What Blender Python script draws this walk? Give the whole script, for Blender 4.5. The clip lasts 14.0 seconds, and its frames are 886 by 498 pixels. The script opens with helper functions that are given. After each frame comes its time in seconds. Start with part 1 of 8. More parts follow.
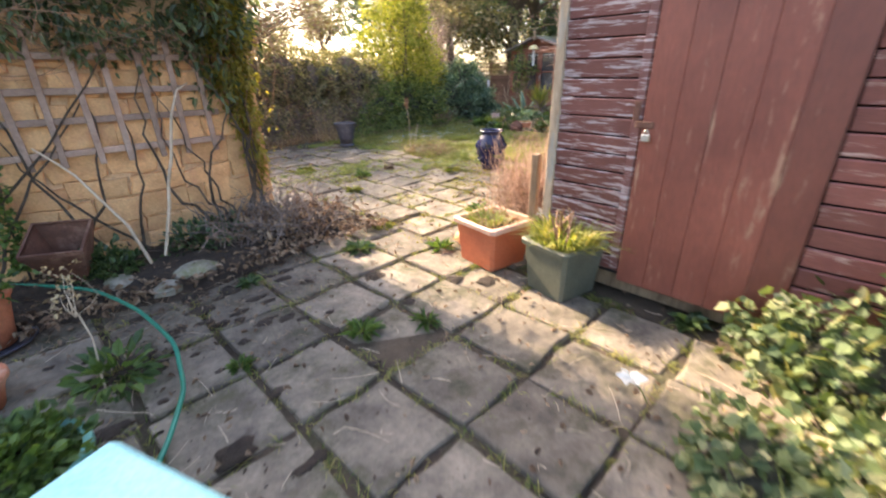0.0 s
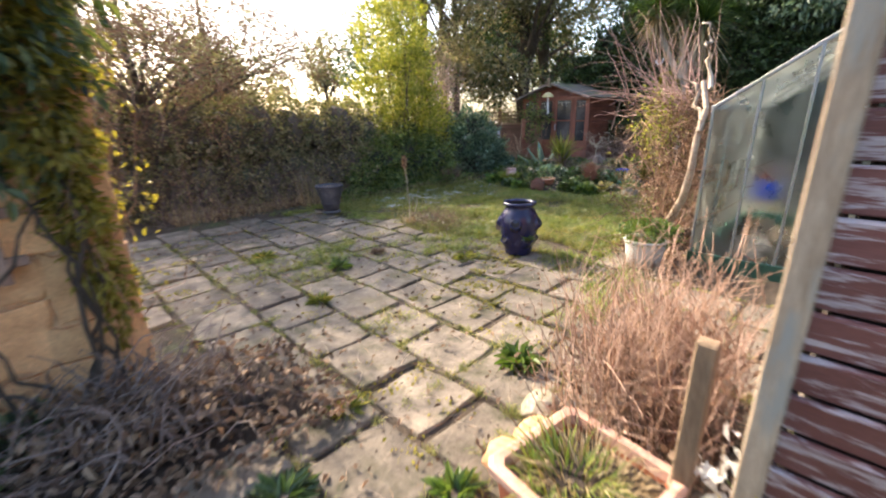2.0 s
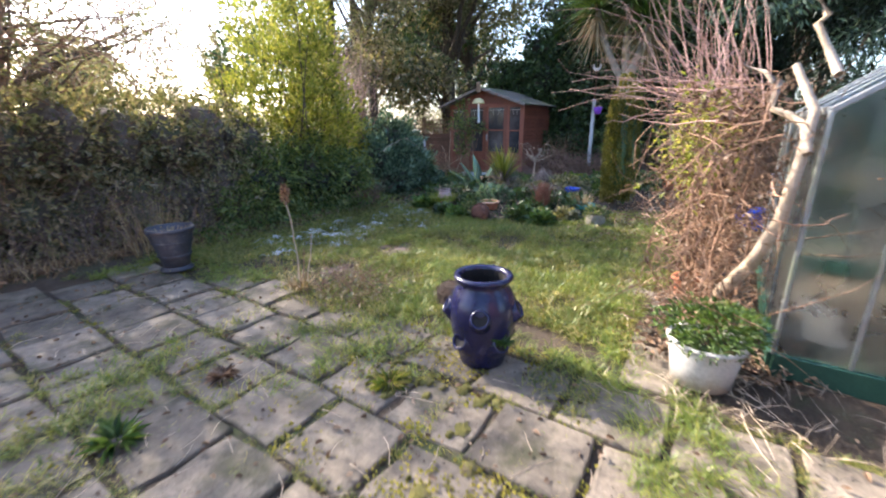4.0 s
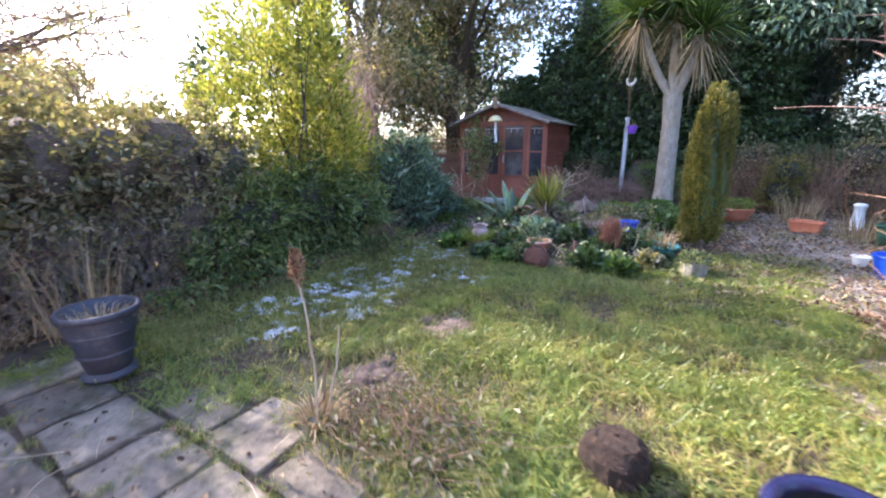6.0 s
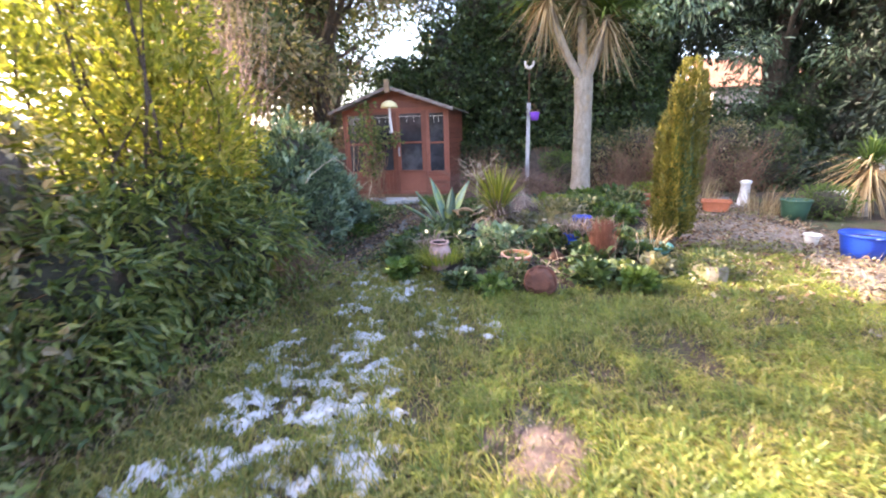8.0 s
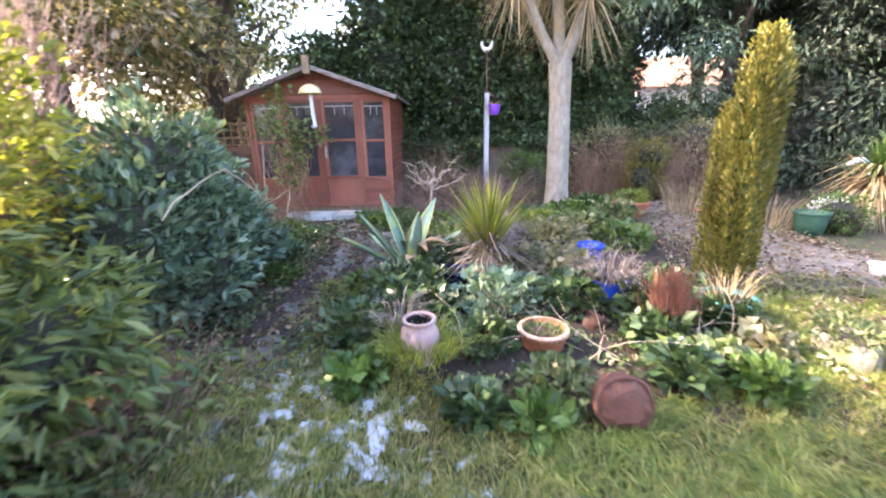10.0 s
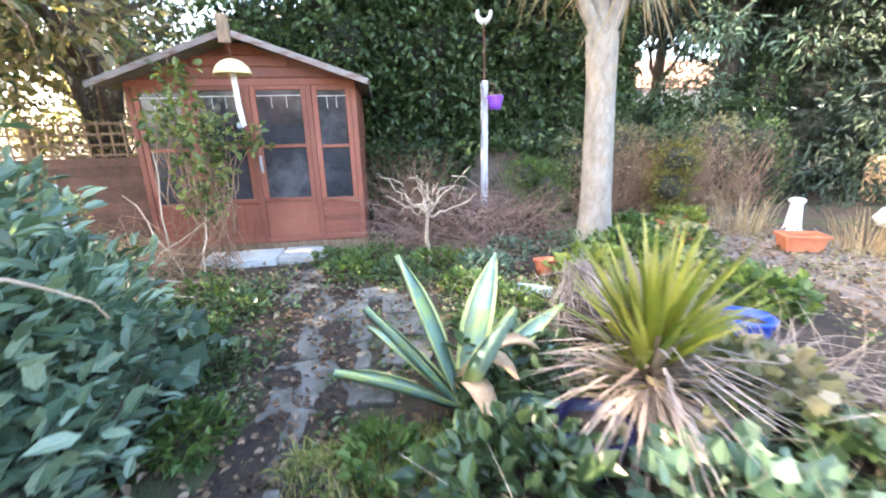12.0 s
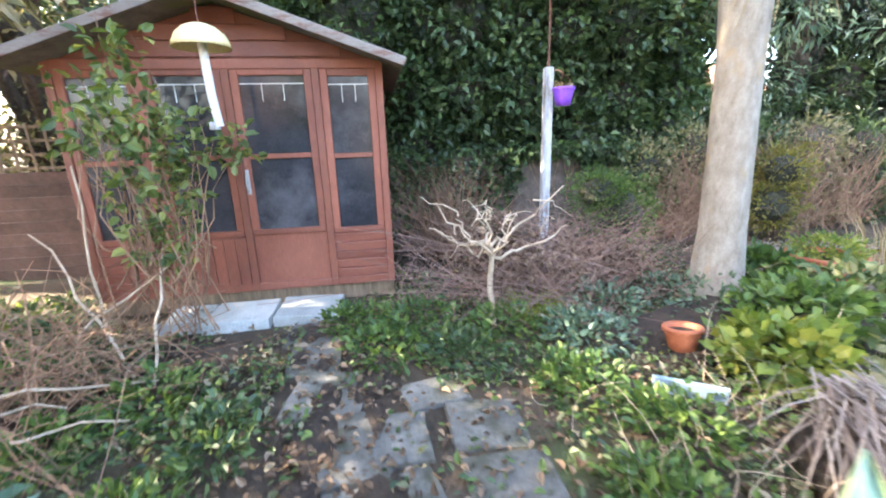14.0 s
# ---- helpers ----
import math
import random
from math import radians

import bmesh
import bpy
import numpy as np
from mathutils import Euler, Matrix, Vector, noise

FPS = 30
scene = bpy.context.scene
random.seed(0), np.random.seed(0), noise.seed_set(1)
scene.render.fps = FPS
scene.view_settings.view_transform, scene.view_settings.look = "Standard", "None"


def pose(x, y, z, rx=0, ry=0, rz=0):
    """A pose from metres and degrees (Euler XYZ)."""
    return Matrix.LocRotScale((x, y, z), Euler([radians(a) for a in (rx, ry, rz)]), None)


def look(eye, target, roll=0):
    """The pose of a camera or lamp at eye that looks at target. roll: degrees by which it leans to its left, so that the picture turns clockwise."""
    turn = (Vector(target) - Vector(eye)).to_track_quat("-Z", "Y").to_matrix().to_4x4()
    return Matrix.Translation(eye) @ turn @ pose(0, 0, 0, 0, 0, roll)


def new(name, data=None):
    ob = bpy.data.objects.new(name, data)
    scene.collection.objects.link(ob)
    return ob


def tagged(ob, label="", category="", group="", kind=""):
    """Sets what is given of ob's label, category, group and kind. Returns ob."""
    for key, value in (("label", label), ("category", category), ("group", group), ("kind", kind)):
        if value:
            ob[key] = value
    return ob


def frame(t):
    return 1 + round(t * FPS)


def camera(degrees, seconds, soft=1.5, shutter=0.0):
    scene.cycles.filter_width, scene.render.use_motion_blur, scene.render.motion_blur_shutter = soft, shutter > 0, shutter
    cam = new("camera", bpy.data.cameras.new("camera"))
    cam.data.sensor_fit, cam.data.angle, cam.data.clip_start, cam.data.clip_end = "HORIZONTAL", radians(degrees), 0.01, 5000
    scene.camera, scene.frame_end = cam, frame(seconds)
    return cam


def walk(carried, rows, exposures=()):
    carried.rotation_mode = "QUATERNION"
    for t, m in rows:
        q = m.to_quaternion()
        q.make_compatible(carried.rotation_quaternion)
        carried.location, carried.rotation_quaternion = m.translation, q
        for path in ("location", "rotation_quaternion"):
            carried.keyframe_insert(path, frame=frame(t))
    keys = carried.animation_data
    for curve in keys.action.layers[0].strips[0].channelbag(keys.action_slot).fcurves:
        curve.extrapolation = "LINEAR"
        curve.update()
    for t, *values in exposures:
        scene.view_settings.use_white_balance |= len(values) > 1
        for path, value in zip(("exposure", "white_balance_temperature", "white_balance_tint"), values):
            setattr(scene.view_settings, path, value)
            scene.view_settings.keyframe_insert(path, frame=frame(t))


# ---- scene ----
cam = camera(94.2, 14.0, soft=2.0, shutter=0.5)
METRES, EYE, TILT, LEAN, TURN = 13.5, 1.35, 0.0, 0.0, -44.9
ROWS = [
    (0.0, 0.0, 0.0, 0.0, -0.34, -23.29, 0.79),
    (0.5, 0.0067, 0.0312, 0.002, 4.84, -21.48, 1.07),
    (1.0, 0.0037, 0.0659, 0.0024, 5.27, -18.94, 0.89),
    (1.5, 0.0008, 0.1023, 0.0037, 3.82, -16.99, 0.79),
    (2.0, -0.0024, 0.1406, 0.0037, 0.27, -17.39, 1.27),
    (4.5, 0.004, 0.3274, 0.0029, -10.84, -16.14, 0.29),
    (5.0, -0.0045, 0.3571, 0.0063, -9.63, -15.11, -0.21),
    (5.5, -0.0106, 0.3859, 0.0061, -9.68, -14.39, -0.09),
    (6.0, -0.0242, 0.418, 0.0041, -12.52, -13.91, 0.24),
    (6.5, -0.0381, 0.4525, 0.0047, -16.49, -13.79, 0.91),
    (7.0, -0.0485, 0.4901, 0.0038, -22.44, -14.12, 1.34),
    (7.5, -0.0607, 0.5236, 0.0044, -29.09, -15.0, 1.53),
    (8.0, -0.0622, 0.5594, 0.0042, -33.61, -15.3, 1.76),
    (10.5, 0.0143, 0.7271, 0.0064, -47.86, -15.93, 0.72),
    (11.0, 0.0309, 0.7669, 0.0062, -51.57, -15.6, 0.83),
    (11.5, 0.0506, 0.803, 0.0037, -51.95, -15.57, 1.43),
    (12.0, 0.0679, 0.8387, 0.0042, -53.25, -15.85, 1.48),
    (12.5, 0.0838, 0.8707, 0.005, -53.91, -16.73, 1.14),
    (13.0, 0.1042, 0.8981, 0.0047, -50.91, -15.74, 1.62),
    (13.5, 0.1185, 0.9115, 0.0046, -51.7, -15.63, 1.48),
    (14.0, 0.1297, 0.9376, 0.0036, -54.1, -15.04, 1.68),
]
walk(cam, [(t, pose(0, 0, EYE, TILT, LEAN, TURN) @ pose(METRES * x, METRES * y, METRES * z, 90 + pitch, roll, yaw)) for t, x, y, z, yaw, pitch, roll in ROWS],
     exposures=[(0.0, 2.5, 7000, 14), (1.0, 2.65, 6350, 12), (1.5, 2.4, 6400, 12), (2.0, 2.0, 6450, 12), (4.5, 2.05, 5600, 13), (5.5, 2.4, 5550, 17), (6.5, 2.5, 5500, 23), (7.2, 2.65, 5650, 24), (8.0, 3.1, 6550, 23), (10.5, 3.6, 6300, 23), (11.0, 3.8, 6350, 17), (12.0, 4.05, 6450, 14), (14.0, 3.9, 6350, 11)])

# ---- sky and sun ----
SUN_AZ, SUN_EL = (0.02, 1.0), 33.0
world = bpy.data.worlds.new("sky")
scene.world = world
world.use_nodes = True
wn = world.node_tree.nodes
sky = wn.new("ShaderNodeTexSky")
sky.sky_type, sky.sun_disc = "NISHITA", False
sky.sun_elevation = radians(SUN_EL)
sky.sun_rotation = math.atan2(SUN_AZ[0], SUN_AZ[1])
sky.dust_density = 3.0
wn["Background"].inputs["Strength"].default_value = 0.15
world.node_tree.links.new(sky.outputs["Color"], wn["Background"].inputs["Color"])
sun = new("sun", bpy.data.lights.new("sun", "SUN"))
sun.data.energy, sun.data.angle, sun.data.color = 3.7, radians(0.6), (1.0, 0.84, 0.62)
sun.matrix_world = look((SUN_AZ[0] * 30, SUN_AZ[1] * 30, 30 * math.tan(radians(SUN_EL))), (0, 0, 0))

R = np.random.RandomState(7)


# ---- materials ----
def nodes_of(name):
    m = bpy.data.materials.new(name)
    m.use_nodes = True
    t = m.node_tree
    return m, t.nodes, t.links, t.nodes["Principled BSDF"]


def ramp(n, l, src, stops, interp="LINEAR"):
    r = n.new("ShaderNodeValToRGB")
    r.color_ramp.interpolation = interp
    e = r.color_ramp.elements
    while len(e) < len(stops):
        e.new(0.5)
    for k, (p, c) in zip(e, stops):
        k.position, k.color = p, (*c, 1)
    l.new(src, r.inputs[0])
    return r.outputs[0]


def noise_tex(n, l, scale, detail=4.0, rough=0.6, stretch=None):
    g = n.new("ShaderNodeNewGeometry")
    src = g.outputs["Position"]
    if stretch:
        mp = n.new("ShaderNodeMapping")
        mp.inputs["Scale"].default_value = stretch
        l.new(src, mp.inputs["Vector"])
        src = mp.outputs[0]
    t = n.new("ShaderNodeTexNoise")
    t.inputs["Scale"].default_value, t.inputs["Detail"].default_value, t.inputs["Roughness"].default_value = scale, detail, rough
    l.new(src, t.inputs["Vector"])
    return t.outputs["Fac"]


def mix(n, l, fac, a, b, how="MIX"):
    m = n.new("ShaderNodeMix")
    m.data_type, m.blend_type = "RGBA", how
    for sock, v in ((m.inputs[0], fac), (m.inputs[6], a), (m.inputs[7], b)):
        if isinstance(v, (int, float)):
            sock.default_value = v
        elif isinstance(v, tuple):
            sock.default_value = (*v, 1)
        else:
            l.new(v, sock)
    return m.outputs[2]


def bump(n, l, p, src, strength, dist=0.01):
    b = n.new("ShaderNodeBump")
    b.inputs["Strength"].default_value, b.inputs["Distance"].default_value = strength, dist
    l.new(src, b.inputs["Height"])
    l.new(b.outputs[0], p.inputs["Normal"])


def vary(n, l, col, island, amount):
    """Brightness that differs from piece to piece."""
    src = n.new("ShaderNodeNewGeometry").outputs["Random Per Island"] if island else n.new("ShaderNodeObjectInfo").outputs["Random"]
    h = n.new("ShaderNodeHueSaturation")
    mr = n.new("ShaderNodeMapRange")
    mr.inputs["To Min"].default_value, mr.inputs["To Max"].default_value = 1 - amount, 1 + amount
    l.new(src, mr.inputs["Value"])
    l.new(mr.outputs[0], h.inputs["Value"])
    l.new(col, h.inputs["Color"])
    return h.outputs[0]


def surf(name, dark, light, scale=6.0, rough=0.8, relief=0.4, patch=None, patch_scale=1.5, patch_at=(0.5, 0.62), metal=0.0, island=False, amount=0.0, stretch=None, fine=60.0, dist=0.01):
    """A grained surface: two tones at one scale, fine speckle, and patches of a third tone (lichen, stain, wear)."""
    m, n, l, p = nodes_of(name)
    a = noise_tex(n, l, scale, 6, 0.65, stretch)
    col = ramp(n, l, a, [(0.3, dark), (0.7, light)])
    f = noise_tex(n, l, fine, 3, 0.7, stretch)
    col = mix(n, l, 0.35, col, ramp(n, l, f, [(0.3, (0.45, 0.45, 0.45)), (0.7, (1.35, 1.35, 1.35))]), "MULTIPLY")
    if patch:
        q = noise_tex(n, l, patch_scale, 7, 0.7, stretch)
        w = ramp(n, l, q, [(patch_at[0], (0, 0, 0)), (patch_at[1], (1, 1, 1))])
        col = mix(n, l, w, col, patch)
    if amount:
        col = vary(n, l, col, island, amount)
    l.new(col, p.inputs["Base Color"])
    p.inputs["Roughness"].default_value, p.inputs["Metallic"].default_value = rough, metal
    hgt = n.new("ShaderNodeMath")
    hgt.operation = "ADD"
    l.new(a, hgt.inputs[0])
    l.new(f, hgt.inputs[1])
    bump(n, l, p, hgt.outputs[0], relief, dist)
    return m


def leafy(name, tones, trans=0.35, rough=0.45, warm=(1.25, 1.2, 0.5)):
    """Leaves: each its own tone, with light passing through."""
    m, n, l, p = nodes_of(name)
    rnd = n.new("ShaderNodeNewGeometry").outputs["Random Per Island"]
    col = ramp(n, l, rnd, [(i / (len(tones) - 1), c) for i, c in enumerate(tones)])
    col = mix(n, l, 0.5, col, ramp(n, l, noise_tex(n, l, 1.7, 3), [(0.3, (0.5, 0.5, 0.5)), (0.7, (1.4, 1.4, 1.4))]), "MULTIPLY")
    col = mix(n, l, 0.3, col, ramp(n, l, noise_tex(n, l, 90, 2), [(0.35, (0.6, 0.6, 0.6)), (0.65, (1.3, 1.3, 1.3))]), "MULTIPLY")
    l.new(col, p.inputs["Base Color"])
    p.inputs["Roughness"].default_value = rough
    tr = n.new("ShaderNodeBsdfTranslucent")
    l.new(mix(n, l, 1.0, col, warm, "MULTIPLY"), tr.inputs["Color"])
    ms = n.new("ShaderNodeMixShader")
    ms.inputs[0].default_value = trans
    l.new(p.outputs[0], ms.inputs[1])
    l.new(tr.outputs[0], ms.inputs[2])
    l.new(ms.outputs[0], n["Material Output"].inputs["Surface"])
    return m


def peeling(name, paint, paint2, bare, stretch, low, high, rough=0.6):
    """Old paint that has worn off along the grain."""
    m, n, l, p = nodes_of(name)
    g = noise_tex(n, l, 3.0, 8, 0.7, stretch)
    w = ramp(n, l, g, [(low, (0, 0, 0)), (high, (1, 1, 1))])
    base = ramp(n, l, noise_tex(n, l, 2.2, 5), [(0.3, paint), (0.7, paint2)])
    base = mix(n, l, 0.4, base, ramp(n, l, noise_tex(n, l, 14.0, 5, 0.7, stretch), [(0.3, (0.5, 0.5, 0.5)), (0.7, (1.4, 1.35, 1.3))]), "MULTIPLY")
    worn = mix(n, l, 0.5, bare, ramp(n, l, noise_tex(n, l, 20.0, 4, 0.7, stretch), [(0.3, (0.5, 0.45, 0.45)), (0.7, (1.2, 1.2, 1.2))]), "MULTIPLY")
    col = vary(n, l, mix(n, l, w, base, worn), False, 0.18)
    l.new(col, p.inputs["Base Color"])
    p.inputs["Roughness"].default_value = rough
    bump(n, l, p, g, 0.35, 0.006)
    return m


def glassy(name, tint, rough=0.05):
    m, n, l, p = nodes_of(name)
    p.inputs["Base Color"].default_value = (*tint, 1)
    p.inputs["Transmission Weight"].default_value = 1.0
    p.inputs["IOR"].default_value = 1.1
    l.new(ramp(n, l, noise_tex(n, l, 3.0, 5), [(0.4, (rough,) * 3), (0.7, (rough + 0.3,) * 3)]), p.inputs["Roughness"])
    return m


M = {}
M["earth"] = surf("earth", (0.035, 0.024, 0.016), (0.12, 0.085, 0.055), 3.0, 0.95, 0.9, (0.07, 0.09, 0.03), 0.9, (0.52, 0.66), dist=0.03)
M["soil"] = surf("soil", (0.02, 0.014, 0.010), (0.075, 0.05, 0.034), 7.0, 0.95, 1.0, dist=0.03)
M["gravel"] = surf("gravel", (0.12, 0.095, 0.075), (0.29, 0.24, 0.20), 9.0, 0.9, 1.0, (0.10, 0.08, 0.05), 1.3, (0.52, 0.66), fine=45.0, dist=0.02)
M["slab"] = surf("slab", (0.075, 0.060, 0.047), (0.27, 0.22, 0.165), 4.5, 0.88, 1.0, (0.065, 0.06, 0.03), 3.2, (0.50, 0.66), amount=0.28, fine=34.0)
M["path_slab"] = surf("path_slab", (0.085, 0.08, 0.07), (0.21, 0.195, 0.17), 5.0, 0.85, 0.6, (0.05, 0.05, 0.028), 3.4, (0.46, 0.62), amount=0.22)
M["step_slab"] = surf("step_slab", (0.34, 0.36, 0.34), (0.55, 0.56, 0.53), 4.0, 0.8, 0.4, (0.16, 0.15, 0.11), 3.5, (0.56, 0.68), amount=0.15)
M["golden_stone"] = surf("golden_stone", (0.50, 0.255, 0.11), (0.78, 0.465, 0.225), 5.0, 0.9, 0.7, (0.58, 0.29, 0.16), 3.0, (0.52, 0.68), amount=0.2)
M["mortar"] = surf("mortar", (0.50, 0.31, 0.17), (0.70, 0.47, 0.28), 9.0, 0.95, 0.7)
M["grey_stone"] = surf("grey_stone", (0.15, 0.13, 0.10), (0.36, 0.32, 0.26), 6.0, 0.9, 0.7, (0.12, 0.13, 0.04), 4.0, (0.5, 0.66), amount=0.2)
M["brown_wall"] = surf("brown_wall", (0.11, 0.08, 0.065), (0.24, 0.18, 0.145), 5.0, 0.95, 0.8, (0.06, 0.06, 0.035), 2.0, amount=0.25)
M["shed_plank"] = peeling("shed_plank", (0.12, 0.040, 0.034), (0.19, 0.075, 0.062), (0.46, 0.38, 0.38), (1.0, 1.5, 14.0), 0.515, 0.585)
M["shed_plank_red"] = peeling("shed_plank_red", (0.17, 0.055, 0.045), (0.25, 0.09, 0.07), (0.45, 0.31, 0.26), (1.0, 1.1, 9.0), 0.56, 0.66)
M["shed_door"] = peeling("shed_door", (0.13, 0.036, 0.024), (0.22, 0.066, 0.042), (0.38, 0.235, 0.15), (6.0, 6.0, 0.9), 0.585, 0.70, 0.5)
M["red_timber"] = peeling("red_timber", (0.195, 0.060, 0.036), (0.28, 0.097, 0.060), (0.40, 0.22, 0.15), (7.0, 7.0, 1.2), 0.64, 0.74, 0.55)
M["red_board"] = peeling("red_board", (0.185, 0.057, 0.036), (0.265, 0.094, 0.062), (0.42, 0.26, 0.19), (1.2, 1.2, 9.0), 0.62, 0.72, 0.55)
M["felt"] = surf("felt", (0.10, 0.09, 0.08), (0.24, 0.22, 0.20), 8.0, 0.95, 0.6, (0.13, 0.15, 0.06), 2.0)
M["fence_brown"] = surf("fence_brown", (0.065, 0.038, 0.030), (0.15, 0.088, 0.068), 3.0, 0.85, 0.5, fine=30.0, amount=0.2)
M["bargeboard"] = peeling("bargeboard", (0.155, 0.135, 0.12), (0.24, 0.205, 0.18), (0.14, 0.07, 0.05), (1.5, 1.5, 8.0), 0.5, 0.62, 0.8)
M["old_wood"] = surf("old_wood", (0.13, 0.085, 0.05), (0.34, 0.24, 0.15), 4.0, 0.85, 0.6, stretch=(6, 6, 0.8), fine=30.0)
M["trellis_wood"] = surf("trellis_wood", (0.20, 0.125, 0.09), (0.40, 0.28, 0.215), 4.0, 0.85, 0.6, fine=40.0, amount=0.2)
M["pale_post"] = surf("pale_post", (0.34, 0.34, 0.36), (0.58, 0.58, 0.60), 4.0, 0.8, 0.5, (0.22, 0.2, 0.18), 3.0, stretch=(5, 5, 1))
M["bark"] = surf("bark", (0.05, 0.038, 0.028), (0.17, 0.13, 0.095), 7.0, 0.95, 1.0, stretch=(3, 3, 0.8), dist=0.03)
M["palm_bark"] = surf("palm_bark", (0.24, 0.20, 0.155), (0.46, 0.40, 0.33), 6.0, 0.9, 0.8, (0.40, 0.27, 0.13), 2.0, (0.55, 0.7), stretch=(2.5, 2.5, 1.2), dist=0.02)
M["twig"] = surf("twig", (0.16, 0.085, 0.05), (0.36, 0.215, 0.13), 8.0, 0.8, 0.4, island=True, amount=0.35)
M["twig_grey"] = surf("twig_grey", (0.11, 0.08, 0.068), (0.28, 0.22, 0.19), 8.0, 0.85, 0.4, island=True, amount=0.35)
M["twig_pale"] = surf("twig_pale", (0.33, 0.25, 0.17), (0.58, 0.46, 0.34), 8.0, 0.75, 0.4, island=True, amount=0.25)
M["twig_pink"] = surf("twig_pink", (0.26, 0.15, 0.12), (0.46, 0.29, 0.24), 8.0, 0.8, 0.3, island=True, amount=0.25)
M["twig_tan"] = surf("twig_tan", (0.27, 0.165, 0.115), (0.50, 0.34, 0.255), 8.0, 0.8, 0.3, island=True, amount=0.3)
M["twig_red"] = surf("twig_red", (0.13, 0.048, 0.03), (0.26, 0.105, 0.065), 8.0, 0.8, 0.3, island=True, amount=0.35)
M["leaf_ivy"] = leafy("leaf_ivy", [(0.03, 0.045, 0.015), (0.06, 0.09, 0.03), (0.10, 0.125, 0.045), (0.17, 0.18, 0.08)])
# Yellower copy of the ivy leaf, with sunlight put into its colour.
M["leaf_ivy_sunlit"] = leafy("leaf_ivy_sunlit", [(0.14, 0.13, 0.025), (0.26, 0.23, 0.045), (0.38, 0.32, 0.08)], 0.55)
M["leaf_varieg"] = leafy("leaf_varieg", [(0.045, 0.075, 0.03), (0.085, 0.125, 0.045), (0.155, 0.19, 0.075), (0.33, 0.31, 0.16)], 0.3, 0.6)
M["leaf_dark"] = leafy("leaf_dark", [(0.022, 0.042, 0.016), (0.042, 0.078, 0.026), (0.07, 0.115, 0.04), (0.14, 0.19, 0.07)], 0.2, 0.38)
M["leaf_black"] = leafy("leaf_black", [(0.014, 0.026, 0.015), (0.026, 0.044, 0.024), (0.045, 0.066, 0.034)], 0.15, 0.5)
# Dark tone for the added cores; shade between leaves is put into the colour.
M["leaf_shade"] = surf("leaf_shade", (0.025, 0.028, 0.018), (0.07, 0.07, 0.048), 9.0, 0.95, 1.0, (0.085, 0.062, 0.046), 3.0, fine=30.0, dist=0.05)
M["leaf_blue"] = leafy("leaf_blue", [(0.05, 0.085, 0.055), (0.095, 0.16, 0.105), (0.165, 0.245, 0.165), (0.28, 0.36, 0.245)], 0.3, 0.38)
M["leaf_mid"] = leafy("leaf_mid", [(0.035, 0.07, 0.018), (0.07, 0.13, 0.03), (0.12, 0.19, 0.045), (0.17, 0.24, 0.06)])
M["leaf_bright"] = leafy("leaf_bright", [(0.10, 0.155, 0.03), (0.19, 0.25, 0.05), (0.34, 0.335, 0.075)], 0.4)
M["leaf_yellow"] = leafy("leaf_yellow", [(0.13, 0.155, 0.03), (0.24, 0.265, 0.05), (0.37, 0.365, 0.085), (0.48, 0.42, 0.14)], 0.5, 0.45, (1.15, 1.2, 0.5))
M["leaf_shrub"] = leafy("leaf_shrub", [(0.05, 0.085, 0.03), (0.10, 0.15, 0.045), (0.18, 0.235, 0.075), (0.30, 0.33, 0.13)], 0.45, 0.42)
M["leaf_hedge"] = leafy("leaf_hedge", [(0.10, 0.105, 0.065), (0.19, 0.20, 0.10), (0.29, 0.265, 0.165), (0.42, 0.35, 0.26)], 0.42)
M["leaf_conifer"] = leafy("leaf_conifer", [(0.09, 0.10, 0.02), (0.18, 0.17, 0.035), (0.28, 0.235, 0.06)], 0.28)
M["leaf_dead"] = leafy("leaf_dead", [(0.06, 0.038, 0.025), (0.14, 0.085, 0.05), (0.25, 0.165, 0.10), (0.36, 0.26, 0.18)], 0.15, 0.8, (1.1, 0.9, 0.7))
M["straw"] = leafy("straw", [(0.22, 0.15, 0.075), (0.38, 0.28, 0.15), (0.52, 0.42, 0.26)], 0.25, 0.7, (1.1, 1.0, 0.7))
M["straw_grey"] = leafy("straw_grey", [(0.15, 0.11, 0.09), (0.27, 0.21, 0.175), (0.40, 0.335, 0.285)], 0.2, 0.75, (1.1, 1.0, 0.8))
M["grass"] = leafy("grass", [(0.08, 0.12, 0.03), (0.155, 0.195, 0.045), (0.29, 0.285, 0.065), (0.46, 0.38, 0.17)], 0.42, 0.5)
M["moss"] = leafy("moss", [(0.15, 0.14, 0.015), (0.27, 0.24, 0.025), (0.37, 0.30, 0.045)], 0.2, 0.9)
M["thicket"] = surf("thicket", (0.085, 0.064, 0.05), (0.21, 0.165, 0.135), 9.0, 0.95, 1.0, (0.10, 0.115, 0.06), 3.0, fine=30.0, dist=0.05)
M["bare_earth"] = surf("bare_earth", (0.11, 0.072, 0.058), (0.26, 0.178, 0.145), 6.0, 0.95, 0.9, (0.09, 0.10, 0.045), 2.6, (0.52, 0.66), dist=0.02)
M["twig_bracken"] = surf("twig_bracken", (0.15, 0.085, 0.065), (0.33, 0.205, 0.16), 8.0, 0.8, 0.3, island=True, amount=0.35)
M["agave_edge"] = surf("agave_edge", (0.24, 0.34, 0.13), (0.46, 0.48, 0.19), 5.0, 0.45, 0.15, (0.40, 0.26, 0.10), 6.0, (0.62, 0.72))
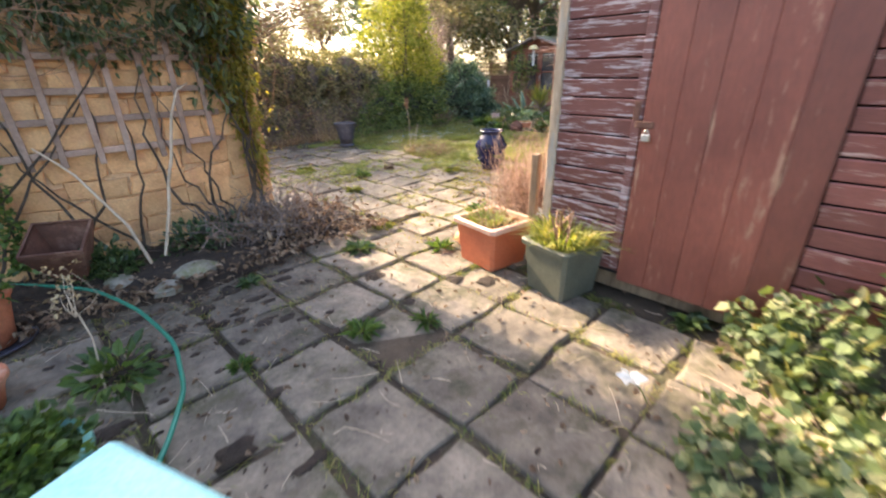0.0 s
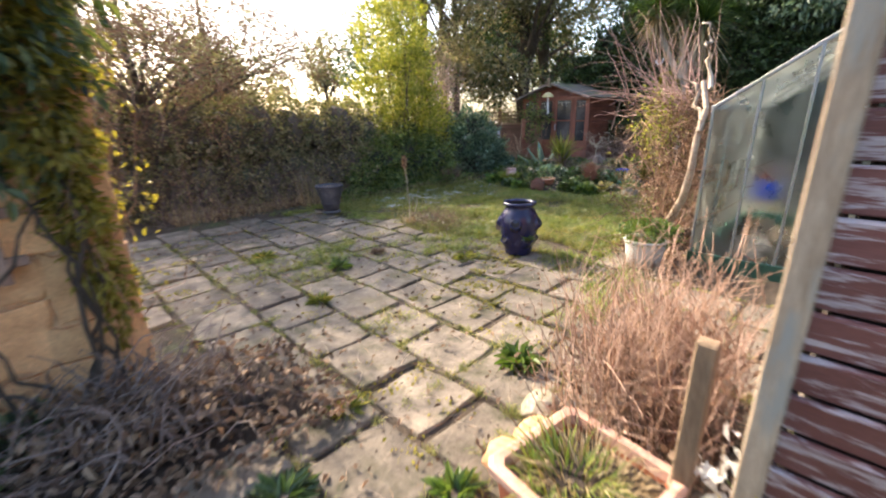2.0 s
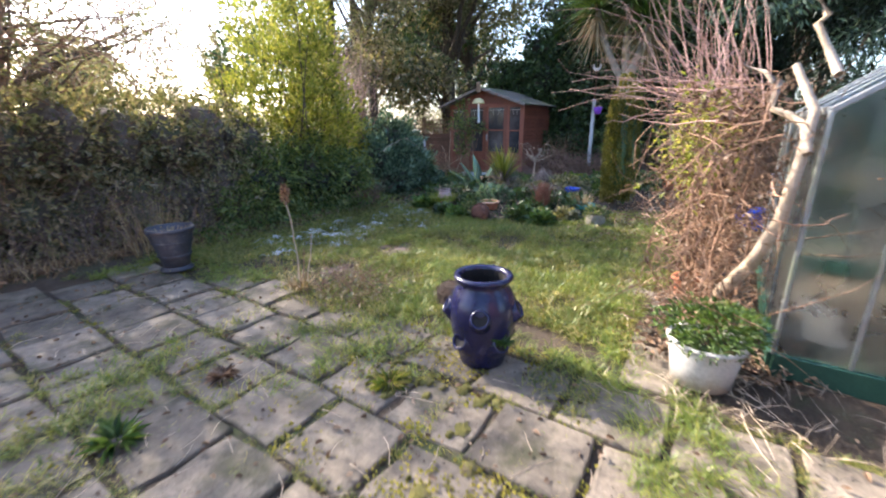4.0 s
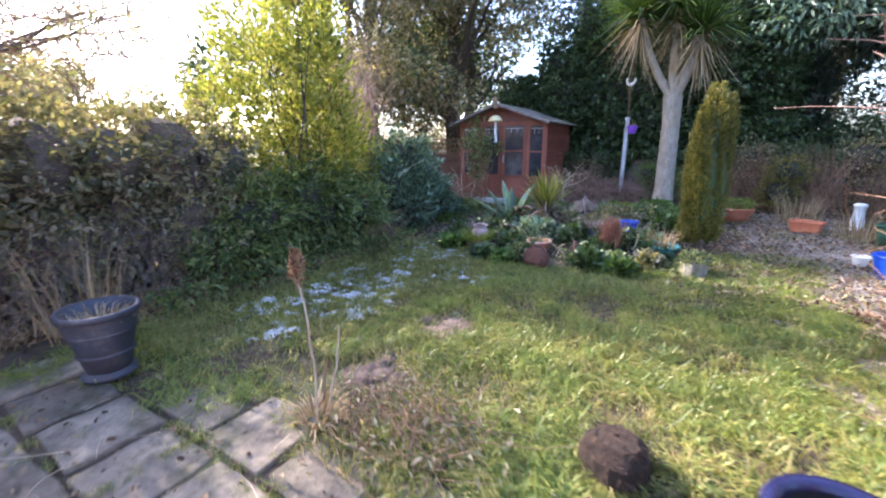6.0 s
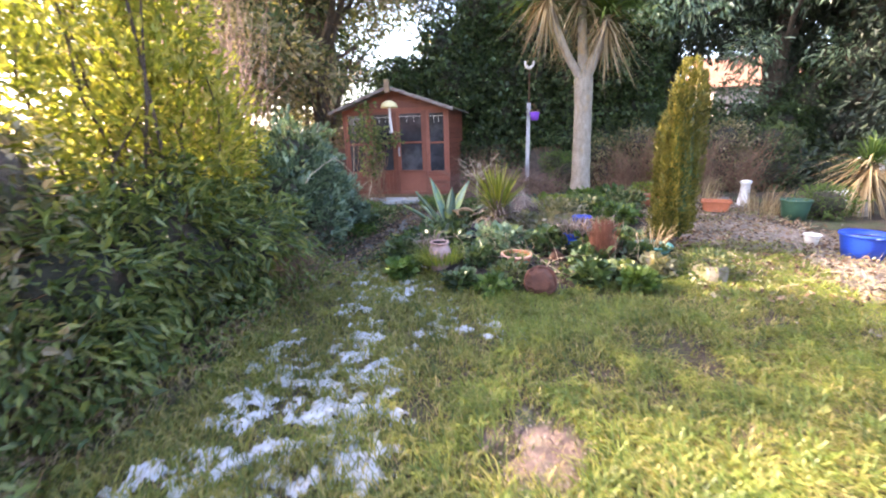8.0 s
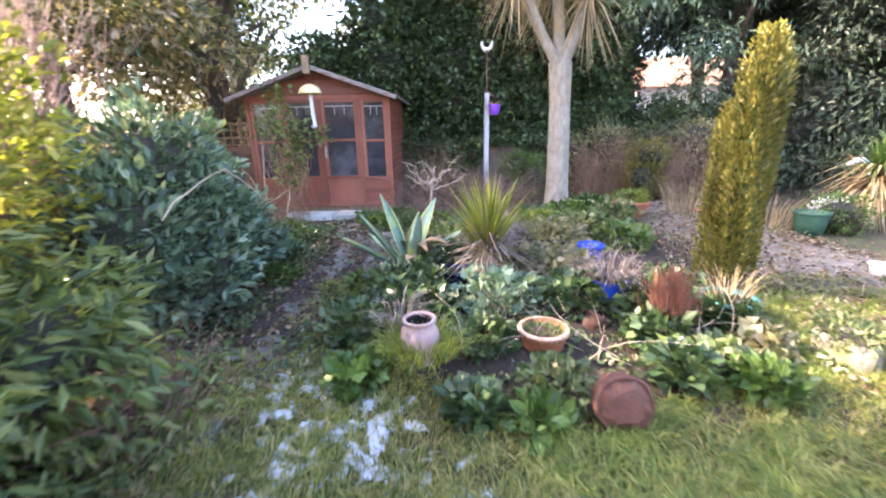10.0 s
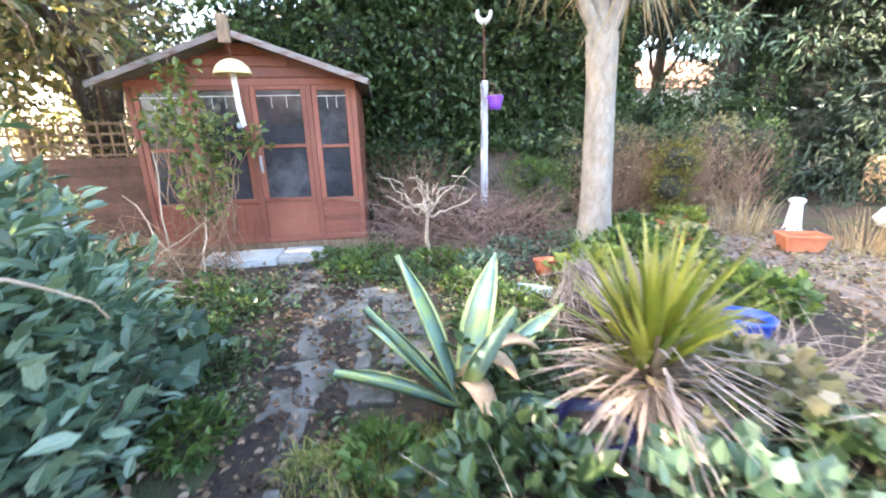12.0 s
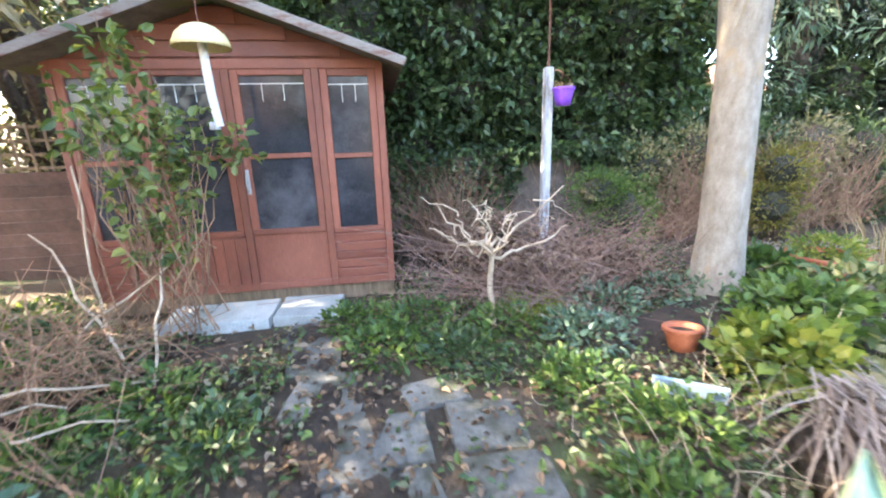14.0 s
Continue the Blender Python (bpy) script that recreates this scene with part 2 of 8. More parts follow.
M["moss_pad"] = surf("moss_pad", (0.10, 0.095, 0.022), (0.23, 0.20, 0.04), 14.0, 0.95, 1.0, (0.13, 0.10, 0.055), 7.0, (0.5, 0.62), fine=80.0, dist=0.02)
M["agave_leaf"] = surf("agave_leaf", (0.12, 0.23, 0.18), (0.27, 0.39, 0.31), 3.0, 0.42, 0.15, (0.30, 0.40, 0.15), 5.0, (0.50, 0.62), fine=25.0)
M["agave_dry"] = surf("agave_dry", (0.36, 0.22, 0.12), (0.60, 0.42, 0.26), 5.0, 0.8, 0.3)
M["terracotta"] = surf("terracotta", (0.34, 0.10, 0.045), (0.52, 0.19, 0.095), 5.0, 0.8, 0.3, (0.50, 0.34, 0.25), 3.0, (0.57, 0.72), amount=0.12)
M["old_clay"] = surf("old_clay", (0.06, 0.025, 0.017), (0.155, 0.062, 0.038), 6.0, 0.85, 0.5, (0.09, 0.06, 0.045), 4.0, (0.5, 0.66))
M["terracotta_plastic"] = surf("terracotta_plastic", (0.42, 0.10, 0.045), (0.52, 0.15, 0.07), 3.0, 0.5, 0.1, (0.30, 0.15, 0.09), 5.0, (0.6, 0.7))
M["pale_rim"] = surf("pale_rim", (0.52, 0.28, 0.20), (0.66, 0.42, 0.32), 4.0, 0.6, 0.15)
M["green_plastic"] = surf("green_plastic", (0.07, 0.075, 0.055), (0.115, 0.12, 0.09), 4.0, 0.5, 0.15, (0.2, 0.19, 0.15), 4.0, (0.6, 0.75))
M["blue_glaze"] = surf("blue_glaze", (0.007, 0.007, 0.032), (0.016, 0.016, 0.060), 3.0, 0.25, 0.08, (0.05, 0.05, 0.12), 5.0, (0.58, 0.7))
M["blue_tub"] = surf("blue_tub", (0.010, 0.05, 0.42), (0.02, 0.09, 0.55), 3.0, 0.4, 0.06)
M["teal"] = surf("teal", (0.04, 0.18, 0.17), (0.10, 0.30, 0.28), 4.0, 0.45, 0.1)
M["turquoise"] = surf("turquoise", (0.30, 0.66, 0.66), (0.38, 0.74, 0.73), 3.0, 0.45, 0.1)
M["aqua_plastic"] = surf("aqua_plastic", (0.10, 0.34, 0.30), (0.16, 0.42, 0.38), 3.0, 0.35, 0.05)
M["hose"] = surf("hose", (0.008, 0.16, 0.10), (0.02, 0.24, 0.16), 5.0, 0.4, 0.05)
M["black_plastic"] = surf("black_plastic", (0.028, 0.028, 0.040), (0.07, 0.07, 0.09), 5.0, 0.5, 0.2, (0.13, 0.12, 0.12), 5.0, (0.58, 0.72))
M["purple_plastic"] = surf("purple_plastic", (0.24, 0.07, 0.58), (0.32, 0.11, 0.68), 3.0, 0.4, 0.05)
M["mauve_clay"] = surf("mauve_clay", (0.30, 0.20, 0.19), (0.46, 0.33, 0.31), 5.0, 0.8, 0.3, (0.30, 0.15, 0.10), 4.0, (0.55, 0.7))
M["white_paint"] = surf("white_paint", (0.62, 0.62, 0.60), (0.80, 0.80, 0.78), 4.0, 0.6, 0.15, (0.5, 0.45, 0.36), 4.0, (0.6, 0.75))
M["old_white"] = surf("old_white", (0.40, 0.385, 0.36), (0.58, 0.565, 0.53), 4.0, 0.7, 0.2, (0.33, 0.28, 0.22), 4.0, (0.55, 0.7))
M["cream_dome"] = surf("cream_dome", (0.62, 0.50, 0.22), (0.74, 0.63, 0.34), 4.0, 0.5, 0.1, (0.45, 0.36, 0.2), 6.0, (0.58, 0.72))
M["rust"] = surf("rust", (0.07, 0.028, 0.018), (0.16, 0.065, 0.04), 7.0, 0.75, 0.5, (0.24, 0.13, 0.09), 4.0)
M["steel"] = surf("steel", (0.35, 0.35, 0.35), (0.55, 0.55, 0.54), 8.0, 0.35, 0.1, metal=0.9)
M["alloy"] = surf("alloy", (0.24, 0.25, 0.25), (0.42, 0.43, 0.42), 6.0, 0.45, 0.15, (0.3, 0.33, 0.25), 3.0, metal=0.6)
M["green_rail"] = surf("green_rail", (0.02, 0.07, 0.045), (0.04, 0.11, 0.07), 5.0, 0.5, 0.1)
M["snow"] = surf("snow", (0.40, 0.43, 0.48), (0.60, 0.62, 0.67), 20.0, 0.6, 0.5)
# Near-black for insides; the shade in there is put into the colour.
M["inside_shade"] = surf("inside_shade", (0.010, 0.008, 0.007), (0.022, 0.018, 0.015), 5.0, 0.9, 0.1)
M["coir"] = surf("coir", (0.02, 0.012, 0.008), (0.065, 0.036, 0.022), 25.0, 0.95, 1.0, dist=0.03)
M["flower"] = leafy("flower", [(0.8, 0.8, 0.76), (0.85, 0.84, 0.78)], 0.3, 0.6, (1, 1, 1))
M["blue_grey"] = surf("blue_grey", (0.20, 0.28, 0.34), (0.34, 0.43, 0.50), 5.0, 0.7, 0.3)
M["glass_dusty"] = surf("glass_dusty", (0.014, 0.014, 0.017), (0.06, 0.06, 0.07), 2.2, 0.07, 0.04, (0.16, 0.155, 0.17), 1.2, (0.5, 0.8))
M["weathered_post"] = surf("weathered_post", (0.26, 0.18, 0.115), (0.52, 0.41, 0.29), 5.0, 0.9, 0.6, (0.30, 0.29, 0.25), 3.0, stretch=(6, 6, 0.8), fine=30.0)
M["glass_old"] = glassy("glass_old", (0.80, 0.86, 0.86), 0.22)
M["far_wall"] = surf("far_wall", (0.55, 0.45, 0.38), (0.70, 0.60, 0.52), 2.0, 0.9, 0.2)
M["far_roof"] = surf("far_roof", (0.24, 0.11, 0.07), (0.36, 0.18, 0.12), 3.0, 0.9, 0.4)


# ---- geometry helpers ----
def make_mesh(name, geos, mat, smooth=False):
    """One mesh from (vertices, faces) arrays; the faces of each array have one length."""
    me = bpy.data.meshes.new(name)
    vs, loops, totals, off = [], [], [], 0
    for v, f in geos:
        v, f = np.asarray(v, float).reshape(-1, 3), np.asarray(f, int)
        if not len(f):
            continue
        vs.append(v)
        loops.append((f + off).ravel())
        totals.append(np.full(len(f), f.shape[1]))
        off += len(v)
    vs, loops, totals = np.concatenate(vs), np.concatenate(loops), np.concatenate(totals)
    me.vertices.add(len(vs))
    me.vertices.foreach_set("co", vs.ravel().astype(np.float32))
    me.loops.add(len(loops))
    me.loops.foreach_set("vertex_index", loops.astype(np.int32))
    me.polygons.add(len(totals))
    me.polygons.foreach_set("loop_start", (np.cumsum(totals) - totals).astype(np.int32))
    me.polygons.foreach_set("use_smooth", np.full(len(totals), smooth))
    me.update(calc_edges=True)
    me.materials.append(mat)
    return me


def thing(name, label, category, loc=(0, 0, 0), rz=0.0, group="", kind="", tilt=(0.0, 0.0)):
    ob = new(name)
    ob.matrix_basis = pose(*loc, tilt[0], tilt[1], rz)
    ob.empty_display_size = 0.1
    return tagged(ob, label, category, group, kind)


MASS = ("foliage", "dry_base", "stem_mass", "shoot_mass", "twig_mass", "leaf_mass", "tangle", "inner_growth", "dead_leaves", "crown", "leaf_head", "dead_skirt", "frond_mass", "fibre_mass", "hanging_growth", "end_sprays", "end_leaves", "sunlit_foliage", "column", "leaf_cover")


def part(name, geos, mat, parent, label="", smooth=False, at=None):
    me = geos if isinstance(geos, bpy.types.Mesh) else make_mesh(name, geos, mat, smooth)
    ob = new(name, me)
    ob.parent = parent
    if at is not None:
        ob.matrix_basis = at
    return tagged(ob, label, kind="stuff" if name in MASS else "")


def solo(name, geos, mat, label, category, loc=(0, 0, 0), rz=0.0, kind="", group="", smooth=False, tilt=(0.0, 0.0)):
    """A thing that is one mesh."""
    ob = new(name, make_mesh(name, geos, mat, smooth))
    ob.matrix_basis = pose(*loc, tilt[0], tilt[1], rz)
    return tagged(ob, label, category, group, kind)


def block(cx, cy, cz, sx, sy, sz, b=0.006):
    """A box about its centre with chamfered edges."""
    h = np.array([sx, sy, sz]) / 2
    b = min(b, 0.45 * min(sx, sy, sz))
    bm = bmesh.new()
    bmesh.ops.create_cube(bm, size=1.0)
    for v in bm.verts:
        v.co = Vector((v.co.x * sx, v.co.y * sy, v.co.z * sz))
    bmesh.ops.bevel(bm, geom=bm.edges[:], offset=b, segments=1, affect="EDGES")
    bmesh.ops.triangulate(bm, faces=bm.faces[:])
    bm.verts.index_update()
    v = np.array([q.co[:] for q in bm.verts]) + (cx, cy, cz)
    f = np.array([[q.index for q in g.verts] for g in bm.faces])
    bm.free()
    return v, f


def beam(a, b, w, h, up=(0, 0, 1), ch=0.004):
    """A squared timber from a to b."""
    a, b = np.array(a, float), np.array(b, float)
    d = b - a
    n = np.linalg.norm(d)
    d = d / n
    s = np.cross(d, up)
    s = s / np.linalg.norm(s)
    u = np.cross(s, d)
    v, f = block(0, 0, 0, n, w, h, ch)
    return (a + b) / 2 + v[:, :1] * d + v[:, 1:2] * s + v[:, 2:] * u, f


def lathe(profile, n=28, wob=0.0, seed=0, squash=1.0):
    """A turned shape from (radius, height) pairs."""
    rr = np.random.RandomState(seed)
    a = np.linspace(0, 2 * math.pi, n, endpoint=False)
    v = []
    for r, z in profile:
        k = r * (1 + wob * rr.uniform(-1, 1, n))
        v.append(np.stack([k * np.cos(a), k * np.sin(a) * squash, np.full(n, z)], 1))
    v = np.concatenate(v)
    i = np.arange(n)
    j = (i + 1) % n
    f = [np.stack([k * n + i, k * n + j, (k + 1) * n + j, (k + 1) * n + i], 1) for k in range(len(profile) - 1)]
    return v, np.concatenate(f)


def tube(pts, rad, sides=6):
    """A round bar along points."""
    p = np.asarray(pts, float)
    m = len(p)
    r = np.broadcast_to(np.asarray(rad, float), (m,)) if np.ndim(rad) == 0 or len(np.atleast_1d(rad)) == m else np.linspace(rad[0], rad[1], m)
    t = np.gradient(p, axis=0)
    t /= np.linalg.norm(t, axis=1)[:, None] + 1e-9
    ref = np.array([0.31, 0.17, 0.93]) if abs(t[:, 2]).mean() < 0.8 else np.array([0.95, 0.2, 0.1])
    s = np.cross(t, ref)
    s /= np.linalg.norm(s, axis=1)[:, None] + 1e-9
    u = np.cross(t, s)
    a = np.linspace(0, 2 * math.pi, sides, endpoint=False)
    v = (p[:, None] + r[:, None, None] * (np.cos(a)[None, :, None] * s[:, None] + np.sin(a)[None, :, None] * u[:, None])).reshape(-1, 3)
    i = np.arange(sides)
    j = (i + 1) % sides
    f = np.concatenate([np.stack([k * sides + i, k * sides + j, (k + 1) * sides + j, (k + 1) * sides + i], 1) for k in range(m - 1)])
    return v, f


def curve(a, b, sag, steps=8, wob=0.0, rr=R):
    """Points from a to b, bowed by sag and a little crooked."""
    a, b = np.array(a, float), np.array(b, float)
    t = np.linspace(0, 1, steps)[:, None]
    p = a + (b - a) * t + np.array(sag, float) * 4 * t * (1 - t)
    w = rr.normal(0, wob, (steps, 3))
    w[0] = 0
    return p + w


def unit(v):
    return v / (np.linalg.norm(v, axis=-1, keepdims=True) + 1e-9)


def leaf_geo(p, d, length, width, rr=R, fold=0.18, curl=0.15, spread=0.35):
    """Pointed leaves, folded along the rib: four corners each."""
    n = len(p)
    d = unit(d)
    ln = (length * rr.uniform(0.6, 1.3, n))[:, None]
    wd = ln * width / length
    s = unit(np.cross(d, rr.normal(size=(n, 3)) * spread + np.array([0, 0, 1.0])))
    u = np.cross(s, d)
    if length > 0.09:
        fold *= 0.45
    if width / length >= 0.4:
        a1, a2 = d * ln * 0.25 + u * wd * fold * 0.8 + p, d * ln * 0.66 + u * wd * fold * 0.7 + p
        v = np.stack([p, a1 + s * wd * 0.44, a2 + s * wd * 0.40, p + d * ln - u * ln * curl, a2 - s * wd * 0.40, a1 - s * wd * 0.44], 1).reshape(-1, 3)
        k = np.arange(n)[:, None] * 6
        return v, np.concatenate([k + [0, 1, 2], k + [0, 2, 3], k + [0, 3, 4], k + [0, 4, 5]], 1).reshape(-1, 3)
    v = np.stack([p, p + d * ln * 0.45 + s * wd / 2 + u * wd * fold, p + d * ln - u * ln * curl, p + d * ln * 0.45 - s * wd / 2 + u * wd * fold], 1).reshape(-1, 3)
    k = np.arange(n)[:, None] * 4
    return v, np.concatenate([k + [0, 1, 2], k + [0, 2, 3]], 1).reshape(-1, 3)


def lobed_geo(p, d, size, rr=R, spread=0.7):
    """Ivy leaves with five blunt lobes, a little cupped."""
    n = len(p)
    d = unit(d)
    ln = (size * rr.uniform(0.55, 1.3, n))[:, None, None]
    s = unit(np.cross(d, rr.normal(size=(n, 3)) * spread + np.array([0, 0, 1.0])))
    u = np.cross(s, d)
    q = np.array([(0.08, 0.0), (-0.05, 0.30), (0.20, 0.35), (0.40, 0.47), (0.60, 0.29), (0.95, 0.0), (0.60, -0.29), (0.40, -0.47), (0.20, -0.35), (-0.05, -0.30)])
    cup = 0.22 * np.abs(q[:, 1]) - 0.12 * q[:, 0] ** 2
    v = (p[:, None] + ln * (q[None, :, :1] * d[:, None] + q[None, :, 1:] * s[:, None] + cup[None, :, None] * u[:, None])).reshape(-1, 3)
    k = np.arange(n)[:, None] * 10
    return v, np.concatenate([k + [0, a, a + 1] for a in range(1, 9)], 1).reshape(-1, 3)


def blade_geo(p, d, length, width, rr=R, droop=0.35):
    """Grass-like blades that bend over: five corners each."""
    n = len(p)
    d = unit(d)
    ln = (length * rr.uniform(0.5, 1.35, n))[:, None]
    flat = d * [1, 1, 0]
    s = unit(np.stack([-flat[:, 1], flat[:, 0], np.zeros(n)], 1) + rr.normal(0, 0.3, (n, 3)) * [1, 1, 0]) * width / 2
    mid = p + d * ln * 0.55
    tip = p + d * ln + (unit(flat + 1e-6) * droop * 0.6 - np.array([0, 0, droop])) * ln * 0.5
    v = np.stack([p - s, p + s, mid + s * 0.8, mid - s * 0.8, tip], 1).reshape(-1, 3)
    k = np.arange(n)[:, None] * 5
    return v, np.concatenate([k + [0, 1, 2], k + [0, 2, 3], k + [3, 2, 4]], 1).reshape(-1, 3)


def in_blobs(n, blobs, rr=R, inner=0.55):
    """Points in the outer part of ellipsoids (x, y, z, rx, ry, rz), and the way out from their middles."""
    b = np.array(blobs, float)
    w = (b[:, 3] * b[:, 4] + b[:, 4] * b[:, 5] + b[:, 3] * b[:, 5])
    k = rr.choice(len(b), n, p=w / w.sum())
    d = unit(rr.normal(size=(n, 3)))
    r = inner + (1.08 - inner) * rr.uniform(0, 1, n) ** 0.6
    lump = 1 + 0.22 * np.sin(d[:, 0] * 7 + k) * np.cos(d[:, 1] * 6 - k) + 0.15 * np.sin(d[:, 2] * 11 + 2 * k)
    return b[k, :3] + d * b[k, 3:] * (r * lump)[:, None], d


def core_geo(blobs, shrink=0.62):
    """Lumps added inside a dense bush to block light; dark ones stand for shade."""
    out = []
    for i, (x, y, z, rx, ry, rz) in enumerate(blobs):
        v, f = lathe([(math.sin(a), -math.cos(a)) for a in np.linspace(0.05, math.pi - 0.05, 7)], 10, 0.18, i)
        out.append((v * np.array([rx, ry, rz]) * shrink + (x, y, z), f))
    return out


def twig_geo(n, base, tips, r0, r1, rr=R, bow=0.12, steps=5, sides=3, wob=0.02):
    """Thin shoots from points of the base to points of the tips."""
    out = []
    for i in range(n):
        a, b = base[i % len(base)], tips[i]
        ln = np.linalg.norm(np.array(b) - a)
        out.append(tube(curve(a, b, rr.normal(0, bow * ln, 3), steps, wob * ln, rr), (r0, r1), sides))
    return out


def bush(name, label, category, loc, blobs, n, length, width, mat, stems=10, stem_mat="bark", core=True, up=0.3, seed=1, r0=0.012, group="", droop=0.0, lobed=False):
    """A shrub: stems, and many small leaves round uneven lumps."""
    rr = np.random.RandomState(seed)
    ob = thing(name, label, category, loc, group=group)
    p, d = in_blobs(n, blobs, rr)
    p[:, 2] = np.maximum(p[:, 2], 0.02)
    d = d + rr.normal(0, 0.55, d.shape) + [0, 0, up - droop]
    part("foliage", [lobed_geo(p, d, length, rr) if lobed else leaf_geo(p, d, length, width, rr, spread=0.6)], M[mat], ob)
    if stems:
        t, _ = in_blobs(stems, blobs, rr, 0.8)
        a = [(rr.normal(0, 0.06), rr.normal(0, 0.06), 0.0) for _ in range(stems)]
        part("stem_mass", twig_geo(stems, a, t, r0, r0 * 0.3, rr, 0.1, 6, 5), M[stem_mat], ob)
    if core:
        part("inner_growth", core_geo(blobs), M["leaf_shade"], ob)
    return ob


def piece_mesh(name, mat, seed, inset=0.05, jag=0.03):
    """A unit stone or slab, top side up: worn rim, rounded edge; scaled where it is laid."""
    rr = np.random.RandomState(seed)
    q = np.array([(-0.5, -0.5), (-0.18, -0.5), (0.2, -0.5), (0.5, -0.5), (0.5, -0.1), (0.5, 0.5), (0.15, 0.5), (-0.22, 0.5), (-0.5, 0.5), (-0.5, 0.05)])
    q = q + rr.uniform(-jag, jag, q.shape)
    k = len(q)
    v = np.concatenate([np.c_[q, np.full(k, -1.0)], np.c_[q, np.full(k, -0.25)], np.c_[q * (1 - inset * 0.35), np.full(k, -0.06)], np.c_[q * (1 - inset), rr.uniform(-0.05, 0.02, k)], [[0, 0, 0.0]]])
    i = np.arange(k)
    j = (i + 1) % k
    side = np.concatenate([np.stack([a * k + i, a * k + j, (a + 1) * k + j, (a + 1) * k + i], 1) for a in range(3)])
    top = np.stack([3 * k + i, 3 * k + j, np.full(k, 4 * k)], 1)
    return make_mesh(name, [(v, side), (v, top)], M[mat])


# ---- ground ----
def ground_z(x, y):
    """Gentle unevenness of the lawn and beds."""
    return 0.018 * np.sin(x * 1.9 + 0.4) * np.cos(y * 2.3) + 0.010 * np.sin(x * 4.7 + y * 3.1)


gx = np.concatenate([[-900, -200, -60, -20, -8], np.arange(-4, 20.01, 0.2), [24, 40, 90, 300, 900]])
gy = np.concatenate([[-900, -200, -60, -20, -8], np.arange(-4, 14.01, 0.2), [18, 40, 90, 300, 900]])
GX, GY = np.meshgrid(gx, gy)
near = ((GX > 5.0) & (GX < 19) & (GY > -4) & (GY < 13)) | ((GY > 8.0) & (GX > -3) & (GX < 19) & (GY < 13))
GZ = np.where(near, ground_z(GX, GY), -0.016)
gi = np.arange(len(gy) - 1)[:, None] * len(gx) + np.arange(len(gx) - 1)[None]
gi = gi.ravel()
solo("ground", [(np.stack([GX.ravel(), GY.ravel(), GZ.ravel()], 1), np.stack([gi, gi + 1, gi + len(gx) + 1, gi + len(gx)], 1))], M["earth"],
     "damp dark earth with moss and trodden patches", "ground", kind="structure", smooth=True)


def strip(path, half, z, res=0.12, seed=3):
    """A low uneven sheet along a line of points."""
    rr = np.random.RandomState(seed)
    p = np.array(path, float)
    t = np.concatenate([[0], np.cumsum(np.linalg.norm(np.diff(p, axis=0), axis=1))])
    s = np.arange(0, t[-1], res)
    c = np.stack([np.interp(s, t, p[:, 0]), np.interp(s, t, p[:, 1])], 1)
    d = unit(np.gradient(c, axis=0))
    nrm = np.stack([-d[:, 1], d[:, 0]], 1)
    k = 9
    w = np.linspace(-1, 1, k)
    edge = 1 + 0.15 * np.sin(s * 3.1) + rr.normal(0, 0.04, len(s))
    xy = c[:, None] + nrm[:, None] * (w[None, :] * half * edge[:, None])[..., None]
    zz = z * (1 - np.abs(w) ** 3)[None] + rr.normal(0, 0.003, (len(s), k)) + ground_z(xy[..., 0], xy[..., 1]) - 0.012 * (np.abs(w) == 1)
    v = np.concatenate([xy, zz[..., None]], 2).reshape(-1, 3)
    i = (np.arange(len(s) - 1)[:, None] * k + np.arange(k - 1)[None]).ravel()
    return v, np.stack([i, i + 1, i + k + 1, i + k], 1)


solo("gravel_path", [strip([(6.2, 2.75), (8.5, 2.9), (10.2, 3.0), (12.2, 2.9), (14.5, 2.6)], 0.85, 0.03)], M["gravel"], "pale trodden gravel path beside the lawn", "path", kind="structure", smooth=True)
rg = np.random.RandomState(21)
ps = np.stack([rg.uniform(6.4, 14.2, 1500), rg.normal(2.9, 0.45, 1500)], 1)
v0, f0 = lathe([(0.4, -0.5), (1.0, -0.1), (0.75, 0.4), (0.1, 0.6)], 5, 0.2, 2)
peb = [(v0 * rg.uniform(0.006, 0.022) * [1, 1, 0.7] + (x, y, 0.035 + ground_z(x, y)), f0) for x, y in ps]
solo("gravel_stones", peb, M["grey_stone"], "loose pale pebbles scattered on the gravel path", "gravel", kind="stuff")
solo("flower_bed", [strip([(-2.0, 3.45), (0.4, 3.55), (1.5, 3.5), (2.0, 3.6)], 0.56, 0.10, 0.1, 5)], M["soil"], "dark soil bed heaped at the foot of the wall", "flower bed", kind="structure", smooth=True)
solo("planted_bed", [strip([(9.4, 7.0), (9.6, 6.0), (10.0, 5.0), (11.4, 4.8), (13.0, 5.2)], 0.95, 0.10, 0.15, 6)], M["soil"], "dark soil of the crowded island bed", "flower bed", kind="structure", smooth=True)
solo("leaf_mould_border", [strip([(5.6, 2.75), (7.0, 2.65), (8.4, 2.3)], 0.38, 0.06, 0.1, 8)], M["soil"], "bare brown border soil beside the greenhouse", "flower bed", kind="structure", smooth=True)


# ---- grass, snow and litter ----
def lawn_mask(x, y):
    a = 5.05 + 0.25 * np.sin(y * 2.1) - 0.12 * (y - 5)
    inside = (x > a) & (y > 3.05 + 0.12 * np.sin(x * 2.3)) & (y < 8.0 + 0.15 * np.sin(x * 1.7)) & (x < 10.3)
    bed = ((x - 10.4) / 2.1) ** 2 + ((y - 5.9) / 1.15) ** 2 < 1
    return inside & ~bed


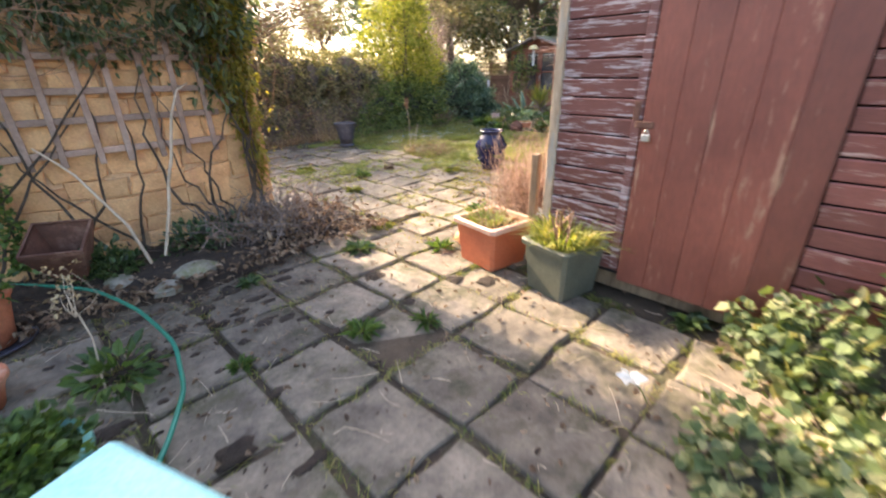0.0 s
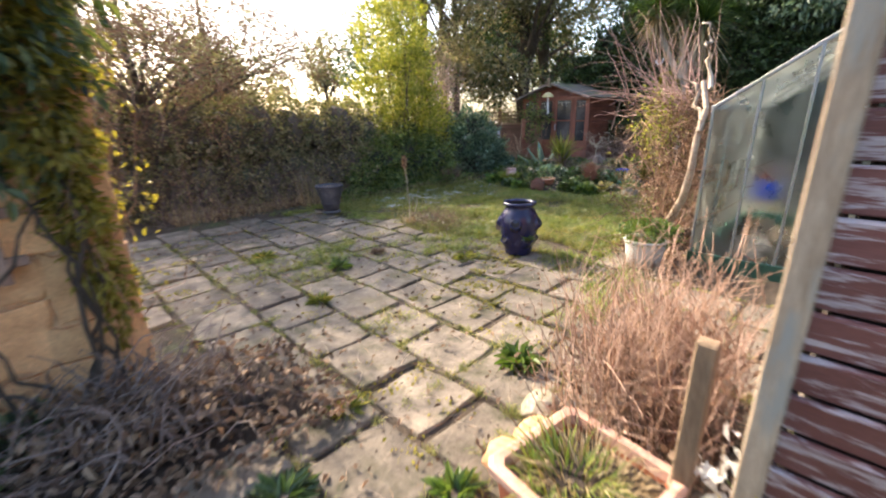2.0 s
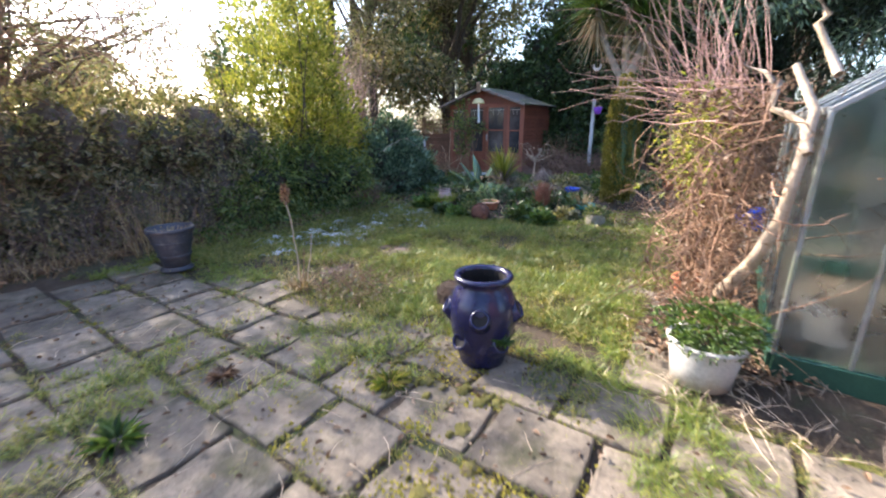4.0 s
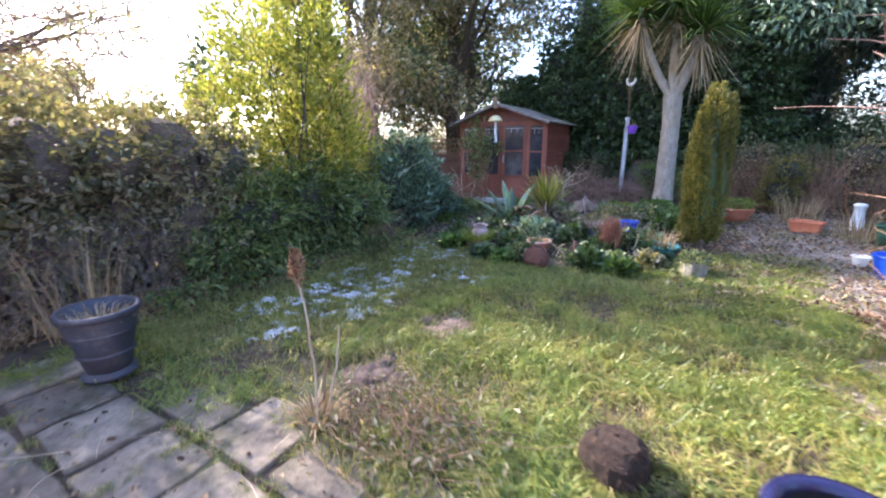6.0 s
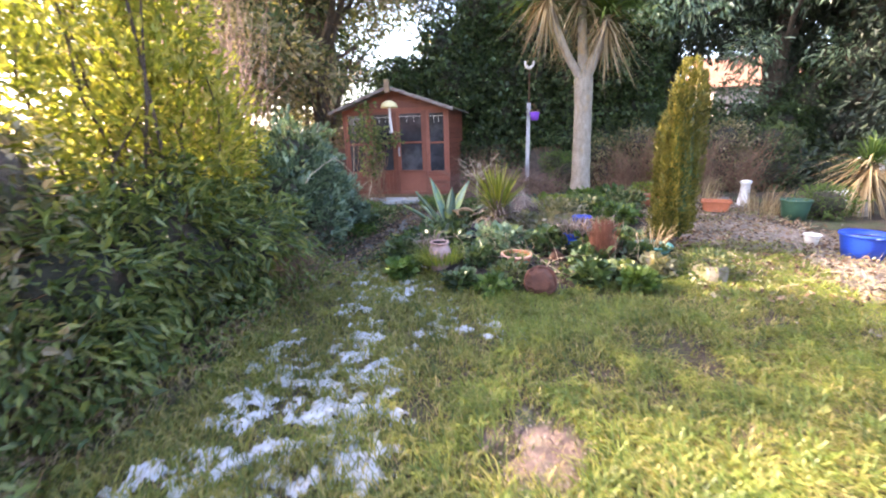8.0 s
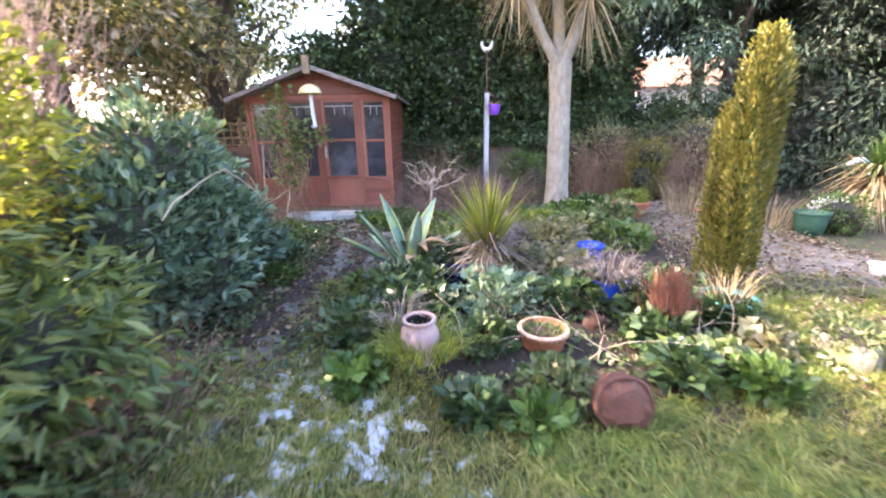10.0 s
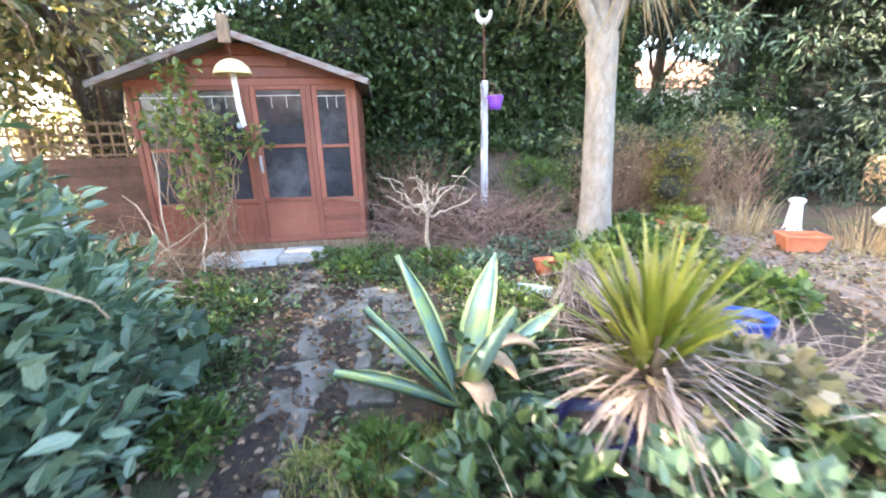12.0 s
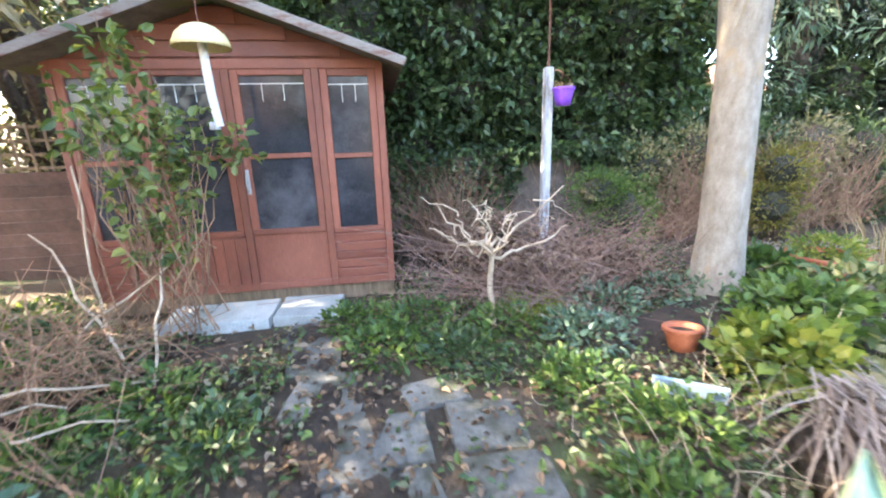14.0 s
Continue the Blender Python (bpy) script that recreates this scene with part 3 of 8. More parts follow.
def clump(x, y):
    return 0.5 + 0.5 * np.sin(x * 5.3 + 1.7 * np.sin(y * 3.1)) * np.cos(y * 4.7 + 1.3 * np.sin(x * 2.3))


def bare(x, y):
    """Trodden spots with little grass."""
    return 0.85 * np.exp(-(((x - 6.4) / 0.3) ** 2 + ((y - 5.86) / 0.24) ** 2)) + 0.7 * np.exp(-(((x - 5.6) / 0.3) ** 2 + ((y - 5.9) / 0.2) ** 2)) + 0.7 * np.exp(-(((x - 7.4) / 0.4) ** 2 + ((y - 4.9) / 0.25) ** 2)) + 0.8 * np.exp(-(((x - 5.2) / 0.3) ** 2 + ((y - 6.3) / 0.8) ** 2))


def grass_patch(n, xr, yr, length, seed, mask=lawn_mask):
    rr = np.random.RandomState(seed)
    x, y = rr.uniform(*xr, n), rr.uniform(*yr, n)
    keep = mask(x, y) & (rr.uniform(0, 1, n) < 0.35 + 0.65 * clump(x, y)) & (rr.uniform(0, 1, n) > bare(x, y))
    x, y = x[keep], y[keep]
    p = np.stack([x, y, ground_z(x, y) - 0.004], 1)
    lean = np.stack([np.sin(x * 6.1 + y * 2.0), np.cos(y * 5.3 - x * 2.4), np.zeros(len(x))], 1)
    d = rr.normal(0, 0.45, (len(x), 3)) * [1, 1, 0] + lean * 0.35 + [0, 0, 1]
    return blade_geo(p, d, length, 0.0055, rr, 0.7)


solo("lawn_grass", [grass_patch(150000, (4.6, 10.4), (2.9, 8.4), 0.085, 31)], M["grass"], "rough overgrown lawn grass with matted tufts", "grass", kind="stuff")
rr = np.random.RandomState(33)
tuft = []
for _ in range(1250):
    x, y = rr.uniform(4.9, 10.3), rr.uniform(3.0, 8.2)
    if lawn_mask(x, y) and bare(x, y) < 0.4:
        k = rr.randint(25, 60)
        a = rr.uniform(0, 2 * math.pi, k)
        tuft.append(blade_geo(np.stack([x + rr.normal(0, 0.03, k), y + rr.normal(0, 0.03, k), np.full(k, ground_z(x, y))], 1),
                              np.stack([np.cos(a), np.sin(a), rr.uniform(0.5, 1.5, k)], 1), 0.13, 0.008, rr, 0.9))
lush = []
for _ in range(900):
    x, y = rr.uniform(5.0, 9.9), rr.uniform(3.0, 6.3)
    if lawn_mask(x, y) and bare(x, y) < 0.25 and clump(x, y) > 0.35:
        k = rr.randint(22, 48)
        a = rr.normal(0, 1.0, k) + 2.2 * np.sin(x * 2.1 + y)
        lush.append(blade_geo(np.stack([x + rr.normal(0, 0.035, k), y + rr.normal(0, 0.035, k), np.full(k, ground_z(x, y))], 1), np.stack([np.cos(a), np.sin(a), rr.uniform(0.5, 1.3, k)], 1), 0.17, 0.008, rr, 0.9))
over = [(4.05, 2.58, 0.2, 0.1, 16), (4.4, 2.66, 0.24, 0.1, 24), (4.85, 2.8, 0.18, 0.1, 18), (5.1, 3.4, 0.06, 0.25, 20), (4.45, 4.55, 0.25, 0.16, 14), (5.0, 4.5, 0.2, 0.25, 26), (3.5, 5.5, 0.25, 0.12, 14), (3.35, 5.2, 0.2, 0.1, 10), (4.3, 5.0, 0.2, 0.1, 10), (2.95, 5.6, 0.25, 0.12, 10), (5.0, 5.1, 0.15, 0.2, 14), (4.85, 6.85, 0.14, 0.22, 26), (4.9, 6.4, 0.12, 0.2, 20), (4.85, 7.6, 0.2, 0.16, 20), (4.3, 7.75, 0.3, 0.1, 18), (5.0, 7.2, 0.1, 0.2, 14)]
for gx0, gy0, sx0, sy0, m in over:
    for _ in range(m):
        x, y, k = rr.normal(gx0, sx0), rr.normal(gy0, sy0), rr.randint(16, 40)
        a = rr.uniform(0, 6.28, k)
        lush.append(blade_geo(np.stack([x + rr.normal(0, 0.035, k), y + rr.normal(0, 0.035, k), np.full(k, 0.0)], 1), np.stack([np.cos(a), np.sin(a), rr.uniform(0.4, 1.4, k)], 1), 0.11, 0.006, rr, 0.8))
scrape = []
for i in range(26):
    x, y, r = (rr.normal(6.4, 0.16), rr.normal(5.86, 0.13), rr.uniform(0.06, 0.2)) if i < 14 else (rr.normal(5.6, 0.2), rr.normal(5.9, 0.12), rr.uniform(0.05, 0.14))
    v, f = lathe([(1.0, -0.02), (0.75, 0.004), (0.35, 0.010), (0.01, 0.012)], 13, 0.32, 360 + i)
    scrape.append((v * [r, r * rr.uniform(0.4, 0.9), 1.0] + (x, y, ground_z(x, y) + 0.006), f))
solo("bare_soil", scrape, M["bare_earth"], "bare trodden pinkish soil in the lawn", "soil", kind="stuff", smooth=True)
solo("thatch", [grass_patch(26000, (4.9, 10.2), (3.0, 8.2), 0.07, 34)], M["straw"], "dead straw-coloured thatch in the lawn", "grass", kind="stuff")
gr_x, gr_y = rr.normal(6.1, 0.4, 700), rr.normal(5.8, 0.16, 700)
grit0, grit1 = lathe([(0.4, -0.5), (1.0, -0.1), (0.75, 0.4), (0.1, 0.6)], 5, 0.25, 3)
solo("pale_grit", [(grit0 * rr.uniform(0.003, 0.009) * [1.3, 1, 0.7] + (a, b, ground_z(a, b) + 0.014), grit1) for a, b in zip(gr_x, gr_y)], M["straw_grey"], "pale grit scattered over the bare soil", "grit", kind="stuff")
# Tufts in a brighter green: part of the lawn's sunlight is in their colour.
solo("lush_tufts", lush, M["leaf_bright"], "lush grass tufts lying over, sunlight painted in as brighter green", "grass", kind="stuff")
solo("grass_tufts", tuft, M["grass"], "taller yellow-green grass tufts in the lawn", "grass", kind="stuff")


def snow_geo(seed):
    """Thin melting remains of snow: broken crusts, thicker in the middle."""
    rr = np.random.RandomState(seed)
    spots = [(8.48, 7.24, 0.45, 0.26), (8.2, 7.0, 0.35, 0.2), (7.54, 6.57, 0.24, 0.18), (7.59, 6.19, 0.24, 0.14), (6.79, 7.36, 0.3, 0.18), (6.44, 7.43, 0.34, 0.18), (6.68, 6.93, 0.42, 0.2), (6.95, 6.79, 0.34, 0.18), (6.41, 7.01, 0.4, 0.22), (6.22, 6.68, 0.4, 0.22), (5.99, 7.05, 0.36, 0.24), (5.91, 7.32, 0.4, 0.18), (5.85, 7.55, 0.24, 0.14),
             (7.45, 5.92, 0.16, 0.1), (6.89, 7.6, 0.34, 0.14), (7.75, 6.65, 0.3, 0.18), (6.64, 7.16, 0.4, 0.18), (5.6, 6.88, 0.3, 0.15), (7.25, 7.12, 0.4, 0.22), (7.9, 7.35, 0.34, 0.2), (8.85, 7.75, 0.4, 0.24), (6.1, 6.9, 0.3, 0.2), (6.55, 6.75, 0.3, 0.16), (8.6, 7.5, 0.4, 0.2)]
    out = []
    s = 0.025
    for gx0, gy0, rx, ry in spots:
        xs, ys = np.arange(gx0 - rx * 1.3, gx0 + rx * 1.3, s), np.arange(gy0 - ry * 1.6, gy0 + ry * 1.6, s)
        X, Y = np.meshgrid(xs, ys)
        q = np.array([noise.fractal(Vector((a * 9.5, b * 9.5, 3.0)), 1.0, 2.0, 4) for a, b in zip(X.ravel(), Y.ravel())]).reshape(X.shape)
        h = 1 - ((X - gx0) / rx) ** 2 - ((Y - gy0) / ry) ** 2 + q * 2.5 - 0.38
        Z = ground_z(X, Y) + np.clip(h, -0.4, 1) * 0.024 + 0.006 + rr.normal(0, 0.006, X.shape)
        i = (np.arange(len(ys) - 1)[:, None] * len(xs) + np.arange(len(xs) - 1)[None]).ravel()
        keep = h.ravel()[i] > 0.0
        i = i[keep]
        if len(i):
            out.append((np.stack([X.ravel(), Y.ravel(), Z.ravel()], 1), np.stack([i, i + 1, i + len(xs) + 1, i + len(xs)], 1)))
    return out


solo("snow_remains", snow_geo(5), M["snow"], "thin melting patches of snow left in shaded grass", "snow", kind="stuff", smooth=True)


def litter(n, xr, yr, size, seed, z=0.012, keep=None):
    rr = np.random.RandomState(seed)
    x, y = rr.uniform(*xr, n), rr.uniform(*yr, n)
    if keep is not None:
        k = keep(x, y)
        x, y = x[k], y[k]
    m = len(x)
    d = rr.normal(0, 1, (m, 3)) * [1, 1, 0.35]
    return leaf_geo(np.stack([x, y, z + rr.uniform(0, 0.02, m)], 1), d, size, size * 0.6, rr, 0.3, 0.3, 0.5)


solo("fallen_leaves", [litter(2300, (-0.6, 5.2), (-0.6, 7.5), 0.034, 41, 0.014), litter(2200, (-0.6, 2.2), (2.9, 3.85), 0.05, 42, 0.07), litter(5000, (9, 14.5), (4, 9.9), 0.05, 43, 0.02),
                       litter(1400, (5.4, 8.4), (2.2, 3.1), 0.05, 44, 0.05), litter(1500, (3, 9), (8.1, 8.9), 0.06, 45, 0.03), litter(900, (8.3, 13.3), (7.65, 8.3), 0.045, 48, 0.034)], M["leaf_dead"], "brown fallen leaves scattered on paving and beds", "leaf litter", kind="stuff")
rr = np.random.RandomState(46)
sx, sy = rr.uniform(-0.3, 4.8, 620), rr.uniform(-0.4, 7.0, 620)
sticks = [tube(curve((x, y, 0.02), (x + rr.normal(0, 0.09), y + rr.normal(0, 0.09), 0.025), rr.normal(0, 0.012, 3) * [1, 1, 0.2], 4), (0.0022, 0.001), 4) for x, y in zip(sx, sy)]
solo("fallen_twigs", sticks, M["twig_pale"], "thin pale twigs lying on the paving", "twigs", kind="stuff")


rr = np.random.RandomState(47)
n = 20000
cx, cy = rr.uniform(-0.8, 5.2, n), rr.uniform(-0.6, 7.6, n)
wgt = np.exp(-((cx - 0.4) / 0.9) ** 2 - ((cy - 3.0) / 0.7) ** 2) + 0.25 * clump(cx * 1.3, cy * 1.3)
keep = rr.uniform(0, 1, n) < wgt + 0.05
crumb = lathe([(0.5, 0.0), (1.0, 0.3), (0.6, 0.8), (0.05, 0.9)], 5, 0.2, 6)
solo("soil_crumbs", [(crumb[0] * rr.uniform(0.0025, 0.007) * [1.3, 1, 0.7] + (a, b, 0.006), crumb[1]) for a, b in zip(cx[keep], cy[keep])], M["soil"], "dark soil crumbs and grit strewn over the paving", "debris", kind="stuff")
pt_ = []
for i in range(95):
    a, b = (rr.normal(0.45, 0.75), rr.normal(2.6, 0.6)) if i < 100 else (rr.uniform(1.2, 4.8), rr.uniform(1.8, 7.0))
    r = rr.uniform(0.02, 0.09)
    v, f = lathe([(1.0, -0.010), (0.75, 0.004), (0.35, 0.008), (0.01, 0.010)], 13, 0.32, 60 + i)
    pt_.append((v * [r, r * rr.uniform(0.4, 0.9), 1.0] + (a, b, 0.006), f))
solo("soil_patches", pt_, M["soil"], "thin patches of dark soil washed over the slabs", "soil", kind="stuff", smooth=True)
near_edge = np.stack([rr.normal(0.3, 0.75, 2600), rr.normal(2.95, 0.4, 2600), rr.uniform(0.004, 0.02, 2600)], 1)
solo("dead_stem_litter", [blade_geo(near_edge, rr.normal(0, 1, near_edge.shape) * [1, 1, 0.12], 0.07, 0.004, rr, 0.05)], M["leaf_dead"], "thin dead stems and leaf scraps over the paving edge", "leaf litter", kind="stuff")

# ---- the stone wall with its climber ----
WALL_Y, WALL_X = 3.86, 1.56
wall = solo("wall_north", [block((WALL_X - 3.4) / 2, WALL_Y + 0.22, 1.3, 3.4 + WALL_X, 0.40, 2.66, 0.01)], M["mortar"], "golden rubble stone wall with a climber over it", "wall", kind="structure")
ivy = thing("wall_climber", "dense evergreen climber hanging over the stone wall", "climbing plant", (0, WALL_Y, 0))
blobs = [(x, -0.02 + 0.1 * math.sin(3 * x), 2.15 + 0.12 * math.sin(5 * x), 0.42, 0.30, 0.62) for x in np.arange(-2.9, 1.3, 0.38)]
blobs += [(x, 0.1, 2.75, 0.45, 0.4, 0.35) for x in np.arange(-2.8, 1.3, 0.5)] + [(1.28, -0.02, 1.95, 0.26, 0.28, 0.75), (0.5, -0.06, 1.72, 0.3, 0.14, 0.25), (-0.1, -0.06, 1.75, 0.25, 0.12, 0.3)]
rr = np.random.RandomState(51)
p, d = in_blobs(26000, blobs, rr, 0.6)
part("foliage", [leaf_geo(p, d + rr.normal(0, 0.6, d.shape) - [0, 0, 0.5], 0.075, 0.035, rr, spread=0.6)], M["leaf_ivy"], ivy)
# Thin growth at the wall's end; its yellow tone paints the sun on it.
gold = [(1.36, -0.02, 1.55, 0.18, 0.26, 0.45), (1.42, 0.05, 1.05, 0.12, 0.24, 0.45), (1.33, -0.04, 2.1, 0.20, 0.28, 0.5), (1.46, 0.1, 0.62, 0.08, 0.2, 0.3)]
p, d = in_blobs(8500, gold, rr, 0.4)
part("sunlit_foliage", [leaf_geo(p, d + rr.normal(0, 0.6, d.shape) - [0, 0, 0.5], 0.05, 0.022, rr, spread=0.6)], M["leaf_ivy_sunlit"], ivy, "thin foliage at the wall's end, sunlight painted as yellow-green")
stems = []
for i in range(9):
    x0, x1 = rr.uniform(1.05, 1.5), rr.uniform(0.7, 1.55)
    stems.append(tube(curve((x0, -0.12, 0.05), (x1, -0.06, rr.uniform(1.2, 2.0)), (rr.normal(0, 0.16), -0.05, 0), 12, 0.022, rr), (rr.uniform(0.006, 0.016), 0.003), 6))
for i in range(6):
    stems.append(tube(curve((rr.uniform(-0.7, 0.5), -0.1, 0.1), (rr.uniform(-0.7, 0.9), -0.04, rr.uniform(1.0, 1.7)), (rr.normal(0, 0.1), -0.02, 0), 10, 0.012, rr), (0.012, 0.004), 6))
part("stem", stems[:1], M["bark"], ivy)
for s in stems[1:]:
    part("stem", [s], M["bark"], ivy)
hang = [tube(curve((rr.uniform(-0.6, 1.5), rr.uniform(-0.25, -0.1), rr.uniform(1.6, 2.1)), (rr.uniform(-0.6, 1.5), -0.2, rr.uniform(1.3, 1.7)), rr.normal(0, 0.08, 3), 6, 0.01, rr), (0.003, 0.001), 4) for _ in range(60)]
part("hanging_growth", hang, M["twig"], ivy)
# the sprays that lean out from the wall's end
tips = [np.array([1.6 + rr.uniform(-0.05, 0.16), rr.uniform(0.0, 0.6), rr.uniform(0.5, 2.4)]) for _ in range(46)]
part("end_sprays", twig_geo(46, [np.array([1.45, 0.1, rr.uniform(0.2, 2.2)]) for _ in range(46)], tips, 0.004, 0.001, rr), M["twig"], ivy)
q = np.repeat(np.array(tips), 5, 0) + rr.normal(0, 0.05, (46 * 5, 3))
part("end_leaves", [leaf_geo(q, rr.normal(0, 1, q.shape), 0.04, 0.018, rr)], M["leaf_ivy_sunlit"], ivy)

trellis = thing("trellis", "weathered square wooden trellis fixed to the stone wall", "trellis", (0, WALL_Y - 0.05, 0))
for z in (0.86, 1.08, 1.27, 1.47):
    part("slat", [beam((-2.2, 0.0, z + 0.01), (1.22, 0.0, z + 0.01 * math.sin(z * 9)), 0.022, 0.044)], M["trellis_wood"], trellis)
for i, x in enumerate(np.arange(-2.1, 1.2, 0.19)):
    part("upright", [beam((x + 0.01 * math.sin(i * 3), -0.018, 0.78), (x + 0.01 * math.cos(i * 2), -0.018, 1.62), 0.040, 0.016, (0, 1, 0))], M["trellis_wood"], trellis)
solo("leaning_stick", [tube(curve((0.52, 3.45, 0.12), (0.93, 3.72, 1.25), (0.0, 0, 0.02), 8, 0.006), (0.014, 0.009), 7), tube(curve((0.93, 3.72, 1.25), (1.02, 3.74, 1.30), (0, 0, 0), 4), (0.009, 0.006), 6)], M["twig_pale"],
     "pale bare stick leaning against the trellis", "stick", smooth=True)
solo("fallen_branch", [tube(curve((0.42, 3.42, 0.10), (0.05, 3.68, 0.95), (0.05, 0, 0.05), 8, 0.012), (0.013, 0.006), 7)], M["twig_pale"], "thin pale branch propped on the trellis", "stick", smooth=True)
rr = np.random.RandomState(57)
p = np.stack([-0.22 + rr.normal(0, 0.035, 420), 3.76 + rr.normal(0, 0.025, 420), rr.uniform(0.15, 1.15, 420)], 1)
iv = thing("young_ivy", "narrow strand of green ivy climbing the wall", "ivy", (0, 0, 0))
part("leaves", [leaf_geo(p, rr.normal(0, 0.6, p.shape) + [0, -0.7, -0.3], 0.045, 0.04, rr)], M["leaf_mid"], iv)
part("stem", [tube(curve((-0.22, 3.80, 0.05), (-0.2, 3.80, 1.2), (0.02, 0, 0), 8, 0.01), (0.008, 0.003), 5)], M["bark"], iv)

# heap of dead stalks under the climber
rr = np.random.RandomState(61)
heap = []
for _ in range(260):
    a = np.array([rr.normal(1.35, 0.28), rr.normal(3.5, 0.16), rr.uniform(0.03, 0.1)])
    b = a + [rr.normal(0, 0.22), rr.normal(-0.08, 0.16), rr.uniform(0.05, 0.42)]
    heap.append(tube(curve(a, b, rr.normal(0, 0.05, 3) + [0, 0, 0.05], 6, 0.01, rr), (rr.uniform(0.003, 0.007), 0.0015), 4))
dh = thing("dead_stalk_heap", "grey-brown heap of dead stalks below the climber", "dead plants", (0, 0, 0))
part("stem_mass", heap, M["twig_grey"], dh)
p = np.stack([rr.normal(1.4, 0.32, 900), rr.normal(3.48, 0.16, 900), rr.uniform(0.05, 0.28, 900)], 1)
part("dead_leaves", [leaf_geo(p, rr.normal(0, 1, p.shape), 0.06, 0.03, rr)], M["leaf_dead"], dh)
for x, y, n, s in ((0.12, 3.5, 500, 6), (0.75, 3.5, 420, 7), (0.95, 3.62, 260, 8)):
    bush("bed_plant", "low dark green plant in the wall bed", "plant", (x, y, 0.06), [(0, 0, 0.1, 0.2, 0.13, 0.12), (0.1, -0.05, 0.06, 0.15, 0.12, 0.1)], n, 0.06, 0.035, "leaf_dark", 4, core=False, seed=s, r0=0.005, group="plants in the wall bed")

# ---- old trough, pots and hose beside the start ----
tr = thing("rusty_hopper", "rusty brown square metal hopper tipped against the wall", "hopper", (0.02, 3.48, 0.17), 20, tilt=(18, -14))
v, f = lathe([(0.20, 0.30), (0.22, 0.30), (0.22, 0.27), (0.12, 0.02), (0.11, 0.02), (0.20, 0.28)], 4)
part("bowl", [(v, f)], M["rust"], tr)
part("outlet", [lathe([(0.05, -0.12), (0.06, -0.12), (0.06, 0.03), (0.05, 0.03)], 12)], M["rust"], tr)


def round_pot(name, label, loc, r0, r1, h, mat, rim=0.03, soil=True, group="", wall=0.012, tilt=(0, 0), rim_mat=None, category="plant pot", squash=1.0):
    """A flower pot: body, thickened rim, earth inside."""
    ob = thing(name, label, category, loc, group=group, tilt=tilt)
    part("body", [lathe([(0.001, 0.0), (r0, 0.0), (r0 + (r1 - r0) * 0.5, h * 0.5), (r1, h - rim), (r1, h), (r1 - wall, h), (r0 + (r1 - r0) * 0.6 - wall, h * 0.6)], 32, squash=squash)], M[mat], ob, smooth=True)
    part("rim", [lathe([(r1 + 0.001, h - rim), (r1 + wall, h - rim + 0.004), (r1 + wall, h - 0.004), (r1 + 0.5 * wall, h + 0.003), (r1 - wall - 0.001, h + 0.002)], 32, squash=squash)], M[rim_mat or mat], ob, smooth=True)
    if soil:
        part("earth", [lathe([(r0 + (r1 - r0) * 0.8 - wall * 0.5, h * 0.8), (r0 * 0.7, h * 0.83), (0.001, h * 0.82)], 24, 0.05, squash=squash)], M["soil"], ob)
    return ob


round_pot("terracotta_pot", "weathered terracotta pot in a black saucer", (-0.42, 3.02, 0.03), 0.10, 0.15, 0.30, "terracotta", group="pots by the start")
solo("pot_saucer", [lathe([(0.001, 0.0), (0.14, 0.0), (0.19, 0.03), (0.18, 0.032), (0.135, 0.012), (0.001, 0.012)], 28)], M["black_plastic"], "black plastic saucer under a terracotta pot", "saucer", (-0.42, 3.02, 0.012), smooth=True)
round_pot("terracotta_pot", "small terracotta pot beside a larger one", (-0.47, 2.42, 0.012), 0.09, 0.13, 0.16, "terracotta", group="pots by the start")
bush("potted_herb", "leafy green herb growing in a terracotta pot", "plant", (-0.42, 3.02, 0.27), [(0, 0, 0.08, 0.15, 0.15, 0.1)], 300, 0.05, 0.03, "leaf_mid", 5, core=False, seed=71, r0=0.003)
round_pot("plastic_planter", "translucent aqua plastic tub full of green seedlings", (-0.33, 1.55, 0.012), 0.16, 0.21, 0.26, "aqua_plastic")
bush("seedlings", "bright green seedlings filling the aqua tub", "plant", (-0.33, 1.55, 0.22), [(0, 0, 0.06, 0.18, 0.18, 0.09)], 1500, 0.035, 0.028, "leaf_mid", 0, core=False, seed=72)
rb = block(0, 0, 0.20, 0.36, 0.46, 0.40, 0.03)
sb = thing("storage_box", "pale turquoise plastic storage box with a lid", "box", (-0.15, 0.93, 0.012), 21)
part("body", [rb], M["turquoise"], sb)
part("lid", [block(0, 0, 0.42, 0.40, 0.50, 0.045, 0.02)], M["turquoise"], sb)
hp = [(-0.5, 4.0), (-0.2, 3.62), (0.06, 3.15), (0.2, 2.65), (0.26, 2.2), (0.2, 1.85), (0.07, 1.60), (-0.05, 1.42), (-0.3, 1.2)]
hs = np.interp(np.linspace(0, 8, 60), np.arange(9), [a for a, _ in hp]), np.interp(np.linspace(0, 8, 60), np.arange(9), [b for _, b in hp])
ker = np.array([0.1, 0.2, 0.4, 0.2, 0.1])
hs = [np.concatenate([k[:2], np.convolve(k, ker, "valid"), k[-2:]]) for k in hs]
solo("garden_hose", [tube(np.stack([hs[0], hs[1], 0.035 + 0.10 * np.exp(-((np.linspace(0, 8, 60) - 2.6) / 2.2) ** 2)], 1), 0.011, 10)], M["hose"], "green garden hose curving over the paving", "hose", smooth=True)
wd = thing("tall_weed", "tall weed with dry pale seed heads", "plant", (-0.05, 2.18, 0.01))
rr = np.random.RandomState(75)
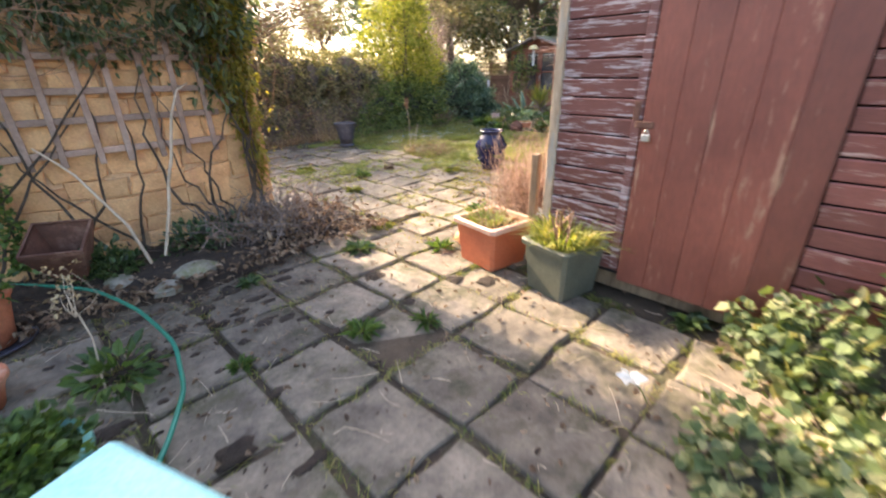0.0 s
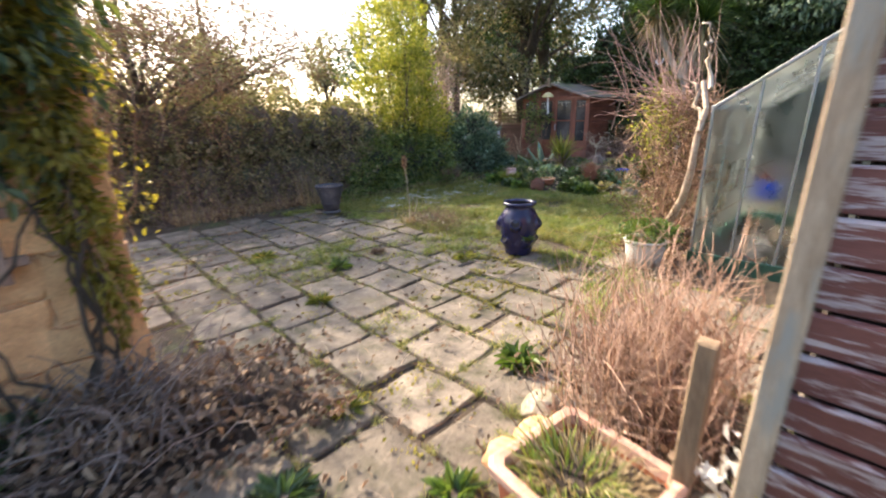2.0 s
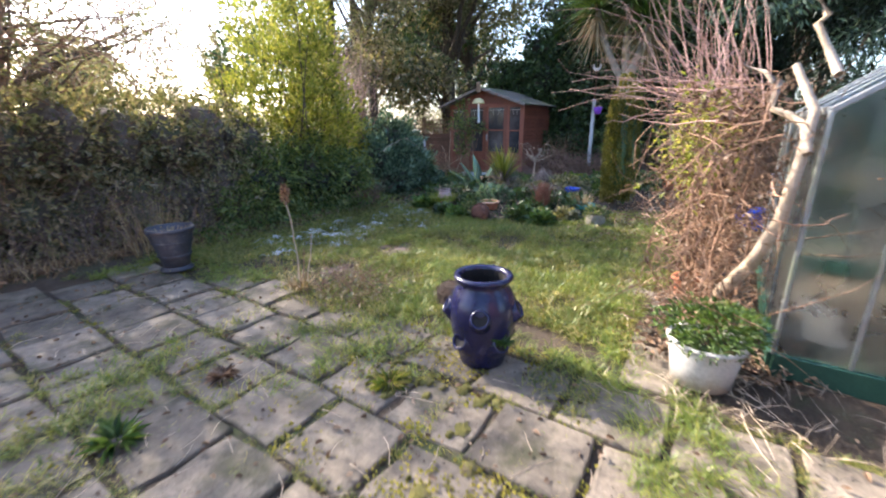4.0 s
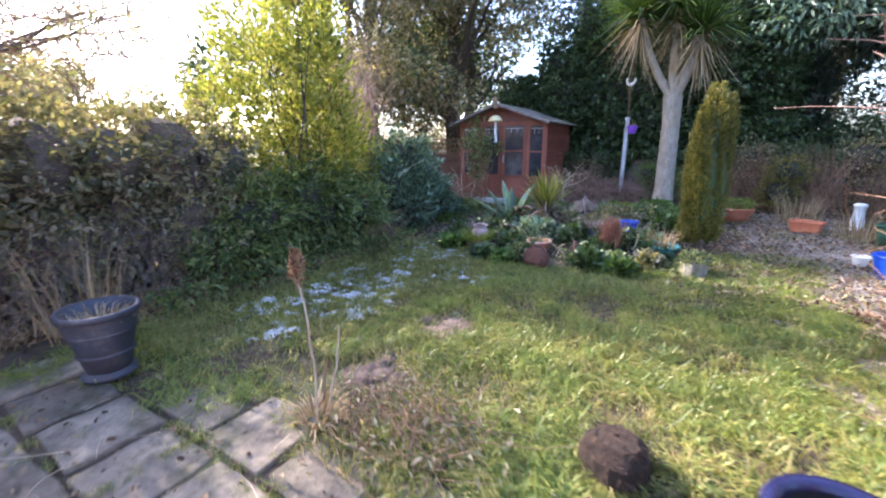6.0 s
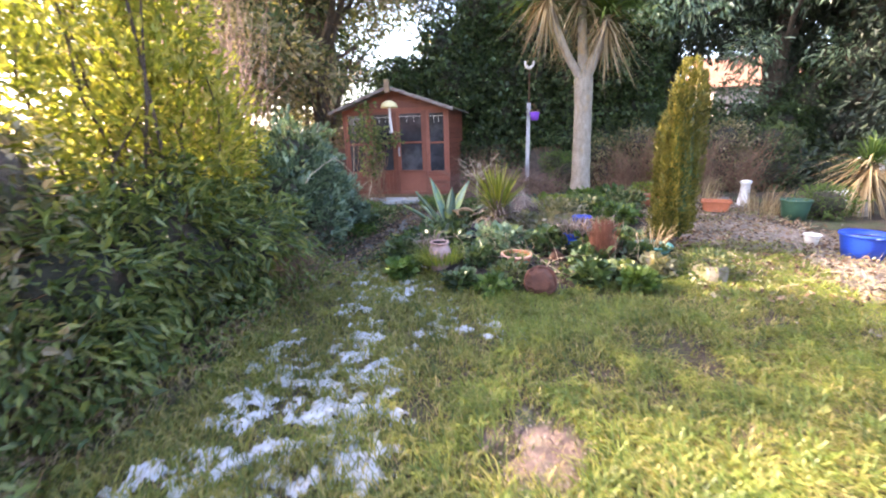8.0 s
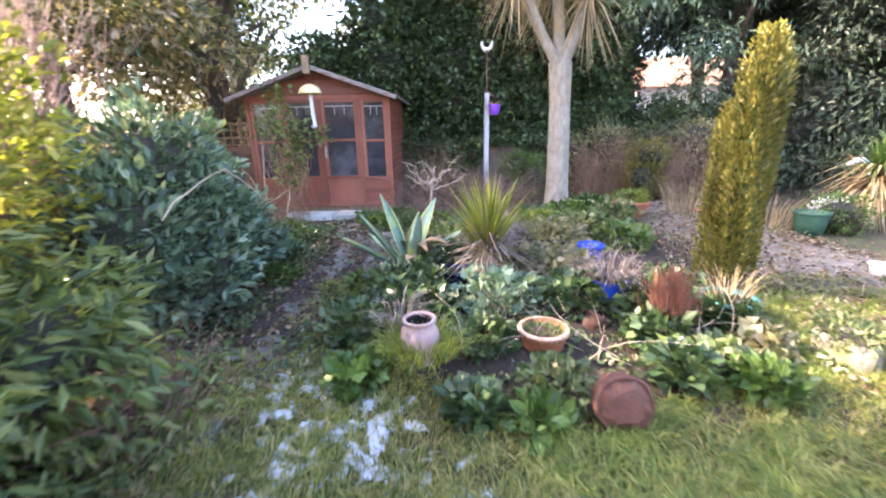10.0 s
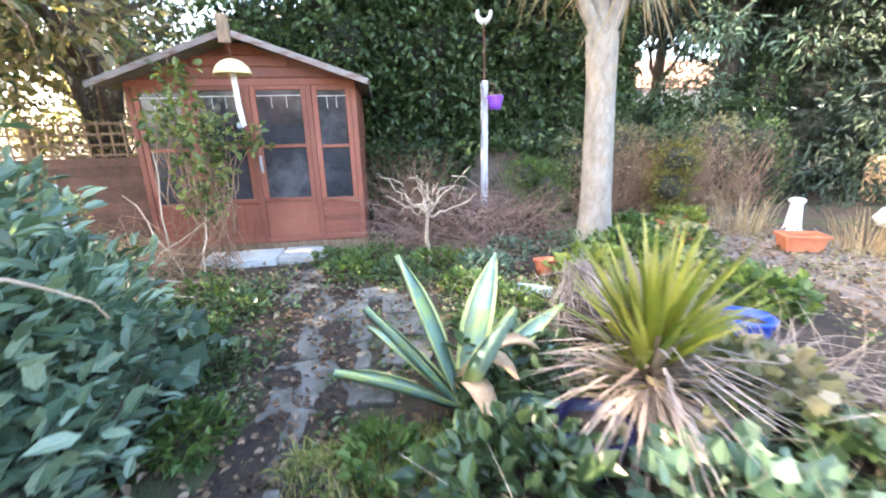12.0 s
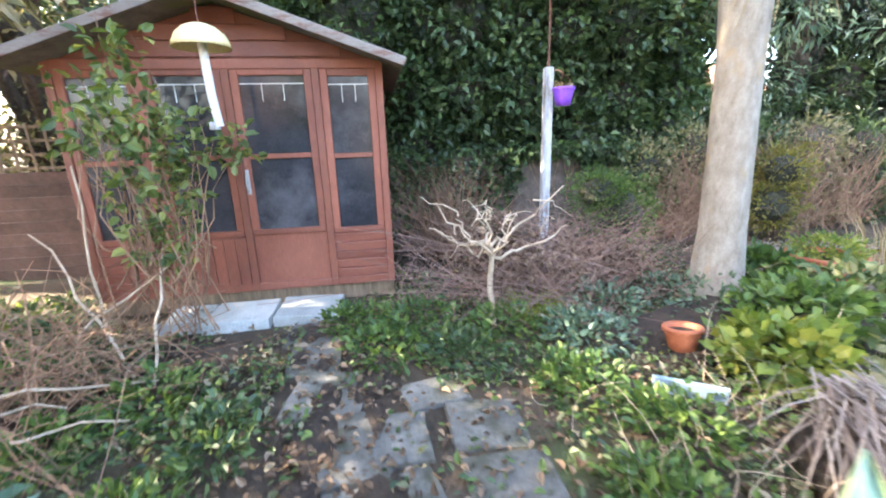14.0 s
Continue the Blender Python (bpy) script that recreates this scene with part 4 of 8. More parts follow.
tips = [np.array([rr.normal(0.0, 0.06), rr.normal(0.05, 0.06), rr.uniform(0.45, 0.62)]) for _ in range(8)]
part("stalk", [tube(curve((0, 0, 0), (0.0, 0.05, 0.45), (0.02, 0, 0), 6, 0.008, rr), (0.005, 0.003), 5)] + twig_geo(8, [np.array([0, 0.045, 0.38])] * 8, tips, 0.002, 0.001, rr), M["twig_pale"], wd)
q = np.repeat(np.array(tips), 8, 0) + rr.normal(0, 0.018, (64, 3))
part("leaf_mass", [leaf_geo(q, rr.normal(0, 1, q.shape), 0.02, 0.014, rr)], M["straw"], wd)
p, d = in_blobs(130, [(0.05, 0, 0.06, 0.14, 0.12, 0.08)], rr)
part("leaves", [leaf_geo(p, d, 0.07, 0.04, rr)], M["leaf_mid"], wd)
rr = np.random.RandomState(77)
for i, (x, y, s) in enumerate(((0.62, 3.12, 0.16), (0.42, 3.02, 0.11), (0.2, 3.3, 0.14), (0.33, 3.36, 0.10))):
    solo("rubble_stone", [(lathe([(0.5, 0.0), (0.95, 0.2), (0.9, 0.6), (0.5, 0.9), (0.05, 0.95)], 9, 0.13, i)[0] * [s, s * 0.8, s * 0.8], lathe([(0.5, 0.0), (0.95, 0.2), (0.9, 0.6), (0.5, 0.9), (0.05, 0.95)], 9, 0.13, i)[1])], M["grey_stone"],
         "rough grey stone edging the wall bed", "stone", (x, y, 0.01), i * 40, group="stones by the wall bed")


def rosette(x, y, r, n, mat, seed, name="weed", label="green leafy weed growing in a paving joint", length=0.09, width=0.03, z=0.008, group="weeds in the paving"):
    rr = np.random.RandomState(seed)
    a = rr.uniform(0, 2 * math.pi, n)
    el = rr.uniform(0.15, 1.1, n)
    d = np.stack([np.cos(a) * np.cos(el), np.sin(a) * np.cos(el), np.sin(el)], 1)
    p = np.stack([x + d[:, 0] * r * 0.25, y + d[:, 1] * r * 0.25, np.full(n, z)], 1) - (x, y, 0)
    v = leaf_geo(p, d, length, width, rr, 0.12, 0.35)
    return solo(name, [v], M[mat], label, "weed", (x, y, 0), group=group)


for i, (x, y, r, n, m, ln, wd_) in enumerate(((1.05, 1.71, 0.12, 70, "leaf_mid", 0.09, 0.025), (1.72, 2.70, 0.16, 90, "leaf_dark", 0.10, 0.035), (2.2, 2.24, 0.14, 70, "leaf_mid", 0.09, 0.03), (3.13, 2.59, 0.14, 60, "leaf_mid", 0.11, 0.05),
                                               (2.17, 2.97, 0.12, 90, "grass", 0.08, 0.008), (1.38, 1.52, 0.1, 45, "leaf_mid", 0.08, 0.02), (3.3, 4.9, 0.16, 90, "leaf_mid", 0.1, 0.02), (3.85, 5.0, 0.12, 90, "leaf_dead", 0.07, 0.02),
                                               (2.9, 5.8, 0.2, 160, "grass", 0.09, 0.008), (0.85, 2.75, 0.1, 50, "leaf_dark", 0.07, 0.03), (0.45, 1.9, 0.1, 50, "leaf_mid", 0.06, 0.02), (2.75, 4.3, 0.14, 120, "grass", 0.08, 0.008), (4.35, 4.15, 0.15, 120, "grass", 0.08, 0.008))):
    rosette(x, y, r, n, m, 80 + i, length=ln, width=wd_)
# grass and moss along the joints
rr = np.random.RandomState(97)
jt = []
for _ in range(2600):
    if rr.rand() < 0.55:
        x, y = 0.93 + 0.455 * rr.randint(-3, 10), rr.uniform(-0.4, 7.3)
    else:
        x, y = rr.uniform(-0.4, 5.2), 1.33 + 0.49 * rr.randint(-3, 13)
    k = rr.randint(4, 14) + (22 if x > 1.8 and rr.rand() < 0.3 else 0)
    a = rr.uniform(0, 6.28, k)
    jt.append(blade_geo(np.stack([x + rr.normal(0, 0.02, k), y + rr.normal(0, 0.02, k), np.full(k, -0.01)], 1), np.stack([np.cos(a), np.sin(a), rr.uniform(0.4, 1.6, k)], 1), 0.05, 0.004, rr, 0.6))
for gx_, gy_, m_ in ((2.95, 4.9, 60), (3.2, 5.25, 70), (3.55, 5.5, 60), (2.6, 5.3, 50), (3.9, 4.75, 40), (4.5, 4.6, 60), (4.7, 4.9, 70), (4.2, 5.6, 40), (3.0, 3.6, 30), (4.85, 3.2, 70), (4.9, 3.45, 50)):
    k = m_ * 3
    a = rr.uniform(0, 6.28, k)
    jt.append(blade_geo(np.stack([gx_ + rr.normal(0, 0.13, k), gy_ + rr.normal(0, 0.06, k), np.zeros(k)], 1), np.stack([np.cos(a), np.sin(a), rr.uniform(0.4, 1.6, k)], 1), 0.09, 0.006, rr, 0.7))
solo("joint_grass", jt, M["grass"], "short grass and moss growing in the paving joints", "grass", kind="stuff")
mo = []
for _ in range(150):
    x, y = (rr.uniform(3.6, 5.1), rr.uniform(3.1, 4.6)) if rr.rand() < 0.6 else (rr.uniform(1.8, 4), rr.uniform(2.5, 7))
    k = 26
    mo.append(leaf_geo(np.stack([x + rr.normal(0, 0.05, k), y + rr.normal(0, 0.05, k), np.full(k, 0.004)], 1), rr.normal(0, 1, (k, 3)) * [1, 1, 0.4] + [0, 0, 0.3], 0.02, 0.014, rr))
pads = []
for gx_, gy_, sx_, sy_, m_ in ((4.45, 3.98, 0.06, 0.1, 16), (4.4, 3.6, 0.12, 0.05, 8), (4.3, 4.2, 0.05, 0.12, 8), (4.6, 4.3, 0.1, 0.06, 8), (3.9, 3.6, 0.3, 0.3, 12), (3.4, 3.1, 0.4, 0.4, 10)):
    for q_ in range(m_):
        r = rr.uniform(0.015, 0.055)
        v, f = lathe([(1.0, -0.006), (0.8, 0.006), (0.4, 0.011), (0.01, 0.012)], 13, 0.34, 700 + q_)
        pads.append((v * [r, r * rr.uniform(0.35, 0.8), 0.8] + (rr.normal(gx_, sx_), rr.normal(gy_, sy_), 0.007), f))
solo("moss_pads", pads, M["moss_pad"], "thin yellow moss growing over the slabs", "moss", kind="stuff", smooth=True)
solo("paving_moss", mo, M["moss"], "yellow-green moss cushions on the sunlit paving", "moss", kind="stuff")

# ---- shed ----
SX, SY = 2.45, 1.40
shed = thing("garden_shed", "red-brown timber shed with peeling shiplap boards", "shed", (SX, SY, 0.0))
# Solid near-black block added for the shed's unlit inside.
part("frame_box", [block(0.93, -2.0, 1.14, 1.78, 3.92, 2.04, 0.01)], M["inside_shade"], shed)
part("base_bearer", [block(0.12, -2.0, 0.06, 0.1, 3.9, 0.11)], M["old_wood"], shed)
pw = 0.104
DY0, DY1 = -0.52, -1.35
for i in range(20):
    z = 0.16 + pw * (i + 0.5)
    part("board", [beam((0.0, 0.004, z), (0.0, DY0 - 0.004, z), pw * 0.93, 0.02, (1, 0, 0.16))], M["shed_plank"], shed)
    part("board", [beam((0.0, DY1, z), (0.0, -3.95, z), pw * 0.93, 0.02, (1, 0, 0.16))], M["shed_plank_red"], shed)
    part("board", [beam((0.02, 0.0, z), (1.85, 0.0, z), pw * 0.93, 0.02, (0, -1, 0.16))], M["shed_plank"], shed)
part("corner_post", [beam((-0.006, 0.018, 0.14), (-0.006, 0.018, 2.2), 0.06, 0.04, (1, 0, 0))], M["weathered_post"], shed)
door = part("door", [block(-0.004, (DY0 + DY1) / 2, 1.06, 0.02, DY0 - DY1 - 0.02, 1.82)], M["inside_shade"], shed)
for k in range(5):
    w = (DY0 - DY1 - 0.01) / 5
    part("plank", [block(-0.022 - 0.0015 * (k % 2), DY0 - 0.005 - w * (k + 0.5), 1.05, 0.018, w - 0.001, 1.86, 0.0025)], M["shed_door"], door)
part("edge_batten", [block(-0.020, DY0 + 0.028, 1.13, 0.02, 0.05, 1.9, 0.004)], M["shed_plank"], shed)
hasp = part("hasp", [block(-0.037, DY0 - 0.02, 1.07, 0.008, 0.10, 0.035, 0.003), block(-0.034, DY0 + 0.03, 1.14, 0.008, 0.035, 0.10, 0.003)], M["rust"], door, "rusty hasp")
part("padlock", [block(-0.06, DY0 - 0.045, 1.005, 0.022, 0.045, 0.038, 0.005), tube(curve((-0.055, DY0 - 0.032, 1.02), (-0.055, DY0 - 0.058, 1.02), (0, 0, 0.028), 8), 0.0035, 6)], M["steel"], door, "small steel padlock")
part("roof", [beam((0.9, 0.12, 2.30), (0.9, -4.0, 2.30), 2.2, 0.04, (0.12, 0, 1))], M["felt"], shed)
post = solo("timber_stake", [beam((2.52, 1.58, 0.0), (2.50, 1.57, 0.82), 0.055, 0.05, (1, 0, 0), 0.006)], M["old_wood"], "short orange-brown timber stake at the shed corner", "post")


def trough(name, label, loc, rz, lx, ly, h, mat, rim_mat, taper=0.85):
    """A rectangular planter: four sloping sides, rim, earth."""
    ob = thing(name, label, "planter", loc, rz)

    def ring(sx, sy, z):
        c = 0.12 * min(sx, sy)
        q = [(-sx + c, -sy), (sx - c, -sy), (sx, -sy + c), (sx, sy - c), (sx - c, sy), (-sx + c, sy), (-sx, sy - c), (-sx, -sy + c)]
        return np.array([(x, y, z) for x, y in q])

    def skin(rings):
        i = np.arange(8)
        j = (i + 1) % 8
        return np.concatenate(rings), np.concatenate([np.stack([a * 8 + i, a * 8 + j, a * 8 + 8 + j, a * 8 + 8 + i], 1) for a in range(len(rings) - 1)])

    a, b = lx / 2, ly / 2
    part("body", [skin([ring(0.01, 0.01, 0), ring(a * taper, b * taper, 0.0), ring(a, b, h), ring(a - 0.02, b - 0.02, h), ring(a * taper, b * taper, h * 0.5)])], M[mat], ob)
    part("rim", [skin([ring(a, b, h - 0.035), ring(a + 0.016, b + 0.016, h - 0.03), ring(a + 0.018, b + 0.018, h), ring(a + 0.006, b + 0.006, h + 0.008), ring(a - 0.02, b - 0.02, h + 0.004), ring(a - 0.024, b - 0.024, h - 0.03)])], M[rim_mat], ob)
    part("earth", [skin([ring(a - 0.015, b - 0.015, h - 0.05), ring(a * 0.4, b * 0.4, h - 0.03), ring(0.01, 0.01, h - 0.03)])], M["soil"], ob)
    return ob


trough("terracotta_planter", "square terracotta-coloured planter with a pale rim", (2.34, 1.80, 0.008), -8, 0.42, 0.42, 0.33, "terracotta_plastic", "pale_rim")
trough("green_planter", "dark green plastic trough beside the shed door", (2.28, 1.18, 0.008), -12, 0.38, 0.36, 0.34, "green_plastic", "green_plastic")


def grassy(name, label, loc, n, r, length, width, mat, seed, spread=0.9, droop=0.6, category="plant", group="", low=0.5):
    rr = np.random.RandomState(seed)
    a = rr.uniform(0, 2 * math.pi, n)
    q = r * np.sqrt(rr.uniform(0, 1, n))
    p = np.stack([q * np.cos(a), q * np.sin(a), np.zeros(n)], 1)
    d = np.stack([np.cos(a) * spread * rr.uniform(0.2, 1, n), np.sin(a) * spread * rr.uniform(0.2, 1, n), rr.uniform(low, 1.3, n)], 1)
    return solo(name, [blade_geo(p, d, length, width, rr, droop)], M[mat], label, category, loc, group=group)


grassy("planter_grass", "yellow-green grass sprouting from the green planter", (2.28, 1.18, 0.30), 520, 0.17, 0.24, 0.009, "grass", 101)
rr = np.random.RandomState(103)
solo("cut_stems", twig_geo(9, [np.array([rr.normal(0, 0.07), rr.normal(0, 0.05), 0.0]) for _ in range(9)], [np.array([rr.normal(0, 0.09), rr.normal(0, 0.07), rr.uniform(0.14, 0.27)]) for _ in range(9)], 0.009, 0.006, rr, 0.02, 4, 6), M["twig"],
     "cut brown stems standing in the green planter", "stems", (2.32, 1.22, 0.31))
grassy("planter_straw", "dry straw and thin grass in the terracotta planter", (2.34, 1.80, 0.28), 260, 0.17, 0.14, 0.006, "straw", 102)
grassy("planter_sprout", "green sprouts in the terracotta planter", (2.30, 1.84, 0.28), 160, 0.12, 0.15, 0.008, "leaf_bright", 104)
# dry tangle between planter, stake and shed
rr = np.random.RandomState(105)
dt = thing("dry_climber", "dry brown tangle of climber stems at the shed corner", "dead plants", (3.0, 1.84, 0.0))
tg = []
for _ in range(760):
    a = np.array([rr.normal(0.0, 0.2), rr.normal(0, 0.14), rr.uniform(0, 0.45)])
    b = a + np.array([rr.normal(0.0, 0.16), rr.normal(0.0, 0.14), rr.uniform(-0.05, 0.62)])
    tg.append(tube(curve(a, b, rr.normal(0, 0.06, 3), 6, 0.014, rr), (0.0026, 0.001), 3))
part("stem_mass", tg, M["twig_tan"], dt)
part("stem_mass", [(v * [1.15, 1.1, 0.9] + (0.03, 0.02, 0), f) for v, f in tg[::2]], M["twig"], dt)
p = np.stack([rr.normal(0, 0.22, 700), rr.normal(0, 0.17, 700), rr.uniform(0.02, 0.5, 700)], 1)
part("dead_leaves", [leaf_geo(p, rr.normal(0, 1, p.shape), 0.045, 0.025, rr)], M["leaf_dead"], dt)
for i, (x, y, s) in enumerate(((2.62, 2.12, 0.13), (2.45, 2.18, 0.10), (2.82, 2.24, 0.11))):
    v, f = lathe([(0.6, 0.0), (0.95, 0.25), (0.85, 0.8), (0.45, 1.15), (0.05, 1.2)], 9, 0.14, i + 9)
    solo("rubble_stone", [(v * s, f)], M["golden_stone"] if i < 2 else M["grey_stone"], "broken tan stone behind the terracotta planter", "stone", (x, y, 0.0), i * 50, group="stones by the planter")
rr = np.random.RandomState(106)
wf = thing("white_blossom", "small cluster of white blossom by the stake", "flower", (2.60, 1.50, 0.0))
q = np.array([0, 0, 0.36]) + rr.normal(0, 1, (26, 3)) * [0.035, 0.03, 0.11]
part("leaf_mass", [leaf_geo(q, rr.normal(0, 1, q.shape), 0.055, 0.04, rr)], M["flower"], wf)
part("stalk", [tube(curve((0, 0, 0), (0, 0, 0.46), (0.01, 0, 0), 5), 0.003, 5)], M["twig_pale"], wf)
# climbing ivy at the right of the door
iv = thing("ivy_bush", "sprawling variegated ivy with yellowing leaves", "ivy", (2.2, -0.25, 0.0))
rr = np.random.RandomState(107)
ib = [(0.0, 0.0, 0.2, 0.38, 0.4, 0.24), (-0.1, -0.5, 0.22, 0.5, 0.42, 0.3), (0.1, -0.9, 0.35, 0.5, 0.5, 0.4), (-0.45, -0.25, 0.12, 0.32, 0.36, 0.14), (0.05, 0.25, 0.14, 0.2, 0.22, 0.16), (-0.6, -0.7, 0.15, 0.4, 0.4, 0.18), (0.1, -0.3, 0.5, 0.15, 0.25, 0.14), (-0.72, 0.22, 0.08, 0.3, 0.2, 0.10), (-0.92, 0.12, 0.06, 0.24, 0.18, 0.08), (-0.82, -0.2, 0.14, 0.34, 0.3, 0.15)]
p, d = in_blobs(6800, ib, rr, 0.5)
p[:, 2] = np.maximum(p[:, 2], 0.02)
part("foliage", [lobed_geo(p, d * 0.6 + rr.normal(0, 0.7, d.shape) - [0.2, 0, 0.2], 0.058, rr)], M["leaf_varieg"], iv)
t, _ = in_blobs(60, ib, rr, 0.8)
part("stem_mass", twig_geo(60, [np.array([rr.uniform(-0.7, 0.2), rr.uniform(-1, 0.2), 0.02]) for _ in range(60)], t, 0.007, 0.003, rr), M["twig_pale"], iv)
part("inner_growth", core_geo(ib, 0.5), M["leaf_shade"], iv)
fl = thing("white_flower", "single white flower by the ivy", "flower", (1.53, 0.42, 0.0))
a = np.linspace(0, 6.28, 7)[:6]
part("petals", [leaf_geo(np.array([[0, 0, 0.14]] * 6), np.stack([np.cos(a), np.sin(a), np.full(6, 0.35)], 1), 0.055, 0.04, R)], M["flower"], fl)
part("stalk", [tube(curve((0.08, -0.06, 0), (0, 0, 0.14), (0, 0, 0.02), 5), 0.003, 5)], M["leaf_mid"], fl)
rosette(2.38, 0.42, 0.1, 50, "leaf_dark", 109, "weed", "small dark weed below the shed door", 0.08, 0.045)

# ---- greenhouse with its old climber ----
GX0, GY1 = 5.64, 2.40
gh = thing("greenhouse", "aluminium greenhouse with dusty glass under a climber", "greenhouse", (GX0, GY1, 0.0))
L_, W_, EV, RD = 2.4, 1.9, 1.45, 2.10
part("base_rail", [beam((0, 0, 0.08), (0, -W_, 0.08), 0.05, 0.14), beam((0, 0, 0.08), (L_, 0, 0.08), 0.05, 0.14), beam((L_, 0, 0.08), (L_, -W_, 0.08), 0.05, 0.14), beam((0, -W_, 0.08), (L_, -W_, 0.08), 0.05, 0.14)], M["green_rail"], gh, "dark green base rail")
for x in (0, L_):
    for y in (0, -0.32, -0.64, -1.27, -1.59, -W_):
        top = EV + (RD - EV) * (1 - abs(y + W_ / 2) / (W_ / 2))
        part("glazing_bar", [beam((x, y, 0.14), (x, y, top), 0.022, 0.03, (1, 0, 0))], M["alloy"], gh)
    for s in (0, -W_):
        part("rafter", [beam((x, s, EV), (x, -W_ / 2, RD), 0.03, 0.03)], M["alloy"], gh)
for x in np.arange(0.6, L_, 0.6):
    for s in (0, -W_):
        part("glazing_bar", [beam((x, s, 0.14), (x, s, EV), 0.022, 0.03, (0, 1, 0))], M["alloy"], gh)
        part("rafter", [beam((x, s, EV), (x, -W_ / 2, RD), 0.022, 0.03)], M["alloy"], gh)
part("ridge_bar", [beam((0, -W_ / 2, RD), (L_, -W_ / 2, RD), 0.04, 0.04)], M["alloy"], gh)
for s in (0, -W_):
    part("eave_bar", [beam((0, s, EV), (L_, s, EV), 0.04, 0.04)], M["alloy"], gh)
for y0, y1 in ((0, -0.32), (-0.32, -0.64), (-0.64, -1.27), (-1.27, -1.59), (-1.59, -W_)):
    t0, t1 = [EV + (RD - EV) * (1 - abs(y + W_ / 2) / (W_ / 2)) for y in (y0, y1)]
    for k, x in enumerate((0.0, L_)):
        v = np.array([(x + e, y, z) for e in (-0.002, 0.002) for y, z in ((y0 - 0.011, 0.15), (y1 + 0.011, 0.15), (y1 + 0.011, t1 - 0.015), (y0 - 0.011, t0 - 0.015))])
        g = part("pane", [(v, [(0, 1, 2, 3), (7, 6, 5, 4), (0, 4, 5, 1), (1, 5, 6, 2), (2, 6, 7, 3), (3, 7, 4, 0)])], M["glass_old"], gh)
        g.visible_shadow = False
for i in range(4):
    for s in (0, -W_):
        g = part("pane", [block(0.3 + 0.6 * i, s, (0.15 + EV) / 2, 0.57, 0.004, EV - 0.17, 0.001)], M["glass_old"], gh)
        g.visible_shadow = False
        g = part("pane", [beam((0.3 + 0.6 * i, s * 0.98 - 0.01, EV + 0.02), (0.3 + 0.6 * i, -W_ / 2, RD), 0.57, 0.004)], M["glass_old"], gh)
        g.visible_shadow = False
part("staging", [block(1.2, -1.55, 0.72, 2.2, 0.5, 0.03), block(0.2, -1.55, 0.37, 0.04, 0.4, 0.7), block(2.2, -1.55, 0.37, 0.04, 0.4, 0.7)], M["old_wood"], gh)

cl = thing("bare_climber", "large bare climber with pale trunk and reddish whips", "climbing plant", (5.95, 2.72, 0.0))
rr = np.random.RandomState(121)
trunk = tube(np.array([(0.05, 0.0, 0.0), (0.02, 0.02, 0.14), (-0.05, -0.02, 0.35), (-0.18, -0.15, 0.62), (-0.32, -0.22, 0.9), (-0.37, -0.24, 1.2), (-0.30, -0.26, 1.45), (-0.14, -0.16, 1.68)]), (0.050, 0.018), 10)
part("trunk", [trunk, tube(curve((-0.4, -0.26, 1.25), (0.15, 0.05, 1.7), (0.1, 0, 0.1), 9, 0.03, rr), (0.022, 0.009), 8), tube(curve((-0.42, -0.3, 1.6), (-0.15, -0.1, 2.15), (0.1, 0, 0.1), 9, 0.03, rr), (0.02, 0.008), 8)], M["twig_pale"], cl, "thick pale twisted trunk", smooth=True)
hub = np.array([0.35, 0.14, 1.52])
whips = []
for i in range(95):
    a = rr.uniform(0, 6.28)
    e = rr.uniform(-0.1, 1.35)
    ln = rr.uniform(0.45, 1.25)
    s = hub + rr.normal(0, 0.22, 3) * [1.6, 0.7, 0.35]
    b = s + ln * np.array([math.cos(a) * math.cos(e), abs(math.sin(a)) * math.cos(e) * 0.8, math.sin(e)])
    whips.append(tube(curve(s, b, rr.normal(0, 0.08 * ln, 3) + [0, 0, 0.05], 7, 0.008, rr), (0.0038, 0.0014), 4))
for w in whips:
    part("whip", [w], M["twig_pink"], cl)
tan = []
for i in range(900):
    s = np.array([rr.normal(0.45, 0.5), rr.normal(0.08, 0.16), rr.uniform(0.1, 1.55)])
    b = s + rr.normal(0, 0.22, 3)
    b[2] = max(b[2], 0.05)
    tan.append(tube(curve(s, b, rr.normal(0, 0.06, 3), 5, 0.012, rr), (0.004, 0.0015), 3))
for i in range(22):
    x = rr.uniform(-0.1, 1.4)
    tan.append(tube(curve((x, rr.normal(0.1, 0.1), 0), (x + rr.normal(0, 0.25), rr.normal(0.1, 0.1), rr.uniform(0.9, 1.7)), rr.normal(0, 0.09, 3), 8, 0.02, rr), (0.013, 0.005), 5))
part("tangle", tan, M["twig"], cl, "dense brown tangle of dead stems")
p = np.stack([rr.normal(0.45, 0.45, 2600), rr.normal(0.1, 0.17, 2600), rr.uniform(0.3, 1.6, 2600)], 1)
part("dead_leaves", [leaf_geo(p, rr.normal(0, 1, p.shape), 0.04, 0.018, rr)], M["leaf_dead"], cl)
p = np.stack([rr.normal(0.1, 0.2, 700), rr.normal(0.25, 0.1, 700), rr.normal(1.28, 0.16, 700)], 1)
part("green_leaves", [leaf_geo(p, rr.normal(0, 1, p.shape), 0.045, 0.02, rr)], M["leaf_yellow"], cl, "small patch of yellow-green leaves")

